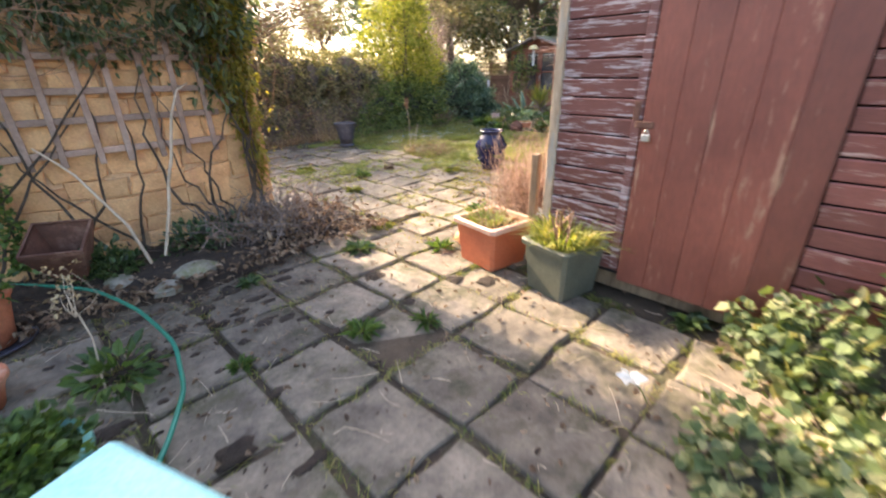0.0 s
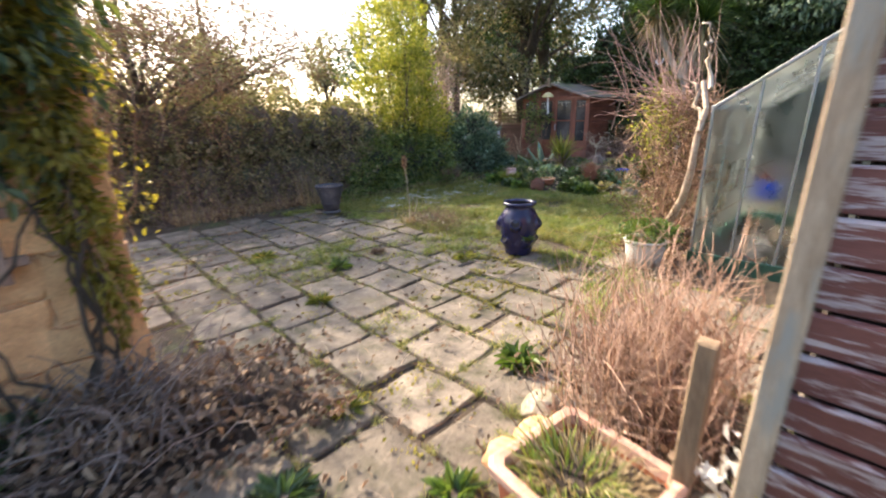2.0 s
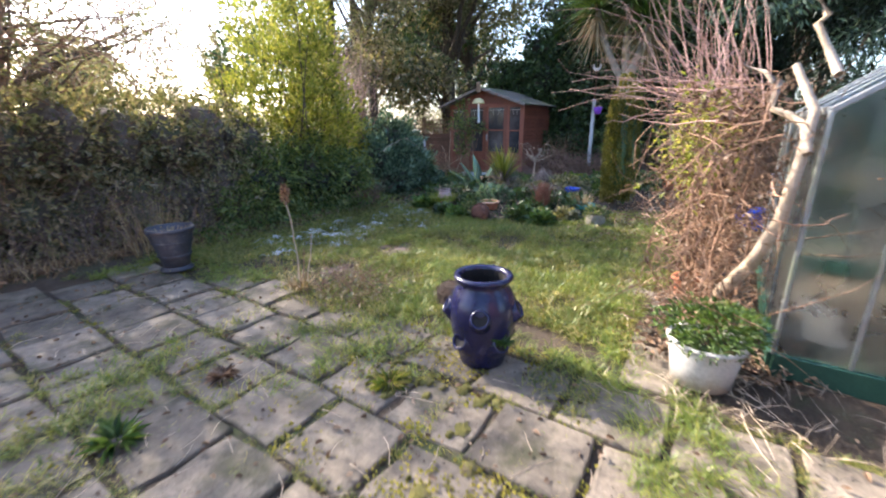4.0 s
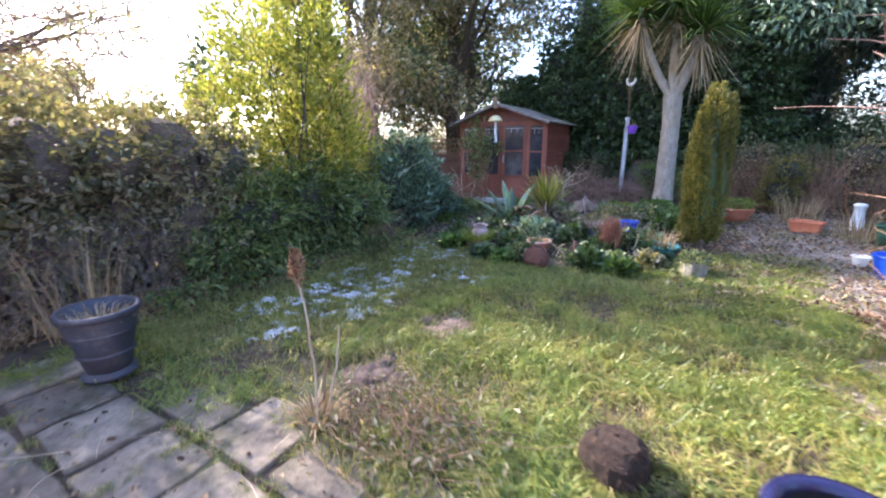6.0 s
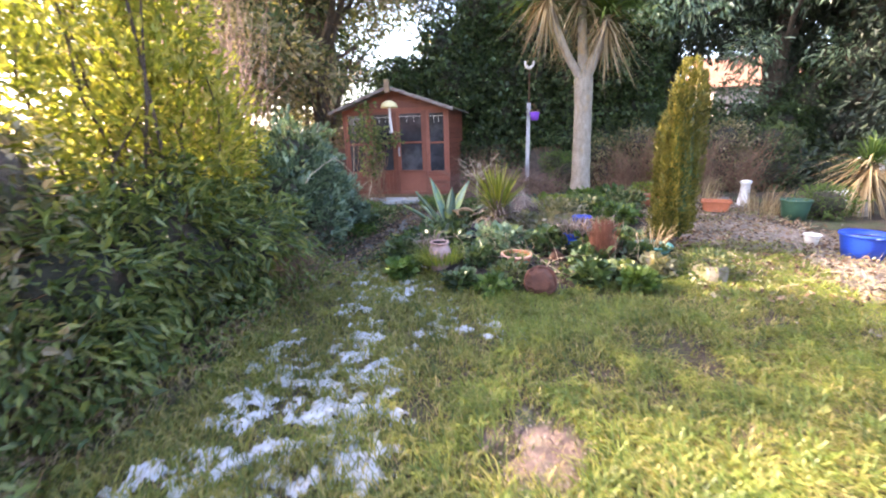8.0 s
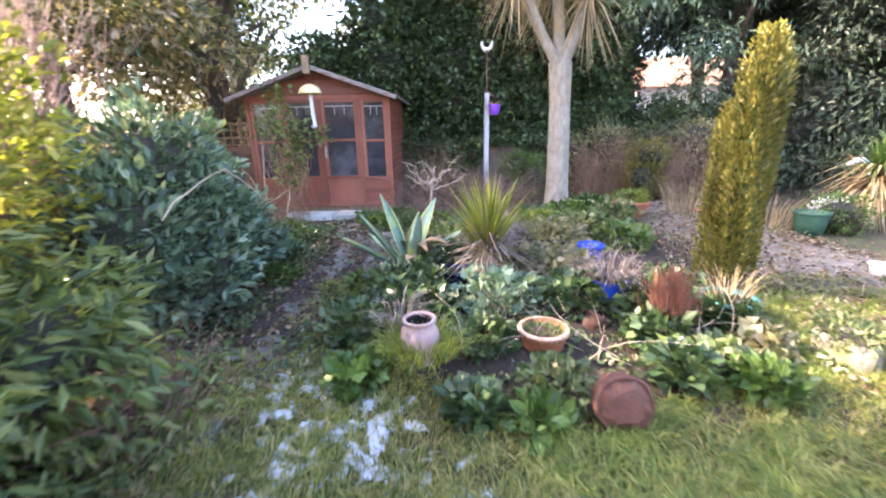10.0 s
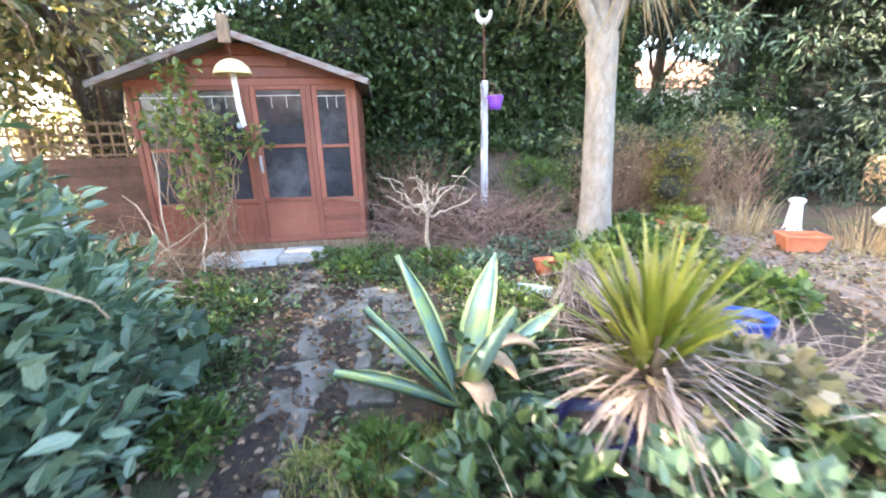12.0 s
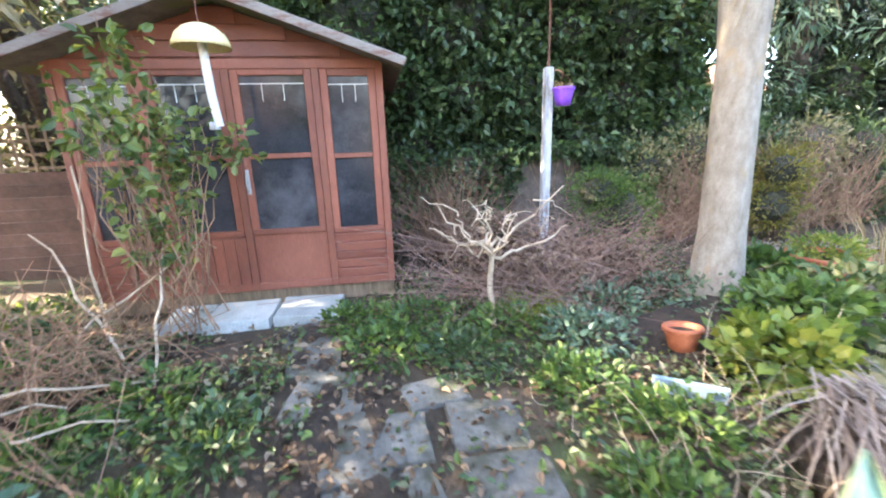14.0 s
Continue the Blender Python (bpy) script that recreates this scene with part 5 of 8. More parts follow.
round_pot("white_pot", "round white glazed pot with a green plant", (5.35, 2.72, 0.02), 0.15, 0.185, 0.25, "old_white", 0.02)
bush("pot_plant", "bushy fine-leaved green plant in the white pot", "plant", (5.35, 2.72, 0.23), [(0, 0, 0.1, 0.22, 0.22, 0.13), (0.15, -0.1, 0.08, 0.14, 0.14, 0.1)], 1700, 0.035, 0.016, "leaf_mid", 8, core=False, seed=125, r0=0.004)
round_pot("terracotta_pot", "small orange terracotta pot in the border", (6.62, 2.92, 0.02), 0.075, 0.10, 0.18, "terracotta", 0.03)
rr = np.random.RandomState(127)
solo("straw_litter", [tube(curve((x, y, 0.03), (x + rr.normal(0, 0.16), y + rr.normal(0, 0.1), 0.05), rr.normal(0, 0.02, 3) + [0, 0, 0.02], 4), (0.0025, 0.001), 3) for x, y in zip(rr.uniform(4.9, 7.4, 420), rr.normal(2.6, 0.22, 420))], M["twig_pale"],
     "fallen dry stems littering the greenhouse border", "twigs", kind="stuff")

# ---- strawberry jar on the patio ----
def strawberry_jar(name, label, loc, s, mat, rz, pockets):
    ob = thing(name, label, "planter", loc, rz)
    prof = [(0.001, 0.0), (0.150, 0.0), (0.158, 0.02), (0.185, 0.14), (0.222, 0.28), (0.235, 0.38), (0.225, 0.46), (0.190, 0.53), (0.165, 0.56), (0.160, 0.58), (0.170, 0.60)]
    part("body", [lathe([(r * s, z * s) for r, z in prof], 40)], M[mat], ob, smooth=True)
    part("rim", [lathe([(r * s, z * s) for r, z in ((0.168, 0.595), (0.192, 0.605), (0.200, 0.622), (0.192, 0.638), (0.170, 0.640), (0.154, 0.628), (0.153, 0.605))], 40)], M[mat], ob, smooth=True)
    # Near-black lining: the shade deep in the jar is put into its colour.
    part("dark_hollow", [lathe([(0.1525 * s, 0.615 * s), (0.156 * s, 0.57 * s), (0.175 * s, 0.48 * s), (0.19 * s, 0.36 * s), (0.16 * s, 0.18 * s), (0.001, 0.17 * s)], 24)], M["inside_shade"], ob)
    for k, (a, z) in enumerate(pockets):
        a = radians(a)
        r = 0.215 if z > 0.3 else 0.185
        q = pose(r * math.cos(a) * s, r * math.sin(a) * s, z * s, 0, 0, math.degrees(a)) @ pose(0, 0, 0, 0, 62, 0)
        pk = part("pocket", [lathe([(0.095 * s, -0.05 * s), (0.074 * s, 0.0), (0.064 * s, 0.030 * s), (0.060 * s, 0.040 * s), (0.052 * s, 0.043 * s), (0.046 * s, 0.036 * s), (0.045 * s, 0.02 * s)], 20)], M[mat], ob, smooth=True, at=q)
        # Near-black disc paints the shade of an open pocket.
        part("pocket_hole", [lathe([(0.047 * s, 0.026 * s), (0.001, 0.022 * s)], 16)], M["inside_shade"], pk)
    return ob


strawberry_jar("strawberry_jar", "dark blue glazed strawberry jar standing on the paving", (4.87, 3.85, 0.008), 0.88, "blue_glaze", 0, [(205, 0.40), (285, 0.40), (25, 0.40), (125, 0.40), (245, 0.20), (325, 0.20), (165, 0.20), (65, 0.2)])
rosette(0, 0, 0.05, 30, "leaf_mid", 131, "jar_sprout", "green sprout growing from a pocket of the jar", 0.07, 0.02, 0.0, "").matrix_basis = pose(4.79, 3.66, 0.20)
rr = np.random.RandomState(133)
cg = thing("root_ball", "dark fibrous root ball lying on the grass", "root ball", (5.42, 4.42, 0.0))
v, f = lathe([(0.02, 0.0), (0.11, 0.01), (0.15, 0.07), (0.14, 0.15), (0.09, 0.2), (0.01, 0.21)], 14, 0.12, 4)
part("core", [(v, f)], M["coir"], cg)
p, d = in_blobs(500, [(0, 0, 0.1, 0.14, 0.14, 0.1)], rr, 0.85)
part("fibre_mass", [blade_geo(p, d + rr.normal(0, 0.5, d.shape), 0.06, 0.004, rr)], M["coir"], cg)

# ---- tub and seed stalks at the end of the paving ----
tub = round_pot("plastic_tub", "black ribbed plastic urn planter with dry stalks", (4.6, 7.29, 0.02), 0.11, 0.205, 0.44, "black_plastic", 0.04)
part("foot", [lathe([(0.001, 0.0), (0.15, 0.0), (0.15, 0.025), (0.11, 0.05), (0.105, 0.08)], 28)], M["black_plastic"], tub, smooth=True)
for z in (0.16, 0.30):
    part("band", [lathe([(0.11 + 0.095 * z / 0.44 + 0.002, z - 0.012), (0.11 + 0.095 * z / 0.44 + 0.012, z), (0.11 + 0.095 * z / 0.44 + 0.006, z + 0.012)], 28)], M["black_plastic"], tub, smooth=True)
grassy("tub_straw", "dry straw lying in the black tub", (4.6, 7.29, 0.38), 160, 0.16, 0.10, 0.006, "straw", 141, low=0.05)
grassy("dry_reeds", "tall dry reed stalks behind the tub", (4.75, 8.15, 0.0), 60, 0.25, 0.75, 0.008, "straw", 142, 0.25, 0.15)
sk = thing("seed_stalks", "dry flower stalks with one shaggy brown seed head", "dead plants", (4.98, 5.80, 0.0))
rr = np.random.RandomState(143)
part("main_stalk", [tube(curve((0, 0, 0), (-0.03, 0.02, 0.78), (0.03, 0, 0), 8, 0.004, rr), (0.008, 0.005), 6)], M["twig_pale"], sk)
part("stalk", [tube(curve((0.06, 0.0, 0), (0.14, -0.05, 0.50), (0.02, 0, 0), 8, 0.004, rr), (0.008, 0.005), 6)], M["twig_pale"], sk)
part("stalk", [tube(curve((0.03, 0.05, 0), (0.04, -0.07, 0.38), (0.02, 0, 0), 8, 0.004, rr), (0.006, 0.004), 6)], M["twig"], sk)
p, d = in_blobs(150, [(-0.03, 0.02, 0.85, 0.022, 0.022, 0.085)], rr, 0.4)
part("seed_head", [leaf_geo(p, d * 0.5 + rr.normal(0, 0.2, d.shape) + [0, 0, 0.7], 0.035, 0.016, rr)], M["leaf_dead"], sk, "shaggy brown seed head")
a = rr.uniform(0, 6.28, 90)
part("dry_base", [blade_geo(np.stack([0.05 * np.cos(a), 0.05 * np.sin(a), np.zeros(90)], 1), np.stack([np.cos(a), np.sin(a), rr.uniform(0.3, 2.5, 90)], 1), 0.2, 0.012, rr, 0.5)], M["straw"], sk)
rr = np.random.RandomState(145)
dp = thing("dead_plant_clump", "tangle of dead grey stems at the lawn edge", "dead plants", (5.15, 5.35, 0.0))
part("stem_mass", twig_geo(130, [np.array([rr.normal(0, 0.16), rr.normal(0, 0.25), 0.0]) for _ in range(130)], [np.array([rr.normal(0, 0.24), rr.normal(0, 0.33), rr.uniform(0.04, 0.34)]) for _ in range(130)], 0.003, 0.001, rr), M["twig"], dp)
p = np.stack([rr.normal(0, 0.2, 500), rr.normal(0, 0.3, 500), rr.uniform(0.01, 0.2, 500)], 1)
part("dead_leaves", [leaf_geo(p, rr.normal(0, 1, p.shape), 0.05, 0.02, rr)], M["leaf_hedge"], dp)

# ---- hedge along the far side of the lawn ----
def hedge_run(name, label, x0, x1, y, depth, h, n, leaf, wid, mat, seed, twigs=300, step=0.55, twig_mat="twig", core="leaf_shade", category="hedge"):
    rr = np.random.RandomState(seed)
    ob = thing(name, label, category, ((x0 + x1) / 2, y, 0.0))
    xs = np.arange(x0, x1 + 0.01, step) - (x0 + x1) / 2
    bl = [(x, rr.normal(0, 0.08), h * 0.27, step * 0.85, depth * 0.55, h * 0.34) for x in xs]
    bl += [(x, rr.normal(0, 0.1), h * 0.68 * rr.uniform(0.92, 1.08), step * 0.8, depth * 0.5, h * 0.33 * rr.uniform(0.85, 1.15)) for x in xs]
    p, d = in_blobs(n, bl, rr, 0.8)
    p[:, 2] = np.maximum(p[:, 2], 0.03)
    part("foliage", [leaf_geo(p, d + rr.normal(0, 0.6, d.shape), leaf, wid, rr, spread=0.7)], M[mat], ob)
    if twigs:
        t, d = in_blobs(twigs, bl, rr, 0.9)
        t2 = t + d * rr.uniform(0.05, 0.38, (twigs, 1)) + [0, 0, 0.12]
        part("shoot_mass", twig_geo(twigs, list(t - d * 0.2), t2, 0.004, 0.0012, rr), M[twig_mat], ob)
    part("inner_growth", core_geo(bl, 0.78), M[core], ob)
    return ob


hedge_run("bramble_hedge", "overgrown bramble hedge, half bare and brown", 2.2, 6.6, 9.45, 1.5, 1.78, 40000, 0.07, 0.04, "leaf_hedge", 151, 1500, core="thicket")
rr = np.random.RandomState(153)
ht = [tube(curve((x, rr.uniform(8.35, 8.7), 0), (x + rr.normal(0, 0.25), rr.uniform(8.25, 8.8), rr.uniform(0.15, 0.95)), rr.normal(0, 0.16, 3), 6, 0.02, rr), (0.0035, 0.001), 4) for x in rr.uniform(2.4, 5.9, 310)]
solo("bramble_stems", ht, M["twig_grey"], "dry bramble stems along the foot of the hedge", "brambles", kind="stuff")
sd = np.stack([rr.uniform(2.6, 6.2, 900), rr.normal(8.35, 0.14, 900), np.zeros(900)], 1)
solo("hedge_grass", [blade_geo(sd, rr.normal(0, 0.5, sd.shape) * [1, 1, 0] + [0, 0, 1], 0.3, 0.007, rr, 0.6)], M["straw"], "long dry grass at the foot of the hedge", "grass", kind="stuff")
yb = [(0, 0, 1.2, 0.8, 0.7, 0.9), (-0.35, 0.1, 2.1, 0.7, 0.6, 0.9), (0.3, 0.1, 2.3, 0.65, 0.6, 0.9), (-0.5, 0.2, 3.1, 0.5, 0.5, 0.8), (0.25, 0.1, 3.3, 0.42, 0.45, 0.8), (0.55, 0.0, 3.0, 0.3, 0.35, 0.7), (-0.1, 0.1, 3.8, 0.35, 0.4, 0.6), (-0.9, 0.2, 1.6, 0.5, 0.5, 0.8), (0.75, -0.1, 1.5, 0.5, 0.5, 0.7), (1.05, 0.1, 1.25, 0.4, 0.45, 0.5), (0.1, -0.35, 1.6, 0.6, 0.4, 0.7), (0.1, -0.4, 2.5, 0.35, 0.3, 0.6)]
bush("golden_shrub", "tall yellow-leaved evergreen shrub lit by the sun", "shrub", (7.75, 9.2, 0.0), yb, 15500, 0.085, 0.036, "leaf_yellow", 40, core=False, seed=155, r0=0.02, up=0.8)
gb = [(0, 0, 0.55, 0.75, 0.6, 0.6), (0.7, -0.15, 0.5, 0.6, 0.55, 0.5), (-0.7, 0.0, 0.5, 0.6, 0.6, 0.5), (0.2, 0.2, 0.95, 0.7, 0.5, 0.35)]
bush("green_shrub", "dense green shrub below the yellow one", "shrub", (7.3, 8.72, 0.0), gb, 9500, 0.115, 0.034, "leaf_shrub", 20, seed=157, droop=0.7)
rr = np.random.RandomState(154)
n = 1500
bx, by = rr.uniform(4.9, 8.9, n), 8.02 + np.abs(rr.normal(0, 0.22, n)) - 0.12
bg = np.stack([bx, by, ground_z(bx, by)], 1)
bd = rr.normal(0, 0.6, bg.shape) * [1, 1, 0] + [0, 0, 0.9]
solo("border_straw", [blade_geo(bg[:700], bd[:700], 0.2, 0.007, rr, 0.8)], M["straw"], "dry grass between the lawn and the shrubs", "grass", kind="stuff")
solo("border_grass", [blade_geo(bg[700:], bd[700:], 0.17, 0.007, rr, 0.8)], M["grass"], "long grass between the lawn and the shrubs", "grass", kind="stuff")
bq = np.stack([rr.uniform(5.2, 8.8, 1100), rr.normal(8.12, 0.14, 1100), rr.uniform(0.02, 0.2, 1100)], 1)
solo("border_weeds", [leaf_geo(bq, rr.normal(0, 1, bq.shape) + [0, -0.3, 0.3], 0.075, 0.034, rr)], M["leaf_shrub"], "leafy weeds under the edge of the shrubs", "weeds", kind="stuff")
rr = np.random.RandomState(156)
dc = thing("dead_clump", "brown dead clump at the foot of the shrubs", "dead plants", (8.2, 8.22, 0.0))
part("stem_mass", twig_geo(260, [np.array([rr.normal(0, 0.12), rr.normal(0, 0.1), 0.0]) for _ in range(260)], [np.array([rr.normal(0, 0.26), rr.normal(0, 0.2), rr.uniform(0.1, 0.55)]) for _ in range(260)], 0.003, 0.001, rr), M["twig_bracken"], dc)
bush("low_shrub", "low shrub with drooping green leaves", "shrub", (6.15, 8.4, 0.0), [(0, 0, 0.3, 0.5, 0.35, 0.3), (0.5, 0.1, 0.25, 0.35, 0.3, 0.25)], 2200, 0.085, 0.03, "leaf_shrub", 14, core=False, seed=158, droop=0.6)
rr = np.random.RandomState(159)
pt = thing("bare_pink_shrub", "tall bare shrub with pinkish upright twigs", "shrub", (9.15, 9.75, 0.0))
part("twig_mass", twig_geo(420, [np.array([rr.normal(0, 0.22), rr.normal(0, 0.2), rr.uniform(0, 1.0)]) for _ in range(420)], [np.array([rr.normal(0, 0.5), rr.normal(0, 0.4), rr.uniform(1.6, 3.4)]) for _ in range(420)], 0.006, 0.0018, rr, 0.06, 6, 3), M["twig_pink"], pt)
part("stem_mass", twig_geo(14, [np.array([rr.normal(0, 0.2), rr.normal(0, 0.2), 0.0]) for _ in range(14)], [np.array([rr.normal(0, 0.45), rr.normal(0, 0.4), rr.uniform(1.5, 2.6)]) for _ in range(14)], 0.02, 0.006, rr, 0.05, 6, 6), M["twig"], pt)
lb = [(0, 0, 0.5, 0.62, 0.55, 0.55), (0.1, 0.1, 1.15, 0.6, 0.5, 0.5), (-0.5, 0.0, 0.7, 0.45, 0.5, 0.5), (0.55, -0.05, 0.6, 0.4, 0.42, 0.45), (1.1, 0.15, 0.45, 0.45, 0.45, 0.45), (-0.2, -0.3, 0.35, 0.5, 0.35, 0.35), (0.7, 0.2, 1.05, 0.4, 0.4, 0.35)]
bush("laurel_shrub", "dense blue-green laurel shrub beside the path", "shrub", (9.75, 8.95, 0.0), lb, 9500, 0.10, 0.048, "leaf_blue", 30, seed=161, up=0.5)
bush("laurel_shrub", "broad-leaved blue-green shrub overhanging the path", "shrub", (10.3, 8.85, 0.0), [(0, 0, 0.42, 0.36, 0.36, 0.40), (0.0, -0.08, 0.72, 0.26, 0.26, 0.28), (-0.3, 0, 0.7, 0.35, 0.35, 0.45)], 1900, 0.115, 0.048, "leaf_blue", 18, seed=163, up=0.6)
solo("dead_twig", [tube(curve((8.9, 8.35, 0.95), (9.5, 8.25, 1.18), (0, 0, 0.05), 6, 0.01), (0.006, 0.003), 5), tube(curve((9.5, 8.25, 1.18), (9.9, 8.2, 0.9), (0, 0, 0.04), 6, 0.01), (0.006, 0.003), 5)], M["twig_pale"], "pale dead twig caught on the laurel", "twig")
for i, (x, y, m, s) in enumerate(((10.4, 8.35, "leaf_mid", 0.12), (11.0, 8.5, "leaf_dark", 0.14), (11.5, 8.75, "leaf_mid", 0.12), (11.9, 8.55, "leaf_dark", 0.15), (12.3, 8.95, "leaf_mid", 0.16), (12.0, 9.3, "leaf_mid", 0.14), (11.5, 9.5, "leaf_blue", 0.15), (12.7, 9.6, "leaf_dark", 0.16), (10.1, 7.45, "leaf_mid", 0.12), (11.25, 6.72, "leaf_mid", 0.13),
                                  (12.6, 7.75, "leaf_mid", 0.18), (12.9, 7.5, "leaf_mid", 0.2), (12.45, 7.25, "leaf_dark", 0.16), (12.7, 6.9, "leaf_mid", 0.18), (12.0, 6.7, "leaf_mid", 0.16), (12.5, 6.4, "leaf_blue", 0.18), (13.0, 6.0, "leaf_blue", 0.18), (13.1, 8.0, "leaf_mid", 0.15), (13.0, 10.1, "leaf_dark", 0.22), (12.6, 9.95, "leaf_mid", 0.2), (13.3, 10.55, "leaf_shrub", 0.24), (12.95, 9.7, "leaf_hedge", 0.18), (13.6, 10.4, "leaf_dark", 0.2), (11.6, 6.4, "leaf_mid", 0.15), (12.9, 5.3, "leaf_blue", 0.22))):
    bush("ground_cover_plant", "low leafy ground cover beside the path", "plant", (x, y, 0.0), [(0, 0, s * 0.6, s * 1.5, s * 1.4, s * 0.7), (s, s * 0.4, s * 0.5, s, s, s * 0.6)], 380, 0.055, 0.032, m, 5, core=False, seed=170 + i, r0=0.003, group="ground cover by the path")

# ---- island bed: pots and plants ----
strawberry_jar("strawberry_jar", "mauve-brown clay strawberry jar in the bed", (8.80, 6.84, 0.02), 0.52, "mauve_clay", 30, [(170, 0.30), (250, 0.30), (80, 0.3), (340, 0.3)])
grassy("jar_grass", "green and dry grass spilling from the clay jar", (8.72, 6.82, 0.16), 420, 0.2, 0.22, 0.008, "leaf_bright", 201)
grassy("straw_clump", "dry leaning straw clump over the clay jar", (8.98, 6.98, 0.15), 90, 0.07, 0.36, 0.012, "straw_grey", 202, 0.6, 0.8)["kind"] = "stuff"
round_pot("terracotta_bowl", "terracotta bowl with a pale rim and grass", (8.98, 6.05, 0.02), 0.12, 0.155, 0.17, "terracotta", 0.025, rim_mat="pale_rim")
grassy("bowl_grass", "thin green grass in the terracotta bowl", (8.98, 6.05, 0.14), 200, 0.15, 0.11, 0.006, "leaf_mid", 203)
round_pot("terracotta_pot", "small broken terracotta pot tipped in the bed", (9.25, 5.66, 0.03), 0.06, 0.08, 0.12, "old_clay", tilt=(35, 20))
bp = thing("fallen_pot", "rusty brown round pot lying on its side", "plant pot", (8.28, 5.82, 0.14), 0, tilt=(0, -72))
part("body", [lathe([(0.001, -0.13), (0.09, -0.13), (0.135, -0.05), (0.145, 0.035), (0.13, 0.06), (0.12, 0.035)], 28, 0.03, 3)], M["old_clay"], bp, smooth=True)
part("earth", [lathe([(0.128, 0.048), (0.08, 0.085), (0.001, 0.095)], 20, 0.12, 5)], M["old_clay"], bp)
bush("yellow_leaf_plant", "pale yellow-leaved plant beside the fallen pot", "plant", (8.45, 6.08, 0.0), [(0, 0, 0.12, 0.17, 0.16, 0.13)], 330, 0.06, 0.04, "leaf_varieg", 8, core=False, seed=205, r0=0.004)
for x, y, rr_, hh, lab in ((10.68, 5.2, 0.13, 0.24, "cobalt blue pot half hidden in the bed"), (9.6, 5.4, 0.13, 0.26, "small cobalt blue pot among ground cover"), (9.95, 6.6, 0.15, 0.24, "dark blue pot under the leaves")):
    round_pot("blue_pot", lab, (x, y, 0.03), rr_ * 0.75, rr_, hh, "blue_tub" if y < 6 else "blue_glaze", group="blue pots in the bed")
grassy("bleached_grass", "bleached dead grass in a blue pot", (10.25, 5.5, 0.05), 260, 0.14, 0.4, 0.012, "straw_grey", 207, 0.8, 0.6)
grassy("bleached_grass", "bleached dead grass hanging over a blue pot", (9.6, 5.4, 0.24), 200, 0.12, 0.32, 0.012, "straw_grey", 208, 0.9, 0.8)
rr = np.random.RandomState(209)
solo("russet_shrub", twig_geo(420, [np.array([rr.normal(0, 0.04), rr.normal(0, 0.04), 0.0]) for _ in range(420)], [np.array([rr.normal(0, 0.07), rr.normal(0, 0.07), rr.uniform(0.2, 0.5)]) for _ in range(420)], 0.0035, 0.002, rr, 0.05, 4, 3), M["twig_red"], "rusty red dried upright plant in the bed", "plant", (9.12, 5.17, 0.05))
round_pot("teal_bowl", "teal glazed bowl at the edge of the bed", (9.38, 4.62, 0.06), 0.13, 0.19, 0.16, "teal", 0.025)
grassy("bowl_stalks", "grey dry stalks in the teal bowl", (9.38, 4.62, 0.16), 70, 0.12, 0.28, 0.01, "straw", 211, 0.5, 0.3)
st = thing("stone_trough", "mossy stone trough with a low plant at the lawn edge", "planter", (8.82, 4.26, 0.0))
part("body", [(lathe([(0.9, 0.0), (1.0, 0.15), (0.95, 0.8), (0.85, 1.0), (0.7, 0.85)], 12, 0.06, 3)[0] * [0.19, 0.14, 0.2], lathe([(0.9, 0.0), (1.0, 0.15), (0.95, 0.8), (0.85, 1.0), (0.7, 0.85)], 12, 0.06, 3)[1])], M["grey_stone"], st)
part("earth", [(lathe([(0.85, 0.85), (0.01, 0.92)], 12)[0] * [0.19, 0.14, 0.2], lathe([(0.85, 0.85), (0.01, 0.92)], 12)[1])], M["soil"], st)
bush("trough_plant", "low grey-green plant in the stone trough", "plant", (8.82, 4.26, 0.15), [(0, 0, 0.06, 0.19, 0.15, 0.08)], 450, 0.04, 0.022, "leaf_varieg", 5, core=False, seed=213, r0=0.003)
bed = [(9.3, 6.9, "leaf_dark", 0.2, 500), (9.75, 7.0, "leaf_dark", 0.22, 600), (9.5, 6.3, "leaf_blue", 0.22, 650), (10.1, 6.2, "leaf_hedge", 0.24, 650), (10.5, 6.8, "leaf_dark", 0.22, 600), (9.55, 5.7, "leaf_dark", 0.2, 550), (10.1, 5.75, "leaf_hedge", 0.24, 650), (9.4, 5.2, "leaf_dark", 0.18, 500), (9.7, 4.85, "leaf_dark", 0.17, 500), (11.1, 4.7, "leaf_mid", 0.22, 600),
       (11.1, 5.5, "leaf_hedge", 0.26, 700), (11.5, 5.0, "leaf_varieg", 0.24, 600), (11.9, 5.6, "leaf_bright", 0.22, 600), (12.3, 5.0, "leaf_mid", 0.26, 700), (9.0, 5.3, "leaf_dark", 0.14, 380), (9.25, 4.7, "leaf_dark", 0.13, 380), (8.95, 6.45, "leaf_dark", 0.13, 330), (8.6, 7.2, "leaf_mid", 0.11, 300), (8.62, 5.35, "leaf_dark", 0.12, 330), (8.5, 4.95, "leaf_mid", 0.10, 260), (8.75, 5.05, "leaf_varieg", 0.10, 240), (8.85, 4.7, "leaf_hedge", 0.11, 260), (8.2, 6.25, "leaf_mid", 0.09, 200), (8.3, 6.55, "leaf_dark", 0.10, 220), (9.15, 7.3, "leaf_dark", 0.17, 450), (12.5, 4.3, "leaf_varieg", 0.24, 500), (13.2, 4.4, "leaf_mid", 0.22, 500)]
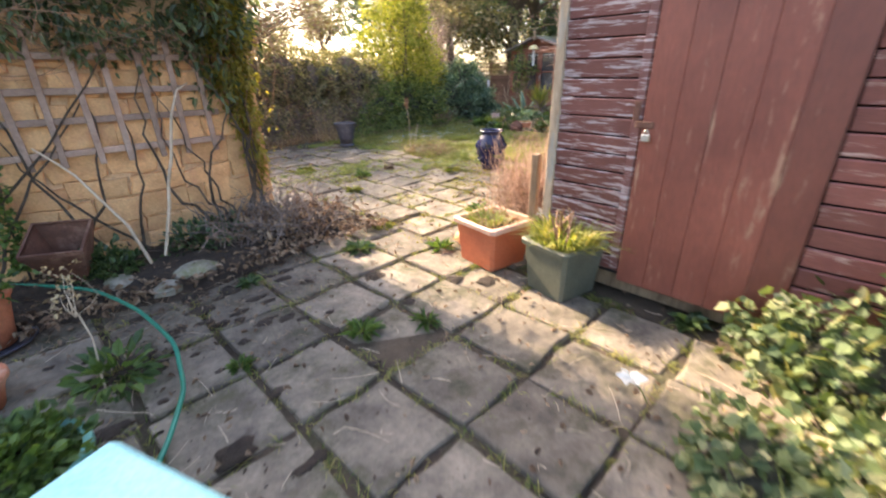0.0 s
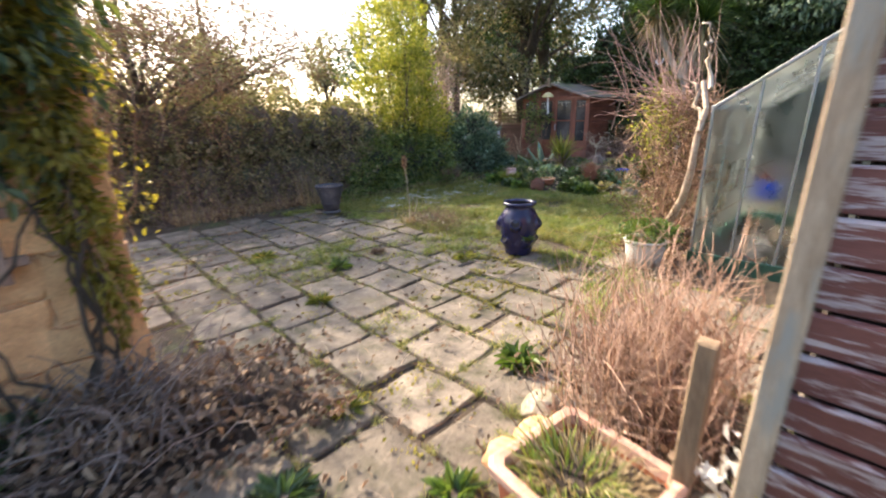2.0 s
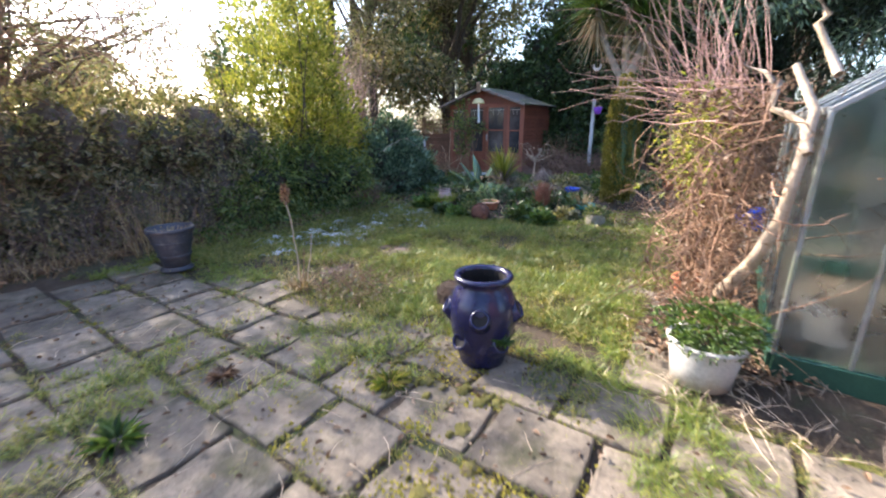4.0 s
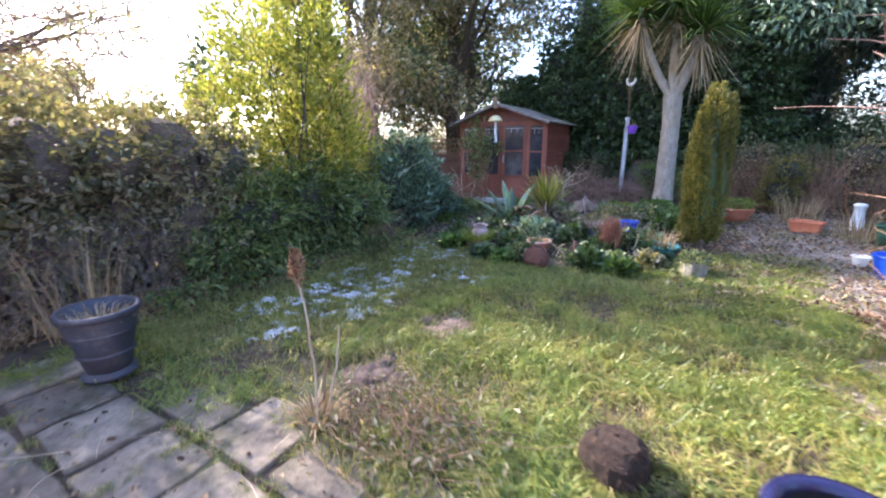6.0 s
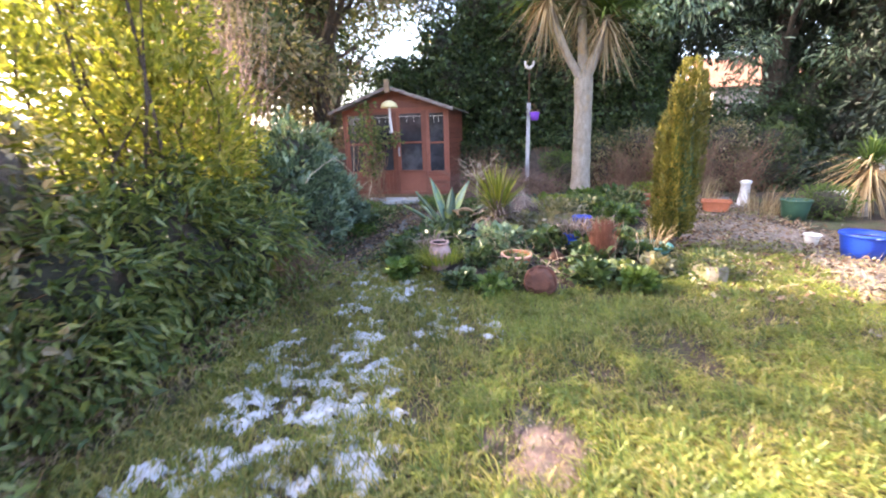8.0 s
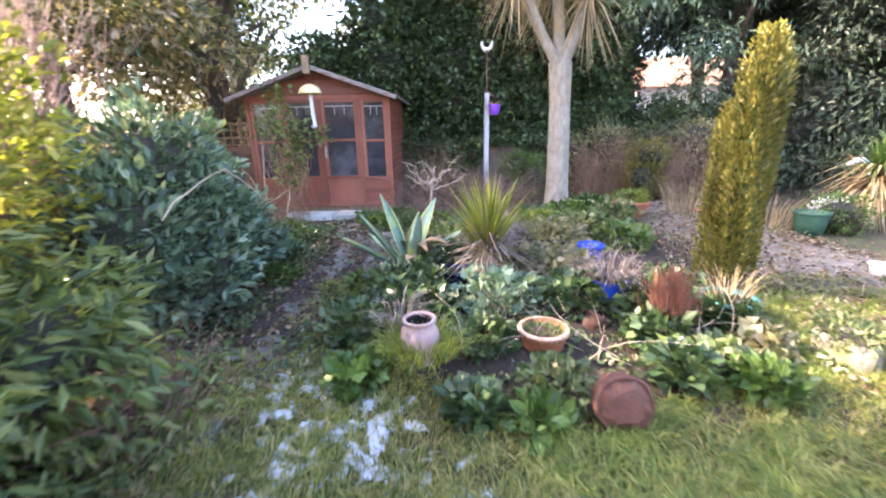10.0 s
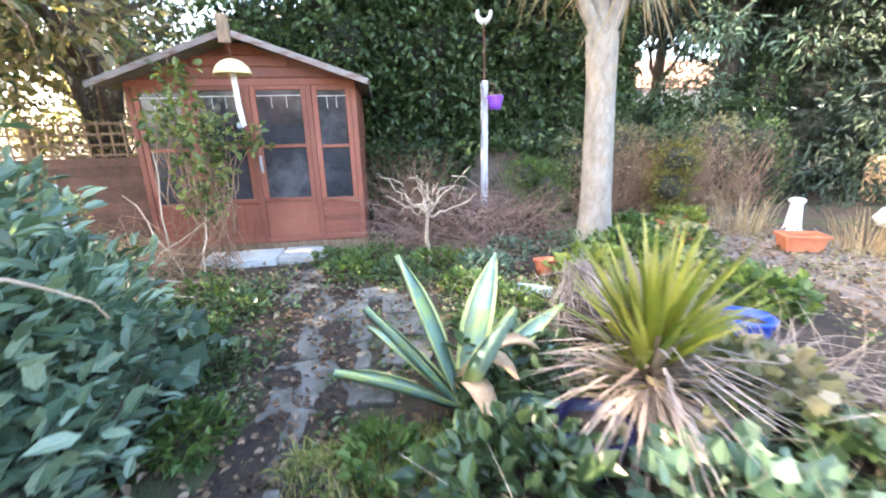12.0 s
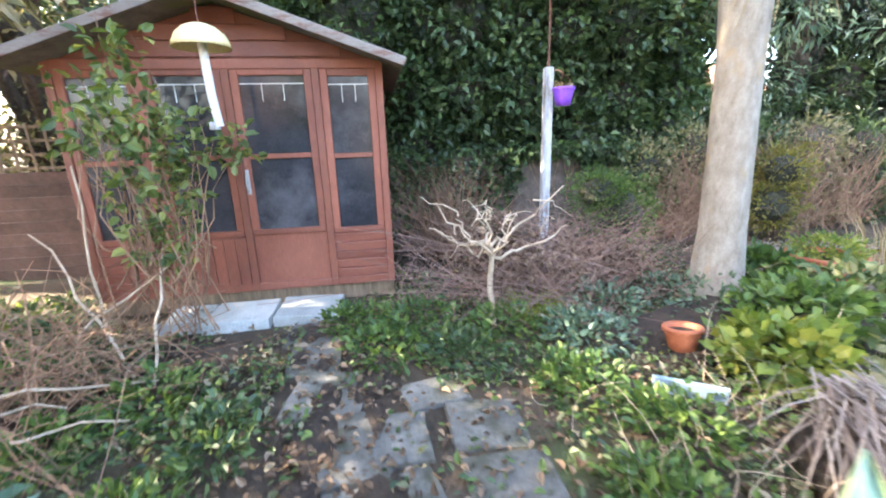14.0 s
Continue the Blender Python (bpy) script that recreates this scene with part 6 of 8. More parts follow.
for i, (x, y, m, s, n) in enumerate(bed):
    bush("bed_plant", "leafy plant crowding the island bed", "plant", (x, y, 0.03), [(0, 0, s * 0.75, s * 1.35, s * 1.3, s * 0.8), (s * 0.6, -s * 0.5, s * 0.6, s, s, s * 0.6)], int(n * 0.95), 0.082, 0.055, m, 7, core=False, seed=220 + i, r0=0.004, group="plants in the island bed", lobed=i % 3 != 1)
solo("bed_dead_stems",
     [tube(curve((x, y, 0.05), (x + rr.normal(0, 0.2), y + rr.normal(0, 0.2), rr.uniform(0.12, 0.42)), rr.normal(0, 0.06, 3), 5), (0.003, 0.001), 4) for x, y in zip(rr.uniform(8.8, 12.0, 310), rr.uniform(4.7, 7.0, 310))], M["twig_pale"], "pale dead stems standing among the bed plants", "stems", kind="stuff")


def sword(base, az, el, length, width, droop, seed=0):
    """A thick tapering leaf with a channelled section."""
    n = 9
    t = np.linspace(0, 1, n)
    ang = radians(el) - droop * t ** 2
    step = length / (n - 1)
    r = np.concatenate([[0], np.cumsum(np.cos(ang[:-1]) * step)])
    z = np.concatenate([[0], np.cumsum(np.sin(ang[:-1]) * step)])
    w = width * np.array([0.55, 0.62, 0.75, 0.9, 1.0, 0.95, 0.78, 0.45, 0.04])
    a = radians(az)
    c = np.stack([base[0] + r * math.cos(a), base[1] + r * math.sin(a), base[2] + z], 1)
    s = np.array([-math.sin(a), math.cos(a), 0.0])
    u = np.stack([-np.sin(ang) * math.cos(a), -np.sin(ang) * math.sin(a), np.cos(ang)], 1)
    rows = [c + s * (w / 2)[:, None] + u * (w * 0.22)[:, None], c + u * 0.012, c - s * (w / 2)[:, None] + u * (w * 0.22)[:, None], c - u * 0.022]
    v = np.concatenate(rows)
    f = []
    for q in range(4):
        i = np.arange(n - 1) + q * n
        j = np.arange(n - 1) + ((q + 1) % 4) * n
        f.append(np.stack([i, i + 1, j + 1, j], 1))
    return v, np.concatenate(f)


ag = thing("agave", "large blue-green agave with broad variegated leaves", "agave", (10.42, 7.06, 0.05))
for az, el, ln, w, dr in ((200, 58, 0.78, 0.11, -0.1), (120, 38, 0.75, 0.10, 0.1), (60, 68, 0.80, 0.12, 0.0), (-40, 62, 0.78, 0.13, 0.1), (-75, 38, 0.72, 0.11, 0.1), (100, 55, 0.72, 0.10, 0.0), (240, 20, 0.55, 0.10, 0.5), (290, 22, 0.60, 0.10, 0.4), (60, 40, 0.6, 0.1, 0.3), (175, 15, 0.5, 0.09, 0.6)):
    lf = part("leaf", [sword((0, 0, 0), az, el, ln * 1.06, w * 1.3, dr)], M["agave_leaf"], ag, smooth=True)
    v_, f_ = sword((0, 0, 0), az, el, ln * 1.06, w * 1.3, dr)
    for e0, e1 in ((0, 9), (18, 9)):
        a_, b_, u_ = v_[e0:e0 + 9], v_[e1:e1 + 9], v_[9:18] - v_[27:36]
        inner = a_ + (b_ - a_) * 0.24
        rim = np.concatenate([a_ + (a_ - b_) * 0.05 + u_ * 0.05, inner + u_ * 0.12, a_ + (a_ - b_) * 0.05 - u_ * 0.05])
        k_ = np.arange(8)
        part("margin", [(rim, np.concatenate([np.stack([k_, k_ + 1, k_ + 10, k_ + 9], 1), np.stack([k_, k_ + 18, k_ + 19, k_ + 1], 1)]))], M["agave_edge"], lf, "yellow leaf margin")
for az, el, ln in ((215, 55, 0.42), (265, 50, 0.45), (190, 30, 0.4), (330, 15, 0.5)):
    part("dry_leaf", [sword((0, 0, 0.12), az, el + 10, ln * 1.15, 0.12, 2.3)], M["agave_dry"], ag, "withered tan leaf folded over", smooth=True)


def fan_head(ob, n, length, width, mat, seed, up=0.2, droop=0.5, name="fronds", at=(0, 0, 0), low=-0.3):
    rr = np.random.RandomState(seed)
    a = rr.uniform(0, 6.28, n)
    e = rr.uniform(low, 1.4, n)
    d = np.stack([np.cos(a) * np.cos(e), np.sin(a) * np.cos(e), np.sin(e) + up], 1)
    return part("leaf_head" if name == "fronds" else "dead_skirt" if name == "dry_fronds" else name, [blade_geo(np.tile(np.array(at, float), (n, 1)) + d * 0.03, d, length, width, rr, droop)], M[mat], ob)


yu = thing("golden_yucca", "yellow-green fan palm with drooping dry fronds", "palm", (10.03, 6.32, 0.08))
part("stem", [tube(curve((0, 0, 0), (0, 0, 0.35), (0.02, 0, 0), 5), (0.07, 0.05), 8)], M["bark"], yu)
fan_head(yu, 120, 0.56, 0.030, "leaf_yellow", 251, 0.7, 0.12, at=(0, 0, 0.32), low=0.3)
fan_head(yu, 50, 0.5, 0.028, "leaf_bright", 254, 0.5, 0.2, at=(0.02, 0.03, 0.32), low=0.2)
fan_head(yu, 40, 0.5, 0.024, "straw_grey", 253, 0.1, 0.3, "dry_fronds", at=(0, 0, 0.32), low=-0.1)
fan_head(yu, 240, 0.42, 0.018, "straw_grey", 252, -0.4, 0.7, "dry_fronds", at=(0, 0, 0.3), low=-0.7)
dfh = thing("dead_frond_heap", "heap of grey-brown dead palm fronds", "dead plants", (11.12, 5.9, 0.0))
rr = np.random.RandomState(253)
d = np.stack([-0.6 + rr.normal(0, 0.4, 300), -0.15 + rr.normal(0, 0.4, 300), -0.45 + rr.normal(0, 0.25, 300)], 1)
part("frond_mass", [blade_geo(np.array([0.15, 0.15, 0.42]) + rr.normal(0, 0.05, (300, 3)), d, 0.40, 0.010, rr, 0.35)], M["straw_grey"], dfh)
part("mound", core_geo([(0, 0.05, 0.16, 0.4, 0.35, 0.22)], 0.8), M["soil"], dfh)
solo("edging_plank", [beam((11.25, 6.05, 0.06), (11.65, 5.55, 0.07), 0.03, 0.11)], M["blue_grey"], "blue-grey painted edging plank lying in the bed", "plank")
solo("edging_plank", [beam((12.0, 6.3, 0.05), (11.8, 6.0, 0.05), 0.03, 0.09)], M["blue_grey"], "short blue-grey edging plank beside the bed", "plank")
round_pot("terracotta_pot", "orange terracotta pot standing in ground cover", (12.33, 5.85, 0.02), 0.08, 0.11, 0.16, "terracotta", tilt=(0, 8))
round_pot("terracotta_bowl", "wide terracotta bowl planted with trailing green", (13.2, 3.75, 0.02), 0.22, 0.29, 0.26, "terracotta", 0.05)
bush("bowl_plant", "trailing pale green plant in the wide bowl", "plant", (13.2, 3.75, 0.24), [(0, 0, 0.08, 0.28, 0.28, 0.12)], 900, 0.045, 0.025, "leaf_bright", 8, core=False, seed=255, r0=0.004)

rr = np.random.RandomState(257)
n = 36000
x, y = rr.uniform(8.6, 14.6, n), rr.uniform(4.3, 10.2, n)
patchy = np.sin(x * 3.7 + 1.5 * np.sin(y * 2.9)) * np.cos(y * 3.3 - x * 0.8) + rr.normal(0, 0.35, n)
keep = (patchy > -0.15) & ~((np.abs(y - 7.95) < 0.17) & (x < 12.2)) & ~((np.abs(y - 8.18) < 0.16) & (x >= 12.2) & (x < 13.3)) & ~((x > 13.2) & (y > 7.9)) & ~((x > 10.85) & (x < 12.15) & (y > 6.95) & (y < 7.95) & (rr.uniform(0, 1, n) < 0.8))
x, y = x[keep], y[keep]
p = np.stack([x, y, rr.uniform(0.0, 0.10, len(x)) * (0.4 + 0.6 * clump(x, y)) + 0.01], 1)
for k, m in enumerate(("leaf_mid", "leaf_dark", "leaf_hedge")):
    q = p[k::3]
    solo("ground_cover", [leaf_geo(q, rr.normal(0, 1, q.shape) * [1, 1, 0.5] + [0, 0, 0.35], 0.045, 0.028, rr)], M[m], "low weedy ground cover between the beds", "ground cover", kind="stuff")

n = 5200
x, y = rr.uniform(8.2, 14.6, n), rr.uniform(2.0, 4.5, n)
keep = np.sin(x * 2.9 + 1.7 * np.sin(y * 3.7)) * np.cos(y * 4.1 - x * 1.1) + rr.normal(0, 0.3, n) > 0.25
q = np.stack([x[keep], y[keep], 0.03 + rr.uniform(0, 0.05, keep.sum())], 1)
solo("path_weeds", [leaf_geo(q, rr.normal(0, 1, q.shape) * [1, 1, 0.5] + [0, 0, 0.35], 0.045, 0.026, rr)], M["leaf_hedge"], "grey-green weeds creeping over the gravel", "weeds", kind="stuff")
solo("path_litter", [litter(3200, (8.2, 14.6), (2.0, 4.4), 0.05, 258, 0.045)], M["leaf_dead"], "dead brown leaves strewn over the gravel", "leaf litter", kind="stuff")
solo("path_straw", [tube(curve((a, b, 0.05), (a + rr.normal(0, 0.16), b + rr.normal(0, 0.12), rr.uniform(0.05, 0.16)), rr.normal(0, 0.02, 3), 4), (0.003, 0.001), 3) for a, b in zip(rr.uniform(8.4, 14.4, 420), rr.uniform(2.1, 4.4, 420))], M["twig_pale"], "dry stems fallen across the gravel", "stems", kind="stuff")

# ---- cordyline palm ----
cp = thing("cordyline_palm", "tall cordyline palm with pale trunk and shaggy head", "palm", (13.08, 4.97, 0.0))
rr = np.random.RandomState(261)
tp = np.array([(0, 0, 0), (0.0, 0, 0.15), (0.01, 0.0, 0.6), (0.03, 0.01, 1.3), (0.05, 0.02, 1.9), (0.06, 0.04, 2.35)])
part("trunk", [tube(tp, [0.26, 0.205, 0.17, 0.16, 0.155, 0.17], 20)], M["palm_bark"], cp, smooth=True)
heads = [((0.05, -0.30, 3.35), 0.075), ((-0.05, 0.72, 3.75), 0.06), ((0.15, 0.12, 3.85), 0.07)]
for (x, y, z), r in heads:
    part("limb", [tube(curve((0.06, 0.04, 2.28), (x, y, z), (0, 0.1 * y, -0.05), 9), (r * 1.3, r), 12)], M["palm_bark"], cp, smooth=True)
for i, ((x, y, z), r) in enumerate(heads):
    fan_head(cp, 420, 0.85, 0.036, "leaf_mid", 262 + i, 0.25, 0.55, "leaf_head", (x, y, z + 0.05), -0.5)
    fan_head(cp, 130, 0.75, 0.024, "straw", 272 + i, -0.9, 0.9, "dead_skirt", (x, y, z - 0.08), -1.3)

# ---- golden conifer ----
gc = thing("golden_conifer", "narrow upright golden yew with ribbed foliage", "conifer", (9.92, 4.27, 0.0))
rr = np.random.RandomState(281)
for (x, y, h, r) in ((0, 0, 2.12, 0.165), (0.10, -0.13, 2.0, 0.13), (-0.08, 0.09, 1.85, 0.12), (0.08, 0.12, 1.6, 0.12)):
    n = 3600
    z = rr.uniform(0.08, 1, n) ** 0.9
    prof = np.clip(np.minimum(z * 4 + 0.4, (1.04 - z) * 5), 0.05, 1) ** 0.6
    a = rr.uniform(0, 6.28, n)
    rad = r * prof * (0.8 + 0.25 * np.sin(a * 5 + z * 9)) * rr.uniform(0.85, 1.08, n)
    p = np.stack([x + rad * np.cos(a), y + rad * np.sin(a), z * h], 1)
    d = np.stack([np.cos(a) * 0.55, np.sin(a) * 0.55, np.full(n, 1.0)], 1) + rr.normal(0, 0.3, (n, 3))
    part("column", [leaf_geo(p, d, 0.045, 0.022, rr)], M["leaf_conifer"], gc)
part("inner_growth", core_geo([(0, 0, 1.0, 0.16, 0.16, 1.0), (0.10, -0.12, 0.9, 0.13, 0.13, 0.95)], 0.8), M["leaf_dark"], gc)
part("trunk", [tube(curve((0, 0, 0), (0, 0, 1.6), (0, 0, 0), 5), (0.05, 0.02), 8)], M["bark"], gc)

# ---- post with the hanging pot ----
hp_ = thing("garden_post", "pale weathered post with a bird finial and hook", "post", (14.36, 5.98, 0.0))
part("post", [beam((0, 0, 0), (0.02, 0.0, 2.05), 0.085, 0.085, (1, 0, 0), 0.008)], M["pale_post"], hp_)
part("rod", [tube([(0.02, 0, 2.05), (0.02, 0, 2.5), (0.02, 0.01, 2.8)], 0.012, 6)], M["rust"], hp_)
fin = [tube(curve((0.02, 0.01, 2.75), (0.02, 0.09, 2.89), (0, 0.03, -0.02), 6), (0.04, 0.02), 8), tube(curve((0.02, 0.01, 2.75), (0.02, -0.08, 2.89), (0, -0.03, -0.02), 6), (0.04, 0.02), 8)]
part("finial", fin, M["white_paint"], hp_, "white heart-shaped bird finial", smooth=True)
part("bracket", [tube(curve((0.0, -0.03, 2.0), (-0.04, -0.13, 1.98), (0, 0, 0.03), 5), 0.008, 6)], M["rust"], hp_)
pp = round_pot("hanging_pot", "bright purple plastic pot hanging from the post", (14.30, 5.85, 1.68), 0.075, 0.105, 0.17, "purple_plastic", 0.025, wall=0.006)
for a in (0, 120, 240):
    x, y = 0.1 * math.cos(radians(a)), 0.1 * math.sin(radians(a))
    part("hanger", [tube([(x, y, 0.17), (x * 0.3, y * 0.3, 0.28), (0.02, 0.01, 0.30)], 0.002, 4)], M["rust"], pp)
grassy("hanging_plant", "withered plant in the purple hanging pot", (14.30, 5.85, 1.82), 70, 0.07, 0.12, 0.008, "straw", 285, 0.6, 0.5)

# ---- small bare tree, bracken and shrubs before the back wall ----
bt = thing("contorted_shrub", "small bare contorted shrub with pale twisted stems", "shrub", (12.98, 6.93, 0.0))
rr = np.random.RandomState(291)
part("trunk", [tube(curve((0, 0, 0), (0.02, 0.02, 0.62), (0.015, 0.01, 0), 7, 0.008, rr), (0.026, 0.018), 8)], M["twig_pale"], bt)
for i in range(11):
    a = rr.uniform(0, 6.28)
    b = np.array([0.02 + math.cos(a) * rr.uniform(0.2, 0.5), math.sin(a) * rr.uniform(0.25, 0.6), rr.uniform(0.7, 1.08)])
    part("branch", [tube(curve((0.02, 0.02, rr.uniform(0.5, 0.64)), b, (0, 0, -0.05), 9, 0.022, rr), (0.013, 0.004), 5), tube(curve(b * [0.6, 0.6, 0.9], b + rr.normal(0, 0.12, 3), (0, 0, 0.03), 6, 0.02, rr), (0.006, 0.002), 4)], M["twig_pale"], bt)
bk = thing("bracken_heap", "russet heap of dead bracken and stems", "dead plants", (13.6, 6.3, 0.0))
part("stem_mass", [tube(curve((rr.normal(0, 0.4), rr.normal(0, 0.6), 0), (rr.normal(0, 0.5), rr.normal(0, 0.75), rr.uniform(0.15, 0.8)), rr.normal(0, 0.12, 3), 5), (0.004, 0.0015), 3) for _ in range(700)], M["twig_bracken"], bk)
p, d = in_blobs(3500, [(0, 0, 0.25, 0.5, 0.8, 0.3), (0.1, 0.4, 0.4, 0.35, 0.4, 0.35), (0, -0.7, 0.2, 0.4, 0.4, 0.22)], rr, 0.3)
part("dead_leaves", [leaf_geo(p, rr.normal(0, 1, p.shape), 0.06, 0.025, rr)], M["leaf_dead"], bk)
grassy("sedge_clump", "yellow-green sedge clump under the bare shrub", (13.05, 6.62, 0.0), 260, 0.12, 0.3, 0.008, "leaf_bright", 293)
bush("fern_shrub", "rounded fine-leaved green shrub before the wall", "shrub", (14.3, 5.15, 0.0), [(0, 0, 0.55, 0.38, 0.42, 0.42), (0, 0.25, 0.8, 0.28, 0.3, 0.25)], 3600, 0.05, 0.018, "leaf_mid", 12, seed=295)
for i, (x, y, h) in enumerate(((14.9, 3.9, 1.2), (14.9, 3.2, 1.35), (14.8, 2.4, 1.3), (14.7, 7.0, 1.1), (15.0, 1.4, 1.2))):
    rr = np.random.RandomState(297 + i)
    t = thing("bare_shrub", "bare grey-brown winter shrub against the wall", "shrub", (x, y, 0.0), group="bare shrubs by the back wall")
    part("twig_mass", twig_geo(240, [np.array([rr.normal(0, 0.12), rr.normal(0, 0.2), rr.uniform(0, 0.3)]) for _ in range(240)], [np.array([rr.normal(0, 0.22), rr.normal(0, 0.42), h * rr.uniform(0.4, 1.1)]) for _ in range(240)], 0.005, 0.0015, rr, 0.08, 5, 3), M["twig"], t)

# ---- back wall, tall hedge and trees ----
solo("wall_back", [block(15.45, 6.2, 0.58, 0.3, 8.6, 1.18, 0.03)], M["brown_wall"], "low brown garden wall behind the beds", "wall", kind="structure")


rr = np.random.RandomState(305)
wi = thing("wall_ivy", "ivy tumbling over the top of the low wall", "ivy", (15.2, 6.2, 0.0))
y = rr.uniform(-4.2, 4.2, 6500)
drop = 0.35 + 0.3 * np.sin(y * 1.9) + 0.2 * np.sin(y * 4.3 + 1)
p = np.stack([rr.normal(0.02, 0.06, 6500), y, 1.28 - np.abs(rr.normal(0, 1, 6500)) * np.clip(drop, 0.06, 0.8)], 1)
p = p[p[:, 2] > 0.1]
part("foliage", [leaf_geo(p, rr.normal(0, 0.6, p.shape) + [-0.6, 0, -0.4], 0.08, 0.065, rr, spread=0.7)], M["leaf_dark"], wi)
part("stem_mass", [tube(curve((0.07, y0 + rr.normal(0, 0.3), 1.2), (0.06, y0, rr.uniform(0.2, 0.9)), (0, 0.05, 0), 5), (0.006, 0.002), 4) for y0 in rr.uniform(-4.1, 4.1, 60)], M["twig"], wi)
for i, (y0, h, m) in enumerate(((4.2, 1.3, "leaf_hedge"), (3.4, 1.5, "leaf_hedge"), (2.5, 1.5, "leaf_dark"), (1.6, 1.6, "leaf_hedge"), (0.7, 1.5, "leaf_dark"))):
    sb_ = bush("border_shrub", "half bare dark shrub at the back of the garden", "shrub", (15.25, y0, 0.0), [(0, 0, h * 0.35, 0.4, 0.55, h * 0.4), (0, 0.1, h * 0.7, 0.35, 0.45, h * 0.32)], 2300, 0.07, 0.035, m, 40, "twig", True, seed=306 + i, r0=0.01, group="shrubs at the back")


def tall_hedge(name, label, x, y0, y1, tops, depth, n, leaf, wid, mat, seed, z0=0.6):
    rr = np.random.RandomState(seed)
    ob = thing(name, label, "hedge", (x, (y0 + y1) / 2, 0.0))
    ym = (y0 + y1) / 2
    bl = []
    for y in np.arange(y0, y1 + 0.01, 0.75):
        top = np.interp((y - y0) / (y1 - y0), np.linspace(0, 1, len(tops)), tops) + rr.normal(0, 0.18)
        for z in np.arange(z0, top, 0.8):
            bl.append((rr.normal(0, 0.10), y - ym + rr.normal(0, 0.1), z + 0.3, depth * rr.uniform(0.85, 1.2), 0.62, 0.62))
    p, d = in_blobs(n * 2, bl, rr, 0.85)
    keep = (d[:, 0] < 0.35)
    p, d = p[keep], d[keep]
    part("foliage", [leaf_geo(p, d * 0.6 + rr.normal(0, 0.6, d.shape) - [0.3, 0, 0.35], leaf, wid, rr, spread=0.7)], M[mat], ob)
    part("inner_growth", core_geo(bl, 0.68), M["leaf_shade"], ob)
    return ob


tall_hedge("ivy_hedge", "very tall dark ivy-clad hedge behind the wall", 16.2, 3.5, 9.8, (4.4, 5.0, 4.8, 3.9, 2.2), 0.62, 42000, 0.105, 0.07, "leaf_dark", 311, 0.9)
tall_hedge("cypress_hedge", "tall dark cypress trees beyond the gravel path", 16.6, -6.0, -0.9, (6.5, 6.0), 0.9, 34000, 0.14, 0.05, "leaf_black", 312, 0.2)
tall_hedge("cypress_hedge", "tall dark evergreen screen behind the garden wall", 17.8, 2.9, 4.6, (5.6, 6.0), 0.7, 10000, 0.14, 0.05, "leaf_dark", 314, 0.3)
tall_hedge("laurel_hedge", "dark green evergreen hedge closing the garden side", 17.0, -0.9, 4.2, (1.9, 1.15, 1.25, 1.7), 0.5, 13000, 0.11, 0.05, "leaf_dark", 313, 0.2)


for y0, h in ((2.35, 3.1), (-0.4, 3.3)):
    bush("dark_evergreen", "dark upright evergreen behind the low wall", "shrub", (17.3, y0, 0.0), [(0, 0, h * 0.3, 0.45, 0.42, h * 0.36), (0, 0.05, h * 0.7, 0.38, 0.36, h * 0.34), (0.1, -0.1, h * 0.95, 0.3, 0.3, 0.5)], 4200, 0.13, 0.05, "leaf_black", 14, seed=int(h * 100), group="evergreens behind the wall")


def tree(name, label, loc, h, trunk_r, blobs, n, leaf, wid, mat, seed, limbs=14, bark="bark", droop=0.0, twigs=0):
    """Trunk, limbs that fork, and a broken crown."""
    rr = np.random.RandomState(seed)
    ob = thing(name, label, "tree", loc)
    tp_ = curve((0, 0, 0), (rr.normal(0, 0.15), rr.normal(0, 0.15), h), rr.normal(0, 0.1, 3), 9, 0.03, rr)
    part("trunk", [tube(tp_, np.linspace(trunk_r, trunk_r * 0.25, 9) * np.array([1.25] + [1] * 8), 12)], M[bark], ob, smooth=True)
    t, _ = in_blobs(limbs, blobs, rr, 0.3)
    for q in t:
        k = min(max((q[2] * 0.75) / h, 0.15), 0.9)
        s = tp_[int(k * 8)]
        part("limb", [tube(curve(s, q, (0, 0, 0.12), 7, 0.03, rr), (trunk_r * 0.35, trunk_r * 0.08), 6)], M[bark], ob)
    if twigs:
        a, d = in_blobs(twigs, blobs, rr, 0.3)
        part("twig_mass", twig_geo(twigs, list(a), a + d * 0.4 + rr.normal(0, 0.25, a.shape), 0.008, 0.002, rr, 0.12, 5, 3), M["twig"], ob)
    if n:
        p, d = in_blobs(n, blobs, rr, 0.35)
        part("crown", [leaf_geo(p, d + rr.normal(0, 0.7, d.shape) - [0, 0, droop], leaf, wid, rr, spread=0.8)], M[mat], ob)
    return ob


def crown(rr, n, c, spread, size):
    return [(c[0] + rr.normal(0, spread[0]), c[1] + rr.normal(0, spread[1]), c[2] + rr.normal(0, spread[2]), size * rr.uniform(0.6, 1.3), size * rr.uniform(0.6, 1.3), size * rr.uniform(0.45, 0.9)) for _ in range(n)]


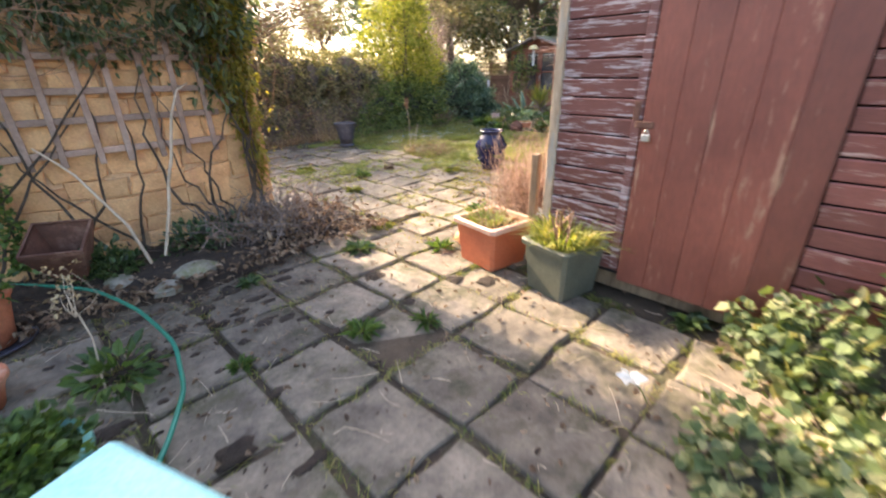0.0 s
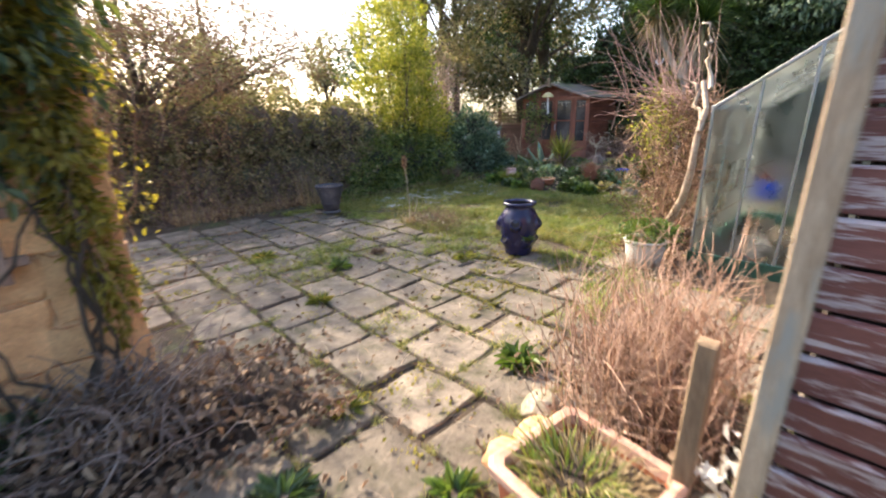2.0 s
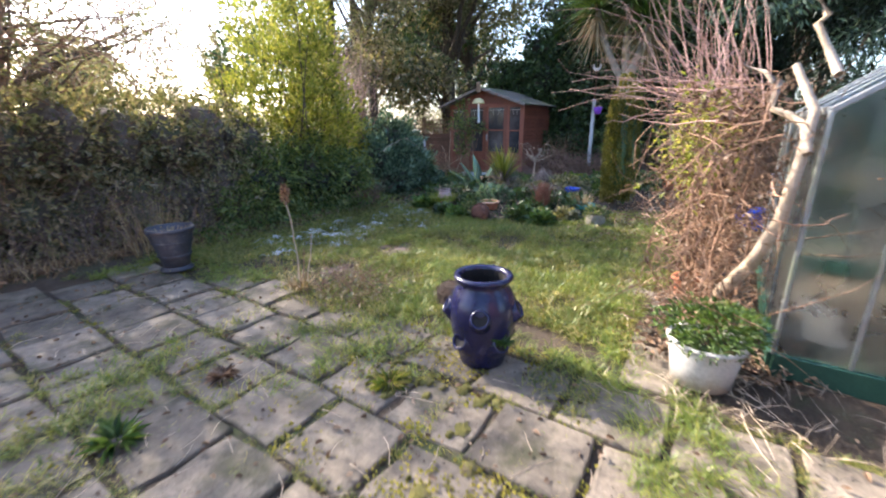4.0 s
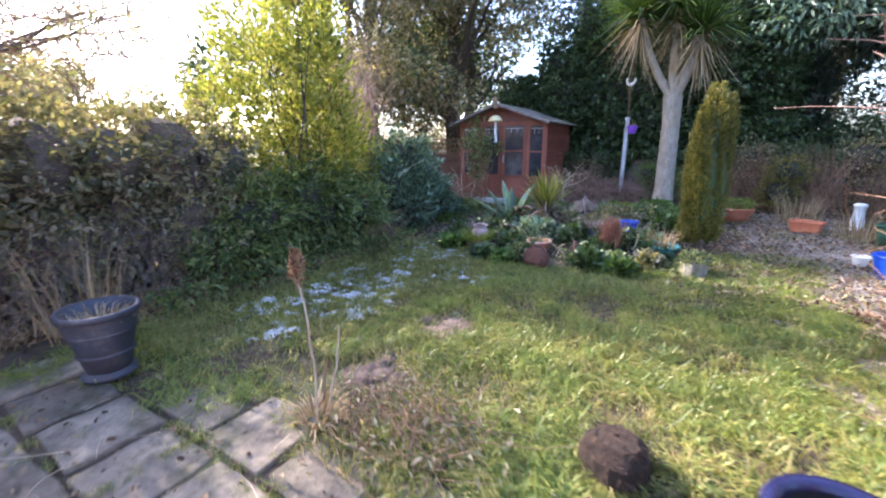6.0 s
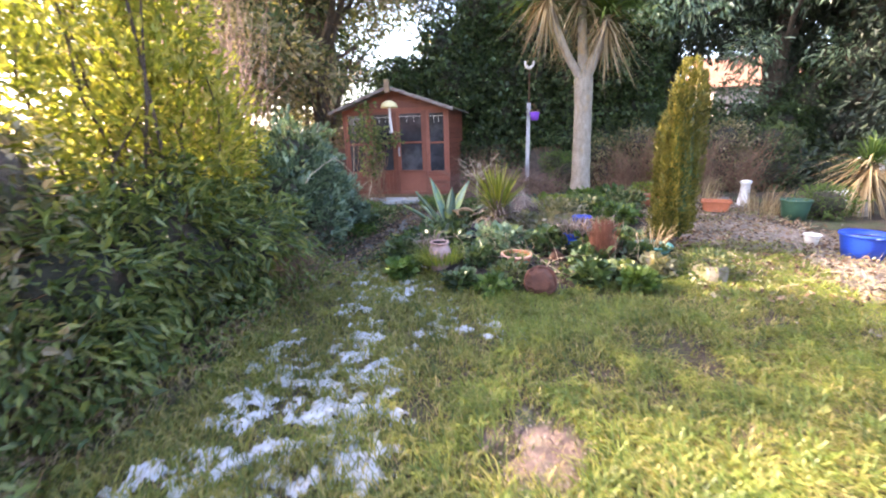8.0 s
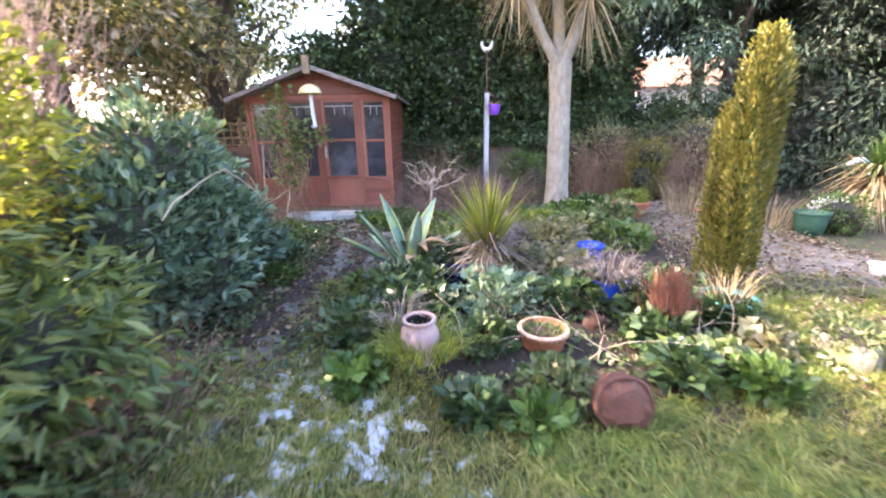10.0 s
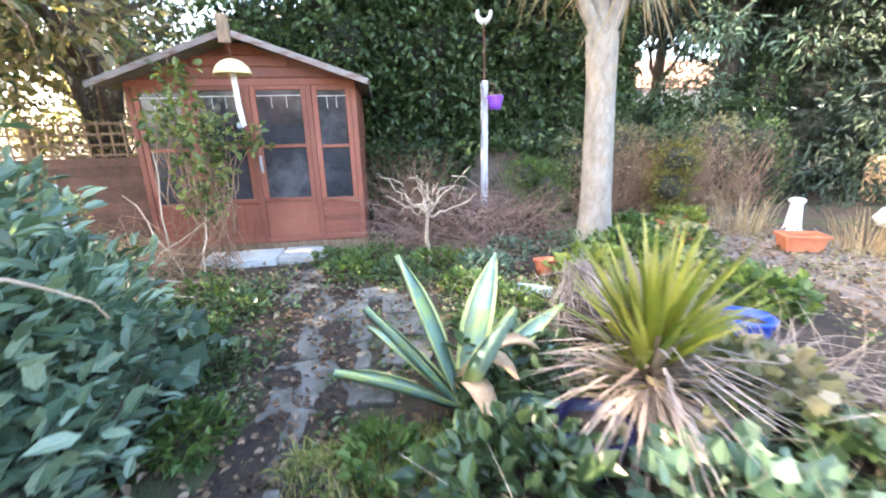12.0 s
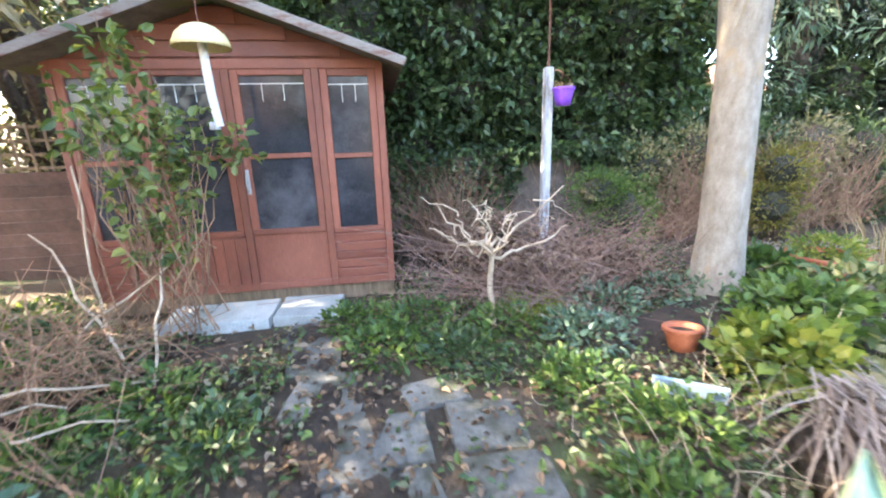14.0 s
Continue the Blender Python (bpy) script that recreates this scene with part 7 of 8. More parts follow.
rc = np.random.RandomState(321)
tree("garden_tree", "tall ivy-clad tree behind the summerhouse", (16.3, 11.8, 0), 9.5, 0.30, crown(rc, 24, (0, 0, 6.4), (1.7, 1.5, 1.7), 1.0), 17000, 0.15, 0.07, "leaf_hedge", 322, 20, twigs=400)
tree("garden_tree", "slender evergreen tree with open grey-green crown", (13.2, 12.6, 0), 9.0, 0.16, crown(rc, 26, (0, 0, 5.6), (1.7, 1.0, 2.0), 0.85), 11000, 0.14, 0.06, "leaf_hedge", 323, 18, twigs=300)
tree("garden_tree", "tall tree with sparse dark winter foliage", (19.5, 13.0, 0), 10.5, 0.27, crown(rc, 24, (0, 0, 6.0), (2.2, 1.8, 2.3), 1.2), 17000, 0.17, 0.08, "leaf_dark", 324, 18, twigs=200)
tree("garden_tree", "bushy evergreen tree behind the hedge", (11.2, 12.4, 0), 7.5, 0.16, crown(rc, 20, (0, 0, 4.4), (1.3, 0.8, 1.9), 0.85), 13000, 0.12, 0.05, "leaf_hedge", 325, 14, twigs=200)
tree("garden_tree", "dark evergreen tree beyond the summerhouse", (15.0, 15.0, 0), 9.0, 0.2, crown(rc, 24, (0, 0, 4.6), (1.8, 1.2, 2.3), 1.1), 15000, 0.17, 0.08, "leaf_dark", 331, 14, twigs=200)
tree("cedar_tree", "drooping blue-green conifer beyond the beds", (17.3, -0.1, 0), 8.0, 0.25, crown(rc, 22, (0, 0, 4.9), (1.0, 0.9, 1.5), 0.9), 16000, 0.18, 0.05, "leaf_blue", 326, 18, droop=0.8)
tree("cypress_tree", "dark tall conifer at the end of the path", (15.6, -2.6, 0), 8.5, 0.26, crown(rc, 24, (0, 0, 4.4), (1.2, 1.4, 2.2), 1.1), 19000, 0.17, 0.05, "leaf_black", 327, 18, droop=0.6)
tree("cypress_tree", "dark spreading conifer by the gravel path", (14.0, -4.6, 0), 7.5, 0.24, crown(rc, 20, (0, 0, 3.6), (1.3, 1.4, 1.8), 1.1), 14000, 0.17, 0.05, "leaf_black", 328, 16, droop=0.6)
tree("cypress_tree", "tall conifer rising over the dark hedge", (19.0, 5.4, 0), 10.5, 0.28, crown(rc, 26, (0, 0, 6.4), (1.5, 2.2, 2.2), 1.3), 19000, 0.20, 0.07, "leaf_black", 329, 16, droop=0.5)
tree("cypress_tree", "conifer with high hanging boughs behind the hedge", (18.6, 3.6, 0), 9.0, 0.2, crown(rc, 22, (0, 0, 6.0), (1.0, 1.3, 1.3), 1.0), 15000, 0.18, 0.06, "leaf_blue", 332, 16, droop=0.7)
tree("cypress_tree", "dark conifer with a high open crown", (18.4, -2.0, 0), 8.0, 0.2, crown(rc, 26, (0, 0, 4.7), (0.8, 1.5, 0.9), 1.0), 20000, 0.18, 0.06, "leaf_black", 333, 14, droop=0.5)
tree("garden_tree", "small tree with fine tangled twigs beside the hedge", (2.6, 9.0, 0), 3.4, 0.07, crown(rc, 22, (0.7, -0.1, 2.3), (1.1, 0.5, 0.4), 0.55), 7000, 0.05, 0.024, "leaf_hedge", 334, 30, twigs=1500)
tree("garden_tree", "thin bare tree with fine drooping twigs over the hedge", (4.4, 11.4, 0), 5.2, 0.08, crown(rc, 12, (0.0, -0.3, 3.0), (1.3, 0.8, 0.55), 0.65), 3000, 0.06, 0.028, "leaf_hedge", 330, 26, twigs=1100)
for i, (x, y, h) in enumerate(((1.0, 30, 5), (5.0, 34, 6.0), (9.5, 30, 5.5), (-4.0, 36, 6), (14.0, 38, 7.0), (20, 34, 8), (26, 30, 8.5), (30, 20, 9), (32, 10, 9.5), (36, 4, 8), (28, -24, 8), (-10, 30, 6))):
    rc2 = np.random.RandomState(340 + i)
    tree("distant_tree", "hazy evergreen tree in the distance", (x, y, 0), h, 0.2, crown(rc2, 12, (0, 0, h * 0.62), (1.6, 1.6, h * 0.16), 1.2), 4200, 0.26, 0.12, "leaf_hedge", 341 + i, 14, twigs=160)
for i, (x, y) in enumerate(((24, -3.0), (24.5, -7.5), (24, 1.5), (23, -12), (29, 0.2), (29, 3.2), (30, 6.5))):
    rc2 = np.random.RandomState(360 + i)
    tree("cypress_tree", "tall dark conifer in the neighbouring garden", (x, y, 0), 12.0, 0.25, crown(rc2, 18, (0, 0, 7.6 if i < 4 else 4.6), (1.5, 1.7 if i < 4 else 1.1, 1.6 if i < 4 else 2.4), 1.4), 9000, 0.26, 0.1, "leaf_black", 370 + i, 14, droop=0.5)
fh = thing("neighbour_house", "pale rendered neighbouring house seen through trees", "house", (38.0, -11.5, 0.0))
fh.scale = (1.0, 1.7, 0.9)
part("wall", [block(0, 0, 2.2, 5.0, 7.0, 4.4, 0.02)], M["far_wall"], fh)
part("roof", [(np.array([(-2.8, -3.8, 4.3), (2.8, -3.8, 4.3), (2.8, 3.8, 4.3), (-2.8, 3.8, 4.3), (0, -3.8, 6.6), (0, 3.8, 6.6)]), [(0, 4, 5, 3), (1, 2, 5, 4)]), (np.array([(-2.8, -3.8, 4.3), (2.8, -3.8, 4.3), (0, -3.8, 6.6), (2.8, 3.8, 4.3), (-2.8, 3.8, 4.3), (0, 3.8, 6.6)]), [(0, 1, 2), (3, 4, 5)])], M["far_roof"], fh)
for y in (-2.0, 0.6, 2.4):
    w = part("window", [block(-2.51, y, 2.6, 0.05, 1.0, 1.1)], M["glass_dusty"], fh)
    part("frame", [block(-2.53, y, 2.02, 0.08, 1.15, 0.08), block(-2.53, y, 3.18, 0.06, 1.1, 0.06), block(-2.53, y, 2.6, 0.06, 0.05, 1.1)], M["white_paint"], w)

# ---- summerhouse ----
HX, HY0, HY1 = 13.78, 7.64, 10.06
hc, hw = (HY0 + HY1) / 2, HY1 - HY0
sh = thing("summerhouse", "small red-stained wooden summerhouse with glazed doors", "summerhouse", (HX, hc, 0.0))
Z0, ZE, ZR = 0.17, 2.02, 2.42


def yy(y):
    return y - hc


part("floor_base", [block(0.9, 0, 0.10, 1.8, hw - 0.02, 0.16)], M["old_wood"], sh)
part("back_wall", [block(1.8, 0, 1.1, 0.05, hw, 1.86)], M["red_board"], sh)
for s in (1, -1):
    for i in range(17):
        z = Z0 + 0.109 * (i + 0.5)
        part("side_board", [beam((0.03, s * (hw / 2 - 0.012), z), (1.8, s * (hw / 2 - 0.012), z), 0.104, 0.018, (0, -s, 0.14))], M["red_board"], sh)
for y in (HY0 + 0.03, 8.165, 8.83, 9.44, HY1 - 0.03):
    part("upright", [beam((-0.012, yy(y), Z0), (-0.012, yy(y), ZE), 0.058, 0.045, (1, 0, 0))], M["red_timber"], sh)
part("head_rail", [block(-0.012, 0, ZE - 0.03, 0.05, hw, 0.075)], M["red_timber"], sh)
part("sill_rail", [block(-0.006, 0, Z0 + 0.03, 0.05, hw, 0.07)], M["red_timber"], sh)
gv = np.array([(0.0, yy(HY0), ZE), (0.0, yy(HY1), ZE), (0.0, 0.0, ZR - 0.02), (0.03, yy(HY0), ZE), (0.03, yy(HY1), ZE), (0.03, 0.0, ZR - 0.02)])
part("gable_panel", [(gv, [(0, 2, 1), (3, 4, 5)]), (gv, [(0, 1, 4, 3), (1, 2, 5, 4), (2, 0, 3, 5)])], M["red_board"], sh)
for i in range(3):
    z = ZE + 0.03 + 0.115 * i
    half = (hw / 2) * (1 - (z + 0.09 - ZE) / (ZR - ZE)) if i else hw / 2 * 0.74
    part("gable_board", [block(-0.012, 0, z + 0.045, 0.018, 2 * half, 0.108, 0.004)], M["red_board"], sh)


def glazed(y0, y1, z0, z1, name, rail=True, kick_planks=False, glass="glass_dusty"):
    """A framed bay between two uprights: panes with a cross rail, boarded below."""
    b = part(name, [block(0.0, yy((y0 + y1) / 2), (z0 + Z0) / 2 + 0.03, 0.026, y1 - y0 - 0.004, z0 - Z0 - 0.06, 0.004)], M["red_timber"], sh)
    st_ = 0.06
    for y in (y0 + st_ / 2, y1 - st_ / 2):
        part("stile", [block(-0.006, yy(y), (z0 + z1) / 2, 0.036, st_, z1 - z0, 0.005)], M["red_timber"], b)
    part("top_rail", [block(-0.006, yy((y0 + y1) / 2), z1 - 0.035, 0.036, y1 - y0 - 2 * st_, 0.07, 0.005)], M["red_timber"], b)
    part("bottom_rail", [block(-0.010, yy((y0 + y1) / 2), z0 + 0.02, 0.040, y1 - y0 - 0.01, 0.045, 0.006)], M["red_timber"], b)
    zm = (z0 + z1) / 2 - 0.02
    part("cross_rail", [block(-0.006, yy((y0 + y1) / 2), zm, 0.034, y1 - y0 - 2 * st_, 0.04, 0.005)], M["red_timber"], b)
    for a, c in ((z0 + 0.042, zm - 0.02), (zm + 0.02, z1 - 0.07)):
        part("pane", [block(0.0, yy((y0 + y1) / 2), (a + c) / 2, 0.005, y1 - y0 - 2 * st_, c - a, 0.001)], M[glass], b)
    for k in (1, 2):
        part("lead_strip", [block(-0.006, yy(y0 + st_ + (y1 - y0 - 2 * st_) * k / 3), (zm + z1 - 0.05) / 2 + 0.17, 0.004, 0.006, 0.13, 0.001)], M["white_paint"], b)
    part("lead_strip", [block(-0.006, yy((y0 + y1) / 2), z1 - 0.13, 0.004, y1 - y0 - 2 * st_, 0.008, 0.001)], M["white_paint"], b)
    if kick_planks:
        for i in range(5):
            z = Z0 + 0.07 + (z0 - Z0 - 0.08) / 5 * (i + 0.5)
            part("kick_board", [beam((-0.022, yy(y0), z), (-0.022, yy(y1), z), (z0 - Z0 - 0.08) / 5 * 0.93, 0.016, (1, 0, 0.16))], M["red_board"], b)
    return b


glazed(HY0 + 0.06, 8.135, 0.64, 1.97, "right_bay", kick_planks=True)
dr = glazed(8.195, 8.80, 0.66, 1.98, "door")
part("handle", [tube(curve((-0.04, yy(8.775), 1.02), (-0.04, yy(8.775), 1.18), (-0.03, 0, 0), 6), 0.008, 6), block(-0.022, yy(8.775), 1.10, 0.008, 0.03, 0.2, 0.002)], M["pale_post"], dr, "worn pale door handle")
d2 = glazed(8.86, 9.41, 0.66, 1.98, "door")
for k in range(6):
    w = 0.55 / 6
    part("door_plank", [block(-0.022, yy(8.86 + w * (k + 0.5)), 0.42, 0.014, w - 0.005, 0.44, 0.003)], M["red_timber"], d2)
lb_ = glazed(9.47, HY1 - 0.06, 0.64, 1.97, "left_bay", kick_planks=True)
part("pale_panel", [block(0.012, yy(9.74), 1.52, 0.008, 0.40, 0.62, 0.002)], M["white_paint"], lb_, "pale board behind the glass")
# Solid near-black block added for the unlit room behind the panes.
part("dark_room", [block(0.9, 0, 1.1, 1.68, hw - 0.1, 1.8, 0.01)], M["inside_shade"], sh)
for s in (1, -1):
    a = (0.0, ZR + 0.02)
    b = (s * (hw / 2 + 0.16), ZE - 0.06)
    part("roof_slope", [beam((0.80, a[0], a[1]), (0.80, b[0], b[1]), 2.36, 0.035)], M["felt"], sh)
    part("bargeboard", [beam((-0.385, a[0], a[1] - 0.02), (-0.385, b[0], b[1] - 0.02), 0.022, 0.06)], M["bargeboard"], sh, "weathered grey bargeboard")
part("ridge_block", [block(-0.41, 0, ZR + 0.02, 0.05, 0.11, 0.26, 0.006)], M["old_wood"], sh)

fd = thing("bird_feeder", "cream domed bird feeder hanging from the gable", "bird feeder", (13.27, 8.79, 1.22))
part("dome", [lathe([(0.004, 0.93), (0.05, 0.925), (0.10, 0.905), (0.145, 0.865), (0.172, 0.81), (0.178, 0.785), (0.17, 0.785), (0.13, 0.85), (0.004, 0.90)], 32)], M["cream_dome"], fd, smooth=True)
part("tube", [tube([(0, 0, 0.84), (0.0, -0.01, 0.5), (0.0, -0.03, 0.30)], 0.028, 12)], M["white_paint"], fd, "white feeder tube", smooth=True)
part("cap", [lathe([(0.001, 0.28), (0.034, 0.28), (0.034, 0.33), (0.001, 0.33)], 14)], M["pale_post"], fd)
part("hook", [tube([(0, 0, 0.92), (0, 0, 1.05), (0.02, 0.02, 1.10)], 0.004, 5)], M["rust"], fd)

# climbing rose and dead canes before it
ro = thing("climbing_rose", "sprawling green-leaved rose before the summerhouse", "rose", (13.2, 9.15, 0.0))
rr = np.random.RandomState(401)
rb_ = [(0, 0.25, 1.55, 0.25, 0.35, 0.3), (0.05, -0.05, 1.4, 0.22, 0.3, 0.3), (0, 0.05, 1.05, 0.25, 0.32, 0.3), (-0.05, 0.1, 0.75, 0.2, 0.2, 0.2), (0.05, -0.45, 1.4, 0.15, 0.2, 0.18), (0.1, 0.2, 2.0, 0.12, 0.2, 0.2)]
t, _ = in_blobs(70, rb_, rr, 0.5)
part("stem_mass", twig_geo(70, [np.array([rr.normal(0, 0.1), rr.normal(0.05, 0.16), rr.uniform(0, 0.7)]) for _ in range(70)], t, 0.006, 0.002, rr, 0.1, 6, 4), M["twig"], ro)
p, d = in_blobs(800, rb_, rr, 0.2)
part("leaf_mass", [leaf_geo(p, d * 0.4 + rr.normal(0, 0.7, d.shape), 0.08, 0.052, rr, spread=0.8)], M["leaf_shrub"], ro)
cn = [((12.9, 9.9, 0.05), (13.2, 9.0, 0.75)), ((12.7, 9.3, 0.03), (13.1, 9.95, 0.9)), ((12.6, 9.15, 0.0), (13.3, 9.25, 0.85)), ((13.0, 9.6, 0), (12.95, 9.5, 1.3))]
for a, b in cn:
    solo("dead_cane", [tube(curve(a, b, (0, 0, 0.03), 7, 0.012, rr), (0.011, 0.005), 6)], M["twig_pale"], "pale dead cane leaning by the rose", "cane", group="dead canes")
rr = np.random.RandomState(403)
solo("cane_tangle", [tube(curve((rr.normal(12.7, 0.35), rr.normal(9.7, 0.3), 0), (rr.normal(12.6, 0.45), rr.normal(9.6, 0.4), rr.uniform(0.1, 0.75)), rr.normal(0, 0.1, 3), 5), (0.005, 0.002), 4) for _ in range(170)], M["twig"], "tangle of brown dead canes beside the summerhouse", "dead plants", kind="stuff")
solo("leaning_post", [beam((12.55, 10.15, 0.0), (12.75, 10.3, 1.05), 0.07, 0.07, (1, 0, 0), 0.008)], M["pale_post"], "grey weathered post leaning by the canes", "post")
for a, b in (((11.9, 9.9, 0.35), (12.4, 9.0, 0.15)), ((11.7, 10.0, 0.22), (12.1, 9.0, 0.12)), ((11.6, 9.7, 0.5), (12.2, 9.3, 0.2))):
    solo("dead_branch", [tube(curve(a, b, (0, 0, 0.04), 7, 0.015, rr), (0.012, 0.004), 6)], M["twig_pale"], "grey dead branch lying over the shrubs", "branch", group="dead branches")
bush("broad_leaf_plant", "broad-leaved blue-green plant beside the path", "plant", (11.0, 8.72, 0.0), [(0, 0, 0.2, 0.3, 0.28, 0.16), (-0.25, 0.1, 0.22, 0.28, 0.28, 0.18), (0.1, 0.4, 0.16, 0.3, 0.3, 0.14)], 260, 0.14, 0.1, "leaf_blue", 14, core=False, seed=405, r0=0.006, lobed=True)
rr = np.random.RandomState(407)
solo("trailing_stems", [tube(curve((rr.uniform(11.2, 12.9), rr.uniform(8.6, 10.2), 0.02), (rr.uniform(11.2, 12.9), rr.uniform(8.5, 10.4), rr.uniform(0.05, 0.55)), rr.normal(0, 0.12, 3) + [0, 0, 0.08], 7, 0.02, rr), (0.0035, 0.0012), 4) for _ in range(60)], M["twig"], "grey-brown trailing stems over the bed", "stems", kind="stuff")
bush("border_shrub", "loose grey-green shrub beside the summerhouse", "shrub", (12.7, 10.6, 0.0), [(0, 0, 0.45, 0.5, 0.5, 0.4), (-0.4, 0.4, 0.6, 0.5, 0.5, 0.5), (0.4, 0.3, 0.7, 0.4, 0.5, 0.4)], 2600, 0.06, 0.03, "leaf_hedge", 40, "twig", False, seed=408, group="shrubs at the back")

# low boarded fence with a trellis top beyond the summerhouse
fn = thing("garden_fence", "brown boarded fence with a light trellis top", "fence", (15.2, 11.3, 0.0))
for i in range(9):
    part("board", [beam((0, -1.1, 0.07 + 0.13 * i), (0, 3.0, 0.07 + 0.13 * i), 0.142, 0.02, (1, 0, 0.18))], M["fence_brown"], fn)
for y in (-1.05, 0.9, 2.9):
    part("post", [beam((0.05, y, 0), (0.05, y, 1.75), 0.08, 0.08, (1, 0, 0))], M["old_wood"], fn)
for z in (1.22, 1.36, 1.5, 1.64):
    part("trellis_slat", [beam((0, -1.1, z), (0, 3.0, z), 0.02, 0.03)], M["old_wood"], fn)
for y in np.arange(-1.0, 3.0, 0.16):
    part("trellis_upright", [beam((-0.02, y, 1.18), (-0.02, y, 1.68), 0.028, 0.012, (1, 0, 0))], M["old_wood"], fn)

bush("border_shrub", "grey-brown shrub behind the boarded fence", "shrub", (16.1, 12.2, 0.0), [(0, 0, 0.9, 0.5, 0.9, 0.7), (0, -0.9, 1.2, 0.5, 0.7, 0.8), (0, 0.9, 1.3, 0.5, 0.8, 0.8), (0, 0, 1.8, 0.5, 0.8, 0.6)], 5000, 0.09, 0.045, "leaf_hedge", 30, "twig", False, seed=417, group="shrubs at the back")

# ---- things along the gravel path ----
bt_ = round_pot("blue_tub", "bright blue plastic tub beside the gravel path", (9.75, 2.45, 0.02), 0.16, 0.21, 0.27, "blue_tub", 0.03)
for s in (1, -1):
    part("handle", [tube(curve((0.21 * s, -0.05, 0.25), (0.21 * s, 0.05, 0.25), (0.05 * s, 0, 0.01), 6), 0.008, 6)], M["blue_tub"], bt_)
round_pot("white_pot", "small white plastic pot by the blue tub", (10.28, 2.62, 0.03), 0.06, 0.08, 0.12, "white_paint", 0.015)
trough("terracotta_trough", "long terracotta trough on the gravel", (12.5, 2.8, 0.03), 70, 0.42, 0.25, 0.18, "terracotta", "terracotta")
v, f = lathe([(0.001, 0.0), (0.13, 0.0), (0.125, 0.04), (0.105, 0.06), (0.085, 0.26), (0.075, 0.40), (0.095, 0.43), (0.10, 0.46), (0.07, 0.48), (0.001, 0.49)], 20)
solo("garden_ornament", [(v * 0.95, f)], M["white_paint"], "small weathered white tapered garden ornament", "ornament", (13.3, 2.03, 0.0), smooth=True)
round_pot("green_barrel", "green plastic water butt among dead stalks", (11.9, 1.95, 0.02), 0.15, 0.19, 0.30, "green_rail", 0.03)
sw = thing("swan_ornament", "white swan-necked garden ornament beside the path", "ornament", (13.1, 0.62, 0.02))
sw.scale = (1.35, 1.35, 1.35)
part("body", [(lathe([(0.02, 0.0), (0.13, 0.02), (0.17, 0.1), (0.12, 0.19), (0.02, 0.22)], 18)[0] * [1, 1.5, 1], lathe([(0.02, 0.0), (0.13, 0.02), (0.17, 0.1), (0.12, 0.19), (0.02, 0.22)], 18)[1])], M["white_paint"], sw, smooth=True)
part("neck", [tube(np.array([(0, -0.15, 0.15), (0, -0.27, 0.25), (0, -0.36, 0.42), (0, -0.36, 0.55), (0, -0.27, 0.63), (0, -0.15, 0.62), (0, -0.06, 0.58)]), [0.05, 0.045, 0.038, 0.034, 0.034, 0.032, 0.012], 10)], M["white_paint"], sw, smooth=True)
c2 = thing("small_cordyline", "small brown shaggy cordyline beside the path", "palm", (12.25, 0.85, 0.0))
part("trunk", [tube(curve((0, 0, 0), (0.03, 0, 0.75), (0.02, 0, 0), 6), (0.09, 0.06), 10)], M["palm_bark"], c2, smooth=True)
fan_head(c2, 160, 0.55, 0.03, "leaf_mid", 411, 0.3, 0.6, "leaf_head", (0.03, 0, 0.8), -0.3)
fan_head(c2, 240, 0.6, 0.03, "straw", 412, -0.8, 0.9, "dead_skirt", (0.03, 0, 0.75), -1.2)
grassy("dry_stalk_clump", "clump of pale dry stalks by the gravel path", (12.3, 2.2, 0.0), 160, 0.3, 0.5, 0.008, "straw", 413, 0.3, 0.3)
grassy("dry_stalk_clump", "clump of pale dry stalks beyond the conifer", (13.3, 2.8, 0.0), 160, 0.3, 0.6, 0.008, "straw", 414, 0.3, 0.3)
bush("mossy_shrub", "low mossy green shrub by the water butt", "shrub", (12.0, 1.5, 0.0), [(0, 0, 0.25, 0.35, 0.4, 0.28)], 1500, 0.05, 0.02, "leaf_mid", 10, seed=415)
bush("yellow_shrub", "small yellow-green shrub below the hedge", "shrub", (14.5, 2.9, 0.0), [(0, 0, 0.9, 0.3, 0.35, 0.3), (0, 0.1, 0.5, 0.3, 0.35, 0.35)], 1800, 0.06, 0.025, "leaf_conifer", 12, seed=416)
solo("side_fence", [block(13.2, -1.2, 0.42, 3.6, 0.05, 0.8, 0.01)], M["old_wood"], "low weathered board fence at the path end", "fence")

rr = np.random.RandomState(418)
pz = []
for i in range(46):
    r = rr.uniform(0.06, 0.2)
    v, f = lathe([(1.0, -0.006), (0.7, 0.006), (0.3, 0.010), (0.01, 0.012)], 13, 0.32, 160 + i)
    x = rr.uniform(8.4, 13.2)
    pz.append((v * [r, r * rr.uniform(0.4, 0.9), 1.0] + (x, 7.93 + 0.06 * max(x - 12, 0) * 4 + rr.choice([-1, 1]) * rr.uniform(0.08, 0.24), 0.030), f))
solo("path_soil", pz, M["soil"], "dark soil and moss creeping over the path slabs", "soil", kind="stuff", smooth=True)

# ---- path and step slabs, wall stones, patio: laid piece by piece ----
rr = np.random.RandomState(501)
pth = thing("garden_path", "mossy stepping-slab path leading to the summerhouse", "path", (0, 0, 0), kind="structure")
pv = [piece_mesh("slab", "path_slab", 510 + i, 0.06, 0.045) for i in range(5)]


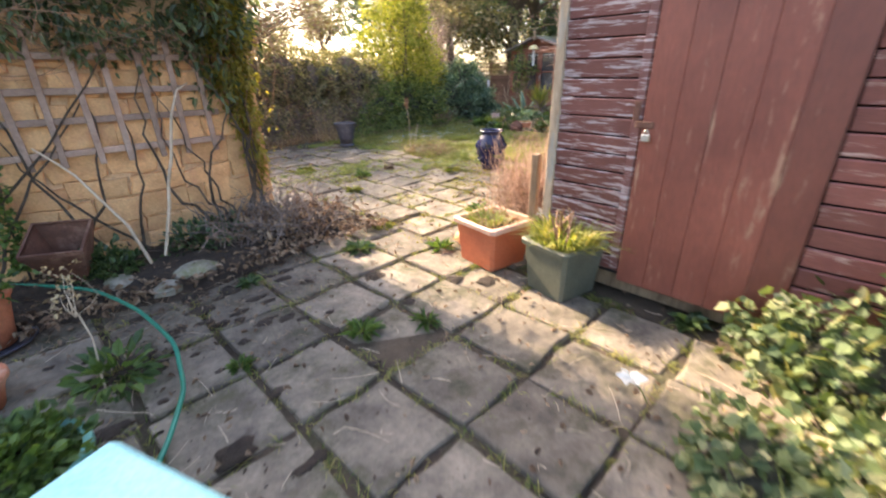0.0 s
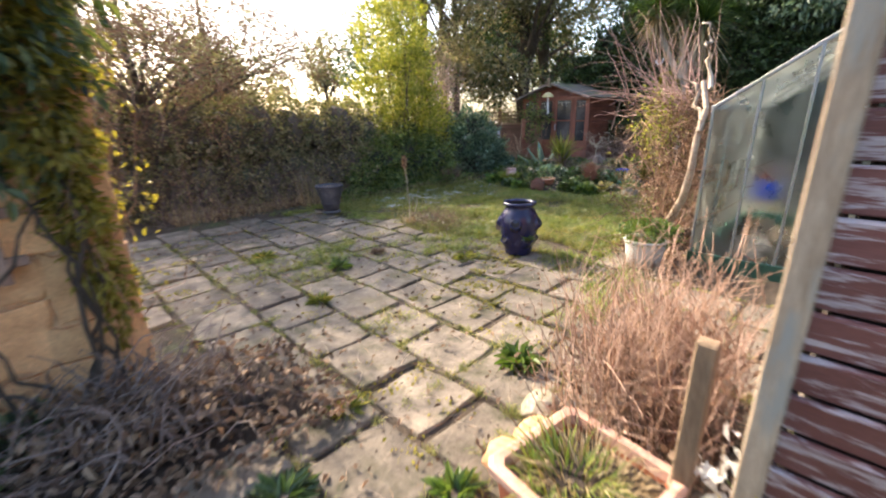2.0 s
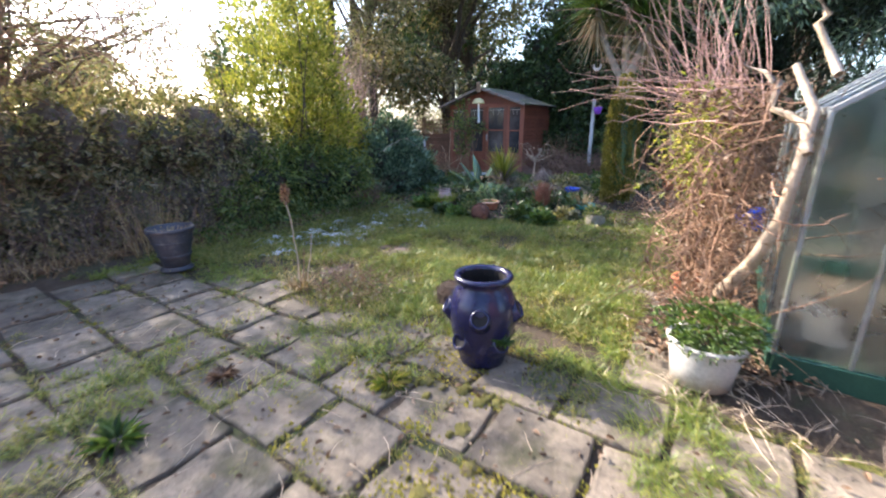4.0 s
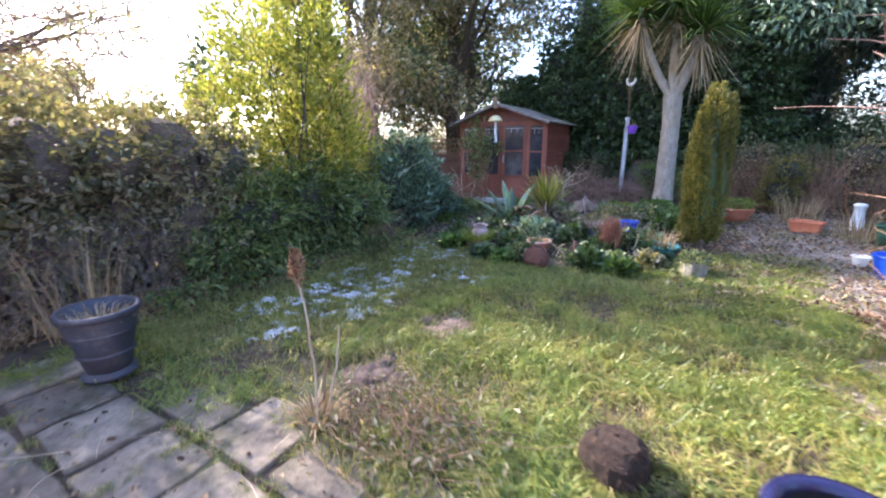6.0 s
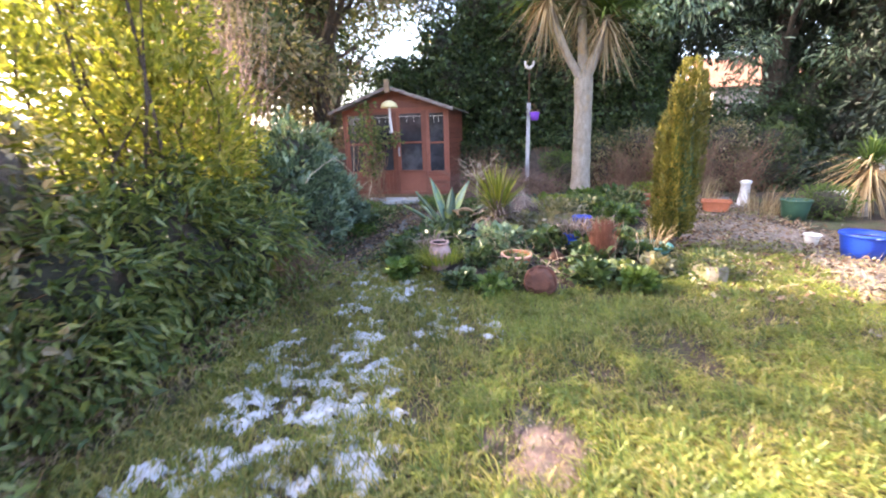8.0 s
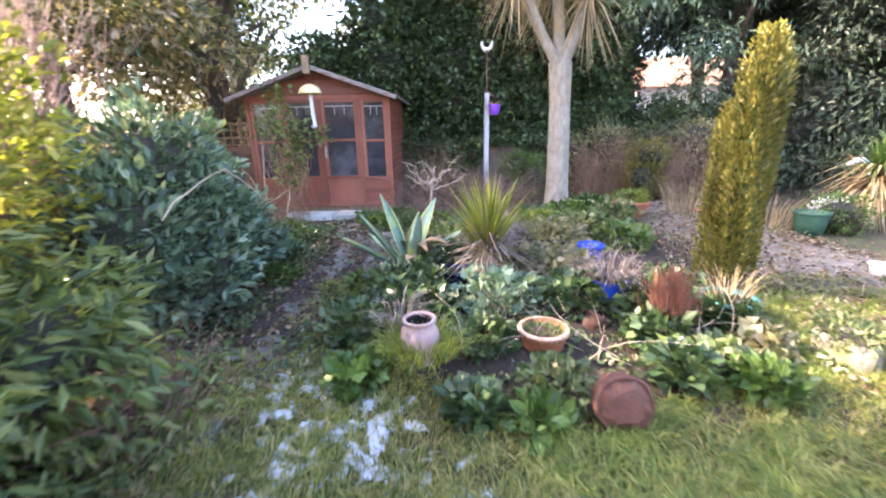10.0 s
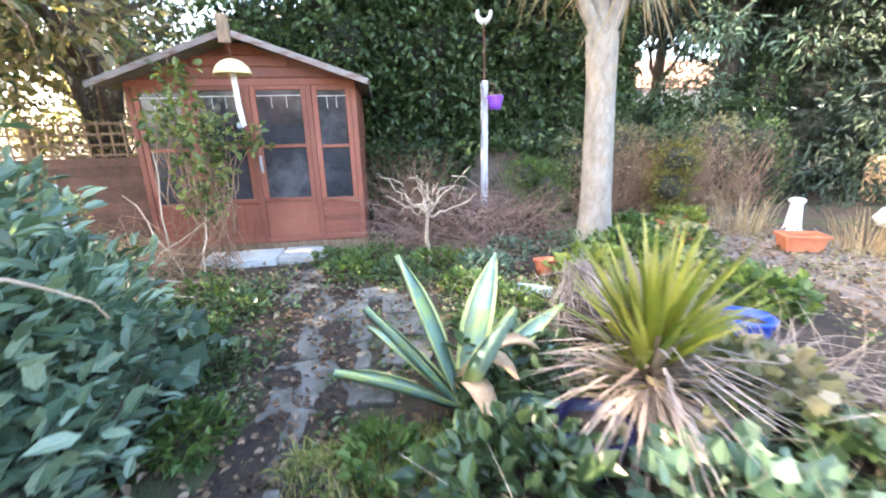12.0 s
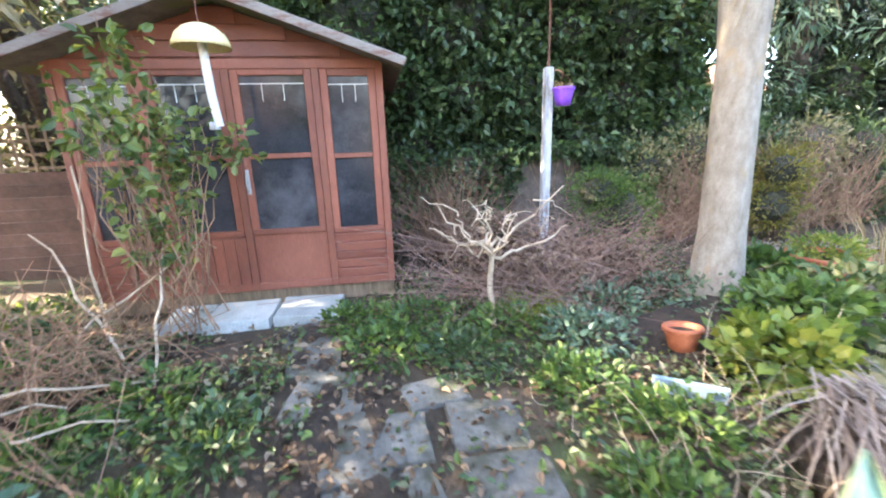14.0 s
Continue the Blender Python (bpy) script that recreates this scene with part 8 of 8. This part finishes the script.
def lay(parent, meshes, x, y, z, sx, sy, t, turn=0.0, tilt=1.0, name="slab"):
    m = pose(x, y, z, rr.normal(0, tilt), rr.normal(0, tilt), turn) @ Matrix.Diagonal((sx, sy, t, 1))
    return part(name, meshes[rr.randint(len(meshes))], None, parent, at=m)


pl = [(8.35, 7.98), (8.85, 7.92), (9.35, 7.90), (9.85, 7.93), (10.35, 7.95), (10.85, 7.92), (11.35, 7.88), (11.85, 7.95), (12.3, 8.1), (12.75, 8.22), (13.15, 8.3)]
for x, y in pl:
    lay(pth, pv, x, y, 0.028, 0.47, 0.38 + rr.uniform(-0.05, 0.05), 0.05, rr.normal(0, 5))
for x, y, sx, sy in ((11.86, 7.74, 0.36, 0.38), (11.46, 7.72, 0.38, 0.36), (11.08, 7.70, 0.34, 0.34), (11.88, 7.28, 0.38, 0.42), (11.5, 7.26, 0.36, 0.4), (11.1, 7.3, 0.34, 0.36), (12.2, 7.5, 0.26, 0.36), (10.72, 7.55, 0.32, 0.3)):
    lay(pth, pv, x, y, 0.026, sx * 0.95, sy * 0.92, 0.05, rr.normal(0, 8))
step = thing("doorstep", "pale worn slabs laid before the summerhouse doors", "step", (0, 0, 0), kind="structure")
sv = [piece_mesh("slab", "step_slab", 520 + i, 0.04, 0.03) for i in range(3)]
for x, y, sx, sy in ((13.5, 8.36, 0.42, 0.5), (13.5, 8.88, 0.42, 0.5), (13.52, 9.3, 0.36, 0.32)):
    lay(step, sv, x, y, 0.10, sx, sy, 0.10, 0.0, 0.6)

rr = np.random.RandomState(530)
bv = [piece_mesh("stone", "golden_stone", 531 + i, 0.13, 0.085) for i in range(8)]
z = 0.0
while z < 1.74:
    h = rr.uniform(0.09, 0.22)
    x = -1.5 + rr.uniform(-0.1, 0.1)
    while x < WALL_X - 0.02:
        w = min(rr.uniform(0.10, 0.40), WALL_X - x)
        if w > 0.06:
            m = pose(x + w / 2, WALL_Y - 0.004 - rr.uniform(0, 0.012), z + h / 2 + rr.normal(0, 0.008), 90 + rr.normal(0, 1), rr.normal(0, 3.5), rr.normal(0, 1)) @ Matrix.Diagonal((w * rr.uniform(0.94, 1.03), h * rr.uniform(0.88, 1.04), 0.06, 1))
            part("stone", bv[rr.randint(8)], None, wall, at=m)
        x += w
    z += h

rr = np.random.RandomState(540)
pat = thing("patio", "old uneven concrete paving slabs with weedy joints", "paving", (0, 0, 0), kind="structure")
qv = [piece_mesh("paving_slab", "slab", 541 + i, 0.06, 0.034) for i in range(8)]
PX, PY, AX, AY = 0.455, 0.49, 0.93, 1.33


def paved(x, y):
    if y > 3.35 and x < 1.95:
        return y > 4.6 and x > 0.8 and y < 8.2
    if x > 5.15 - 0.16 * max(y - 4.5, 0):
        return False
    return not (x > 2.35 and y < 1.55) and y < 7.75


for i in range(-6, 11):
    for j in range(-5, 15):
        x = AX + PX * (i + 0.5)
        y = AY + PY * (j + 0.5) + (0.245 * (i % 2) if i >= 3 else 0.0)
        if paved(x, y) and x > -1.2 and y > -1.0:
            sunk = rr.normal(0, 0.007)
            lay(pat, qv, x, y, 0.004 + sunk, PX - 0.028 - rr.uniform(0, 0.02), PY - 0.028 - rr.uniform(0, 0.02), 0.06, rr.normal(0, 1.2), 0.9, "paving_slab")
for x, y in ((5.35, 2.95), (5.9, 3.0), (6.5, 3.03), (7.1, 3.06)):
    lay(pat, qv, x, y, 0.012, 0.5, 0.3, 0.05, rr.normal(0, 4), 1.0, "paving_slab")
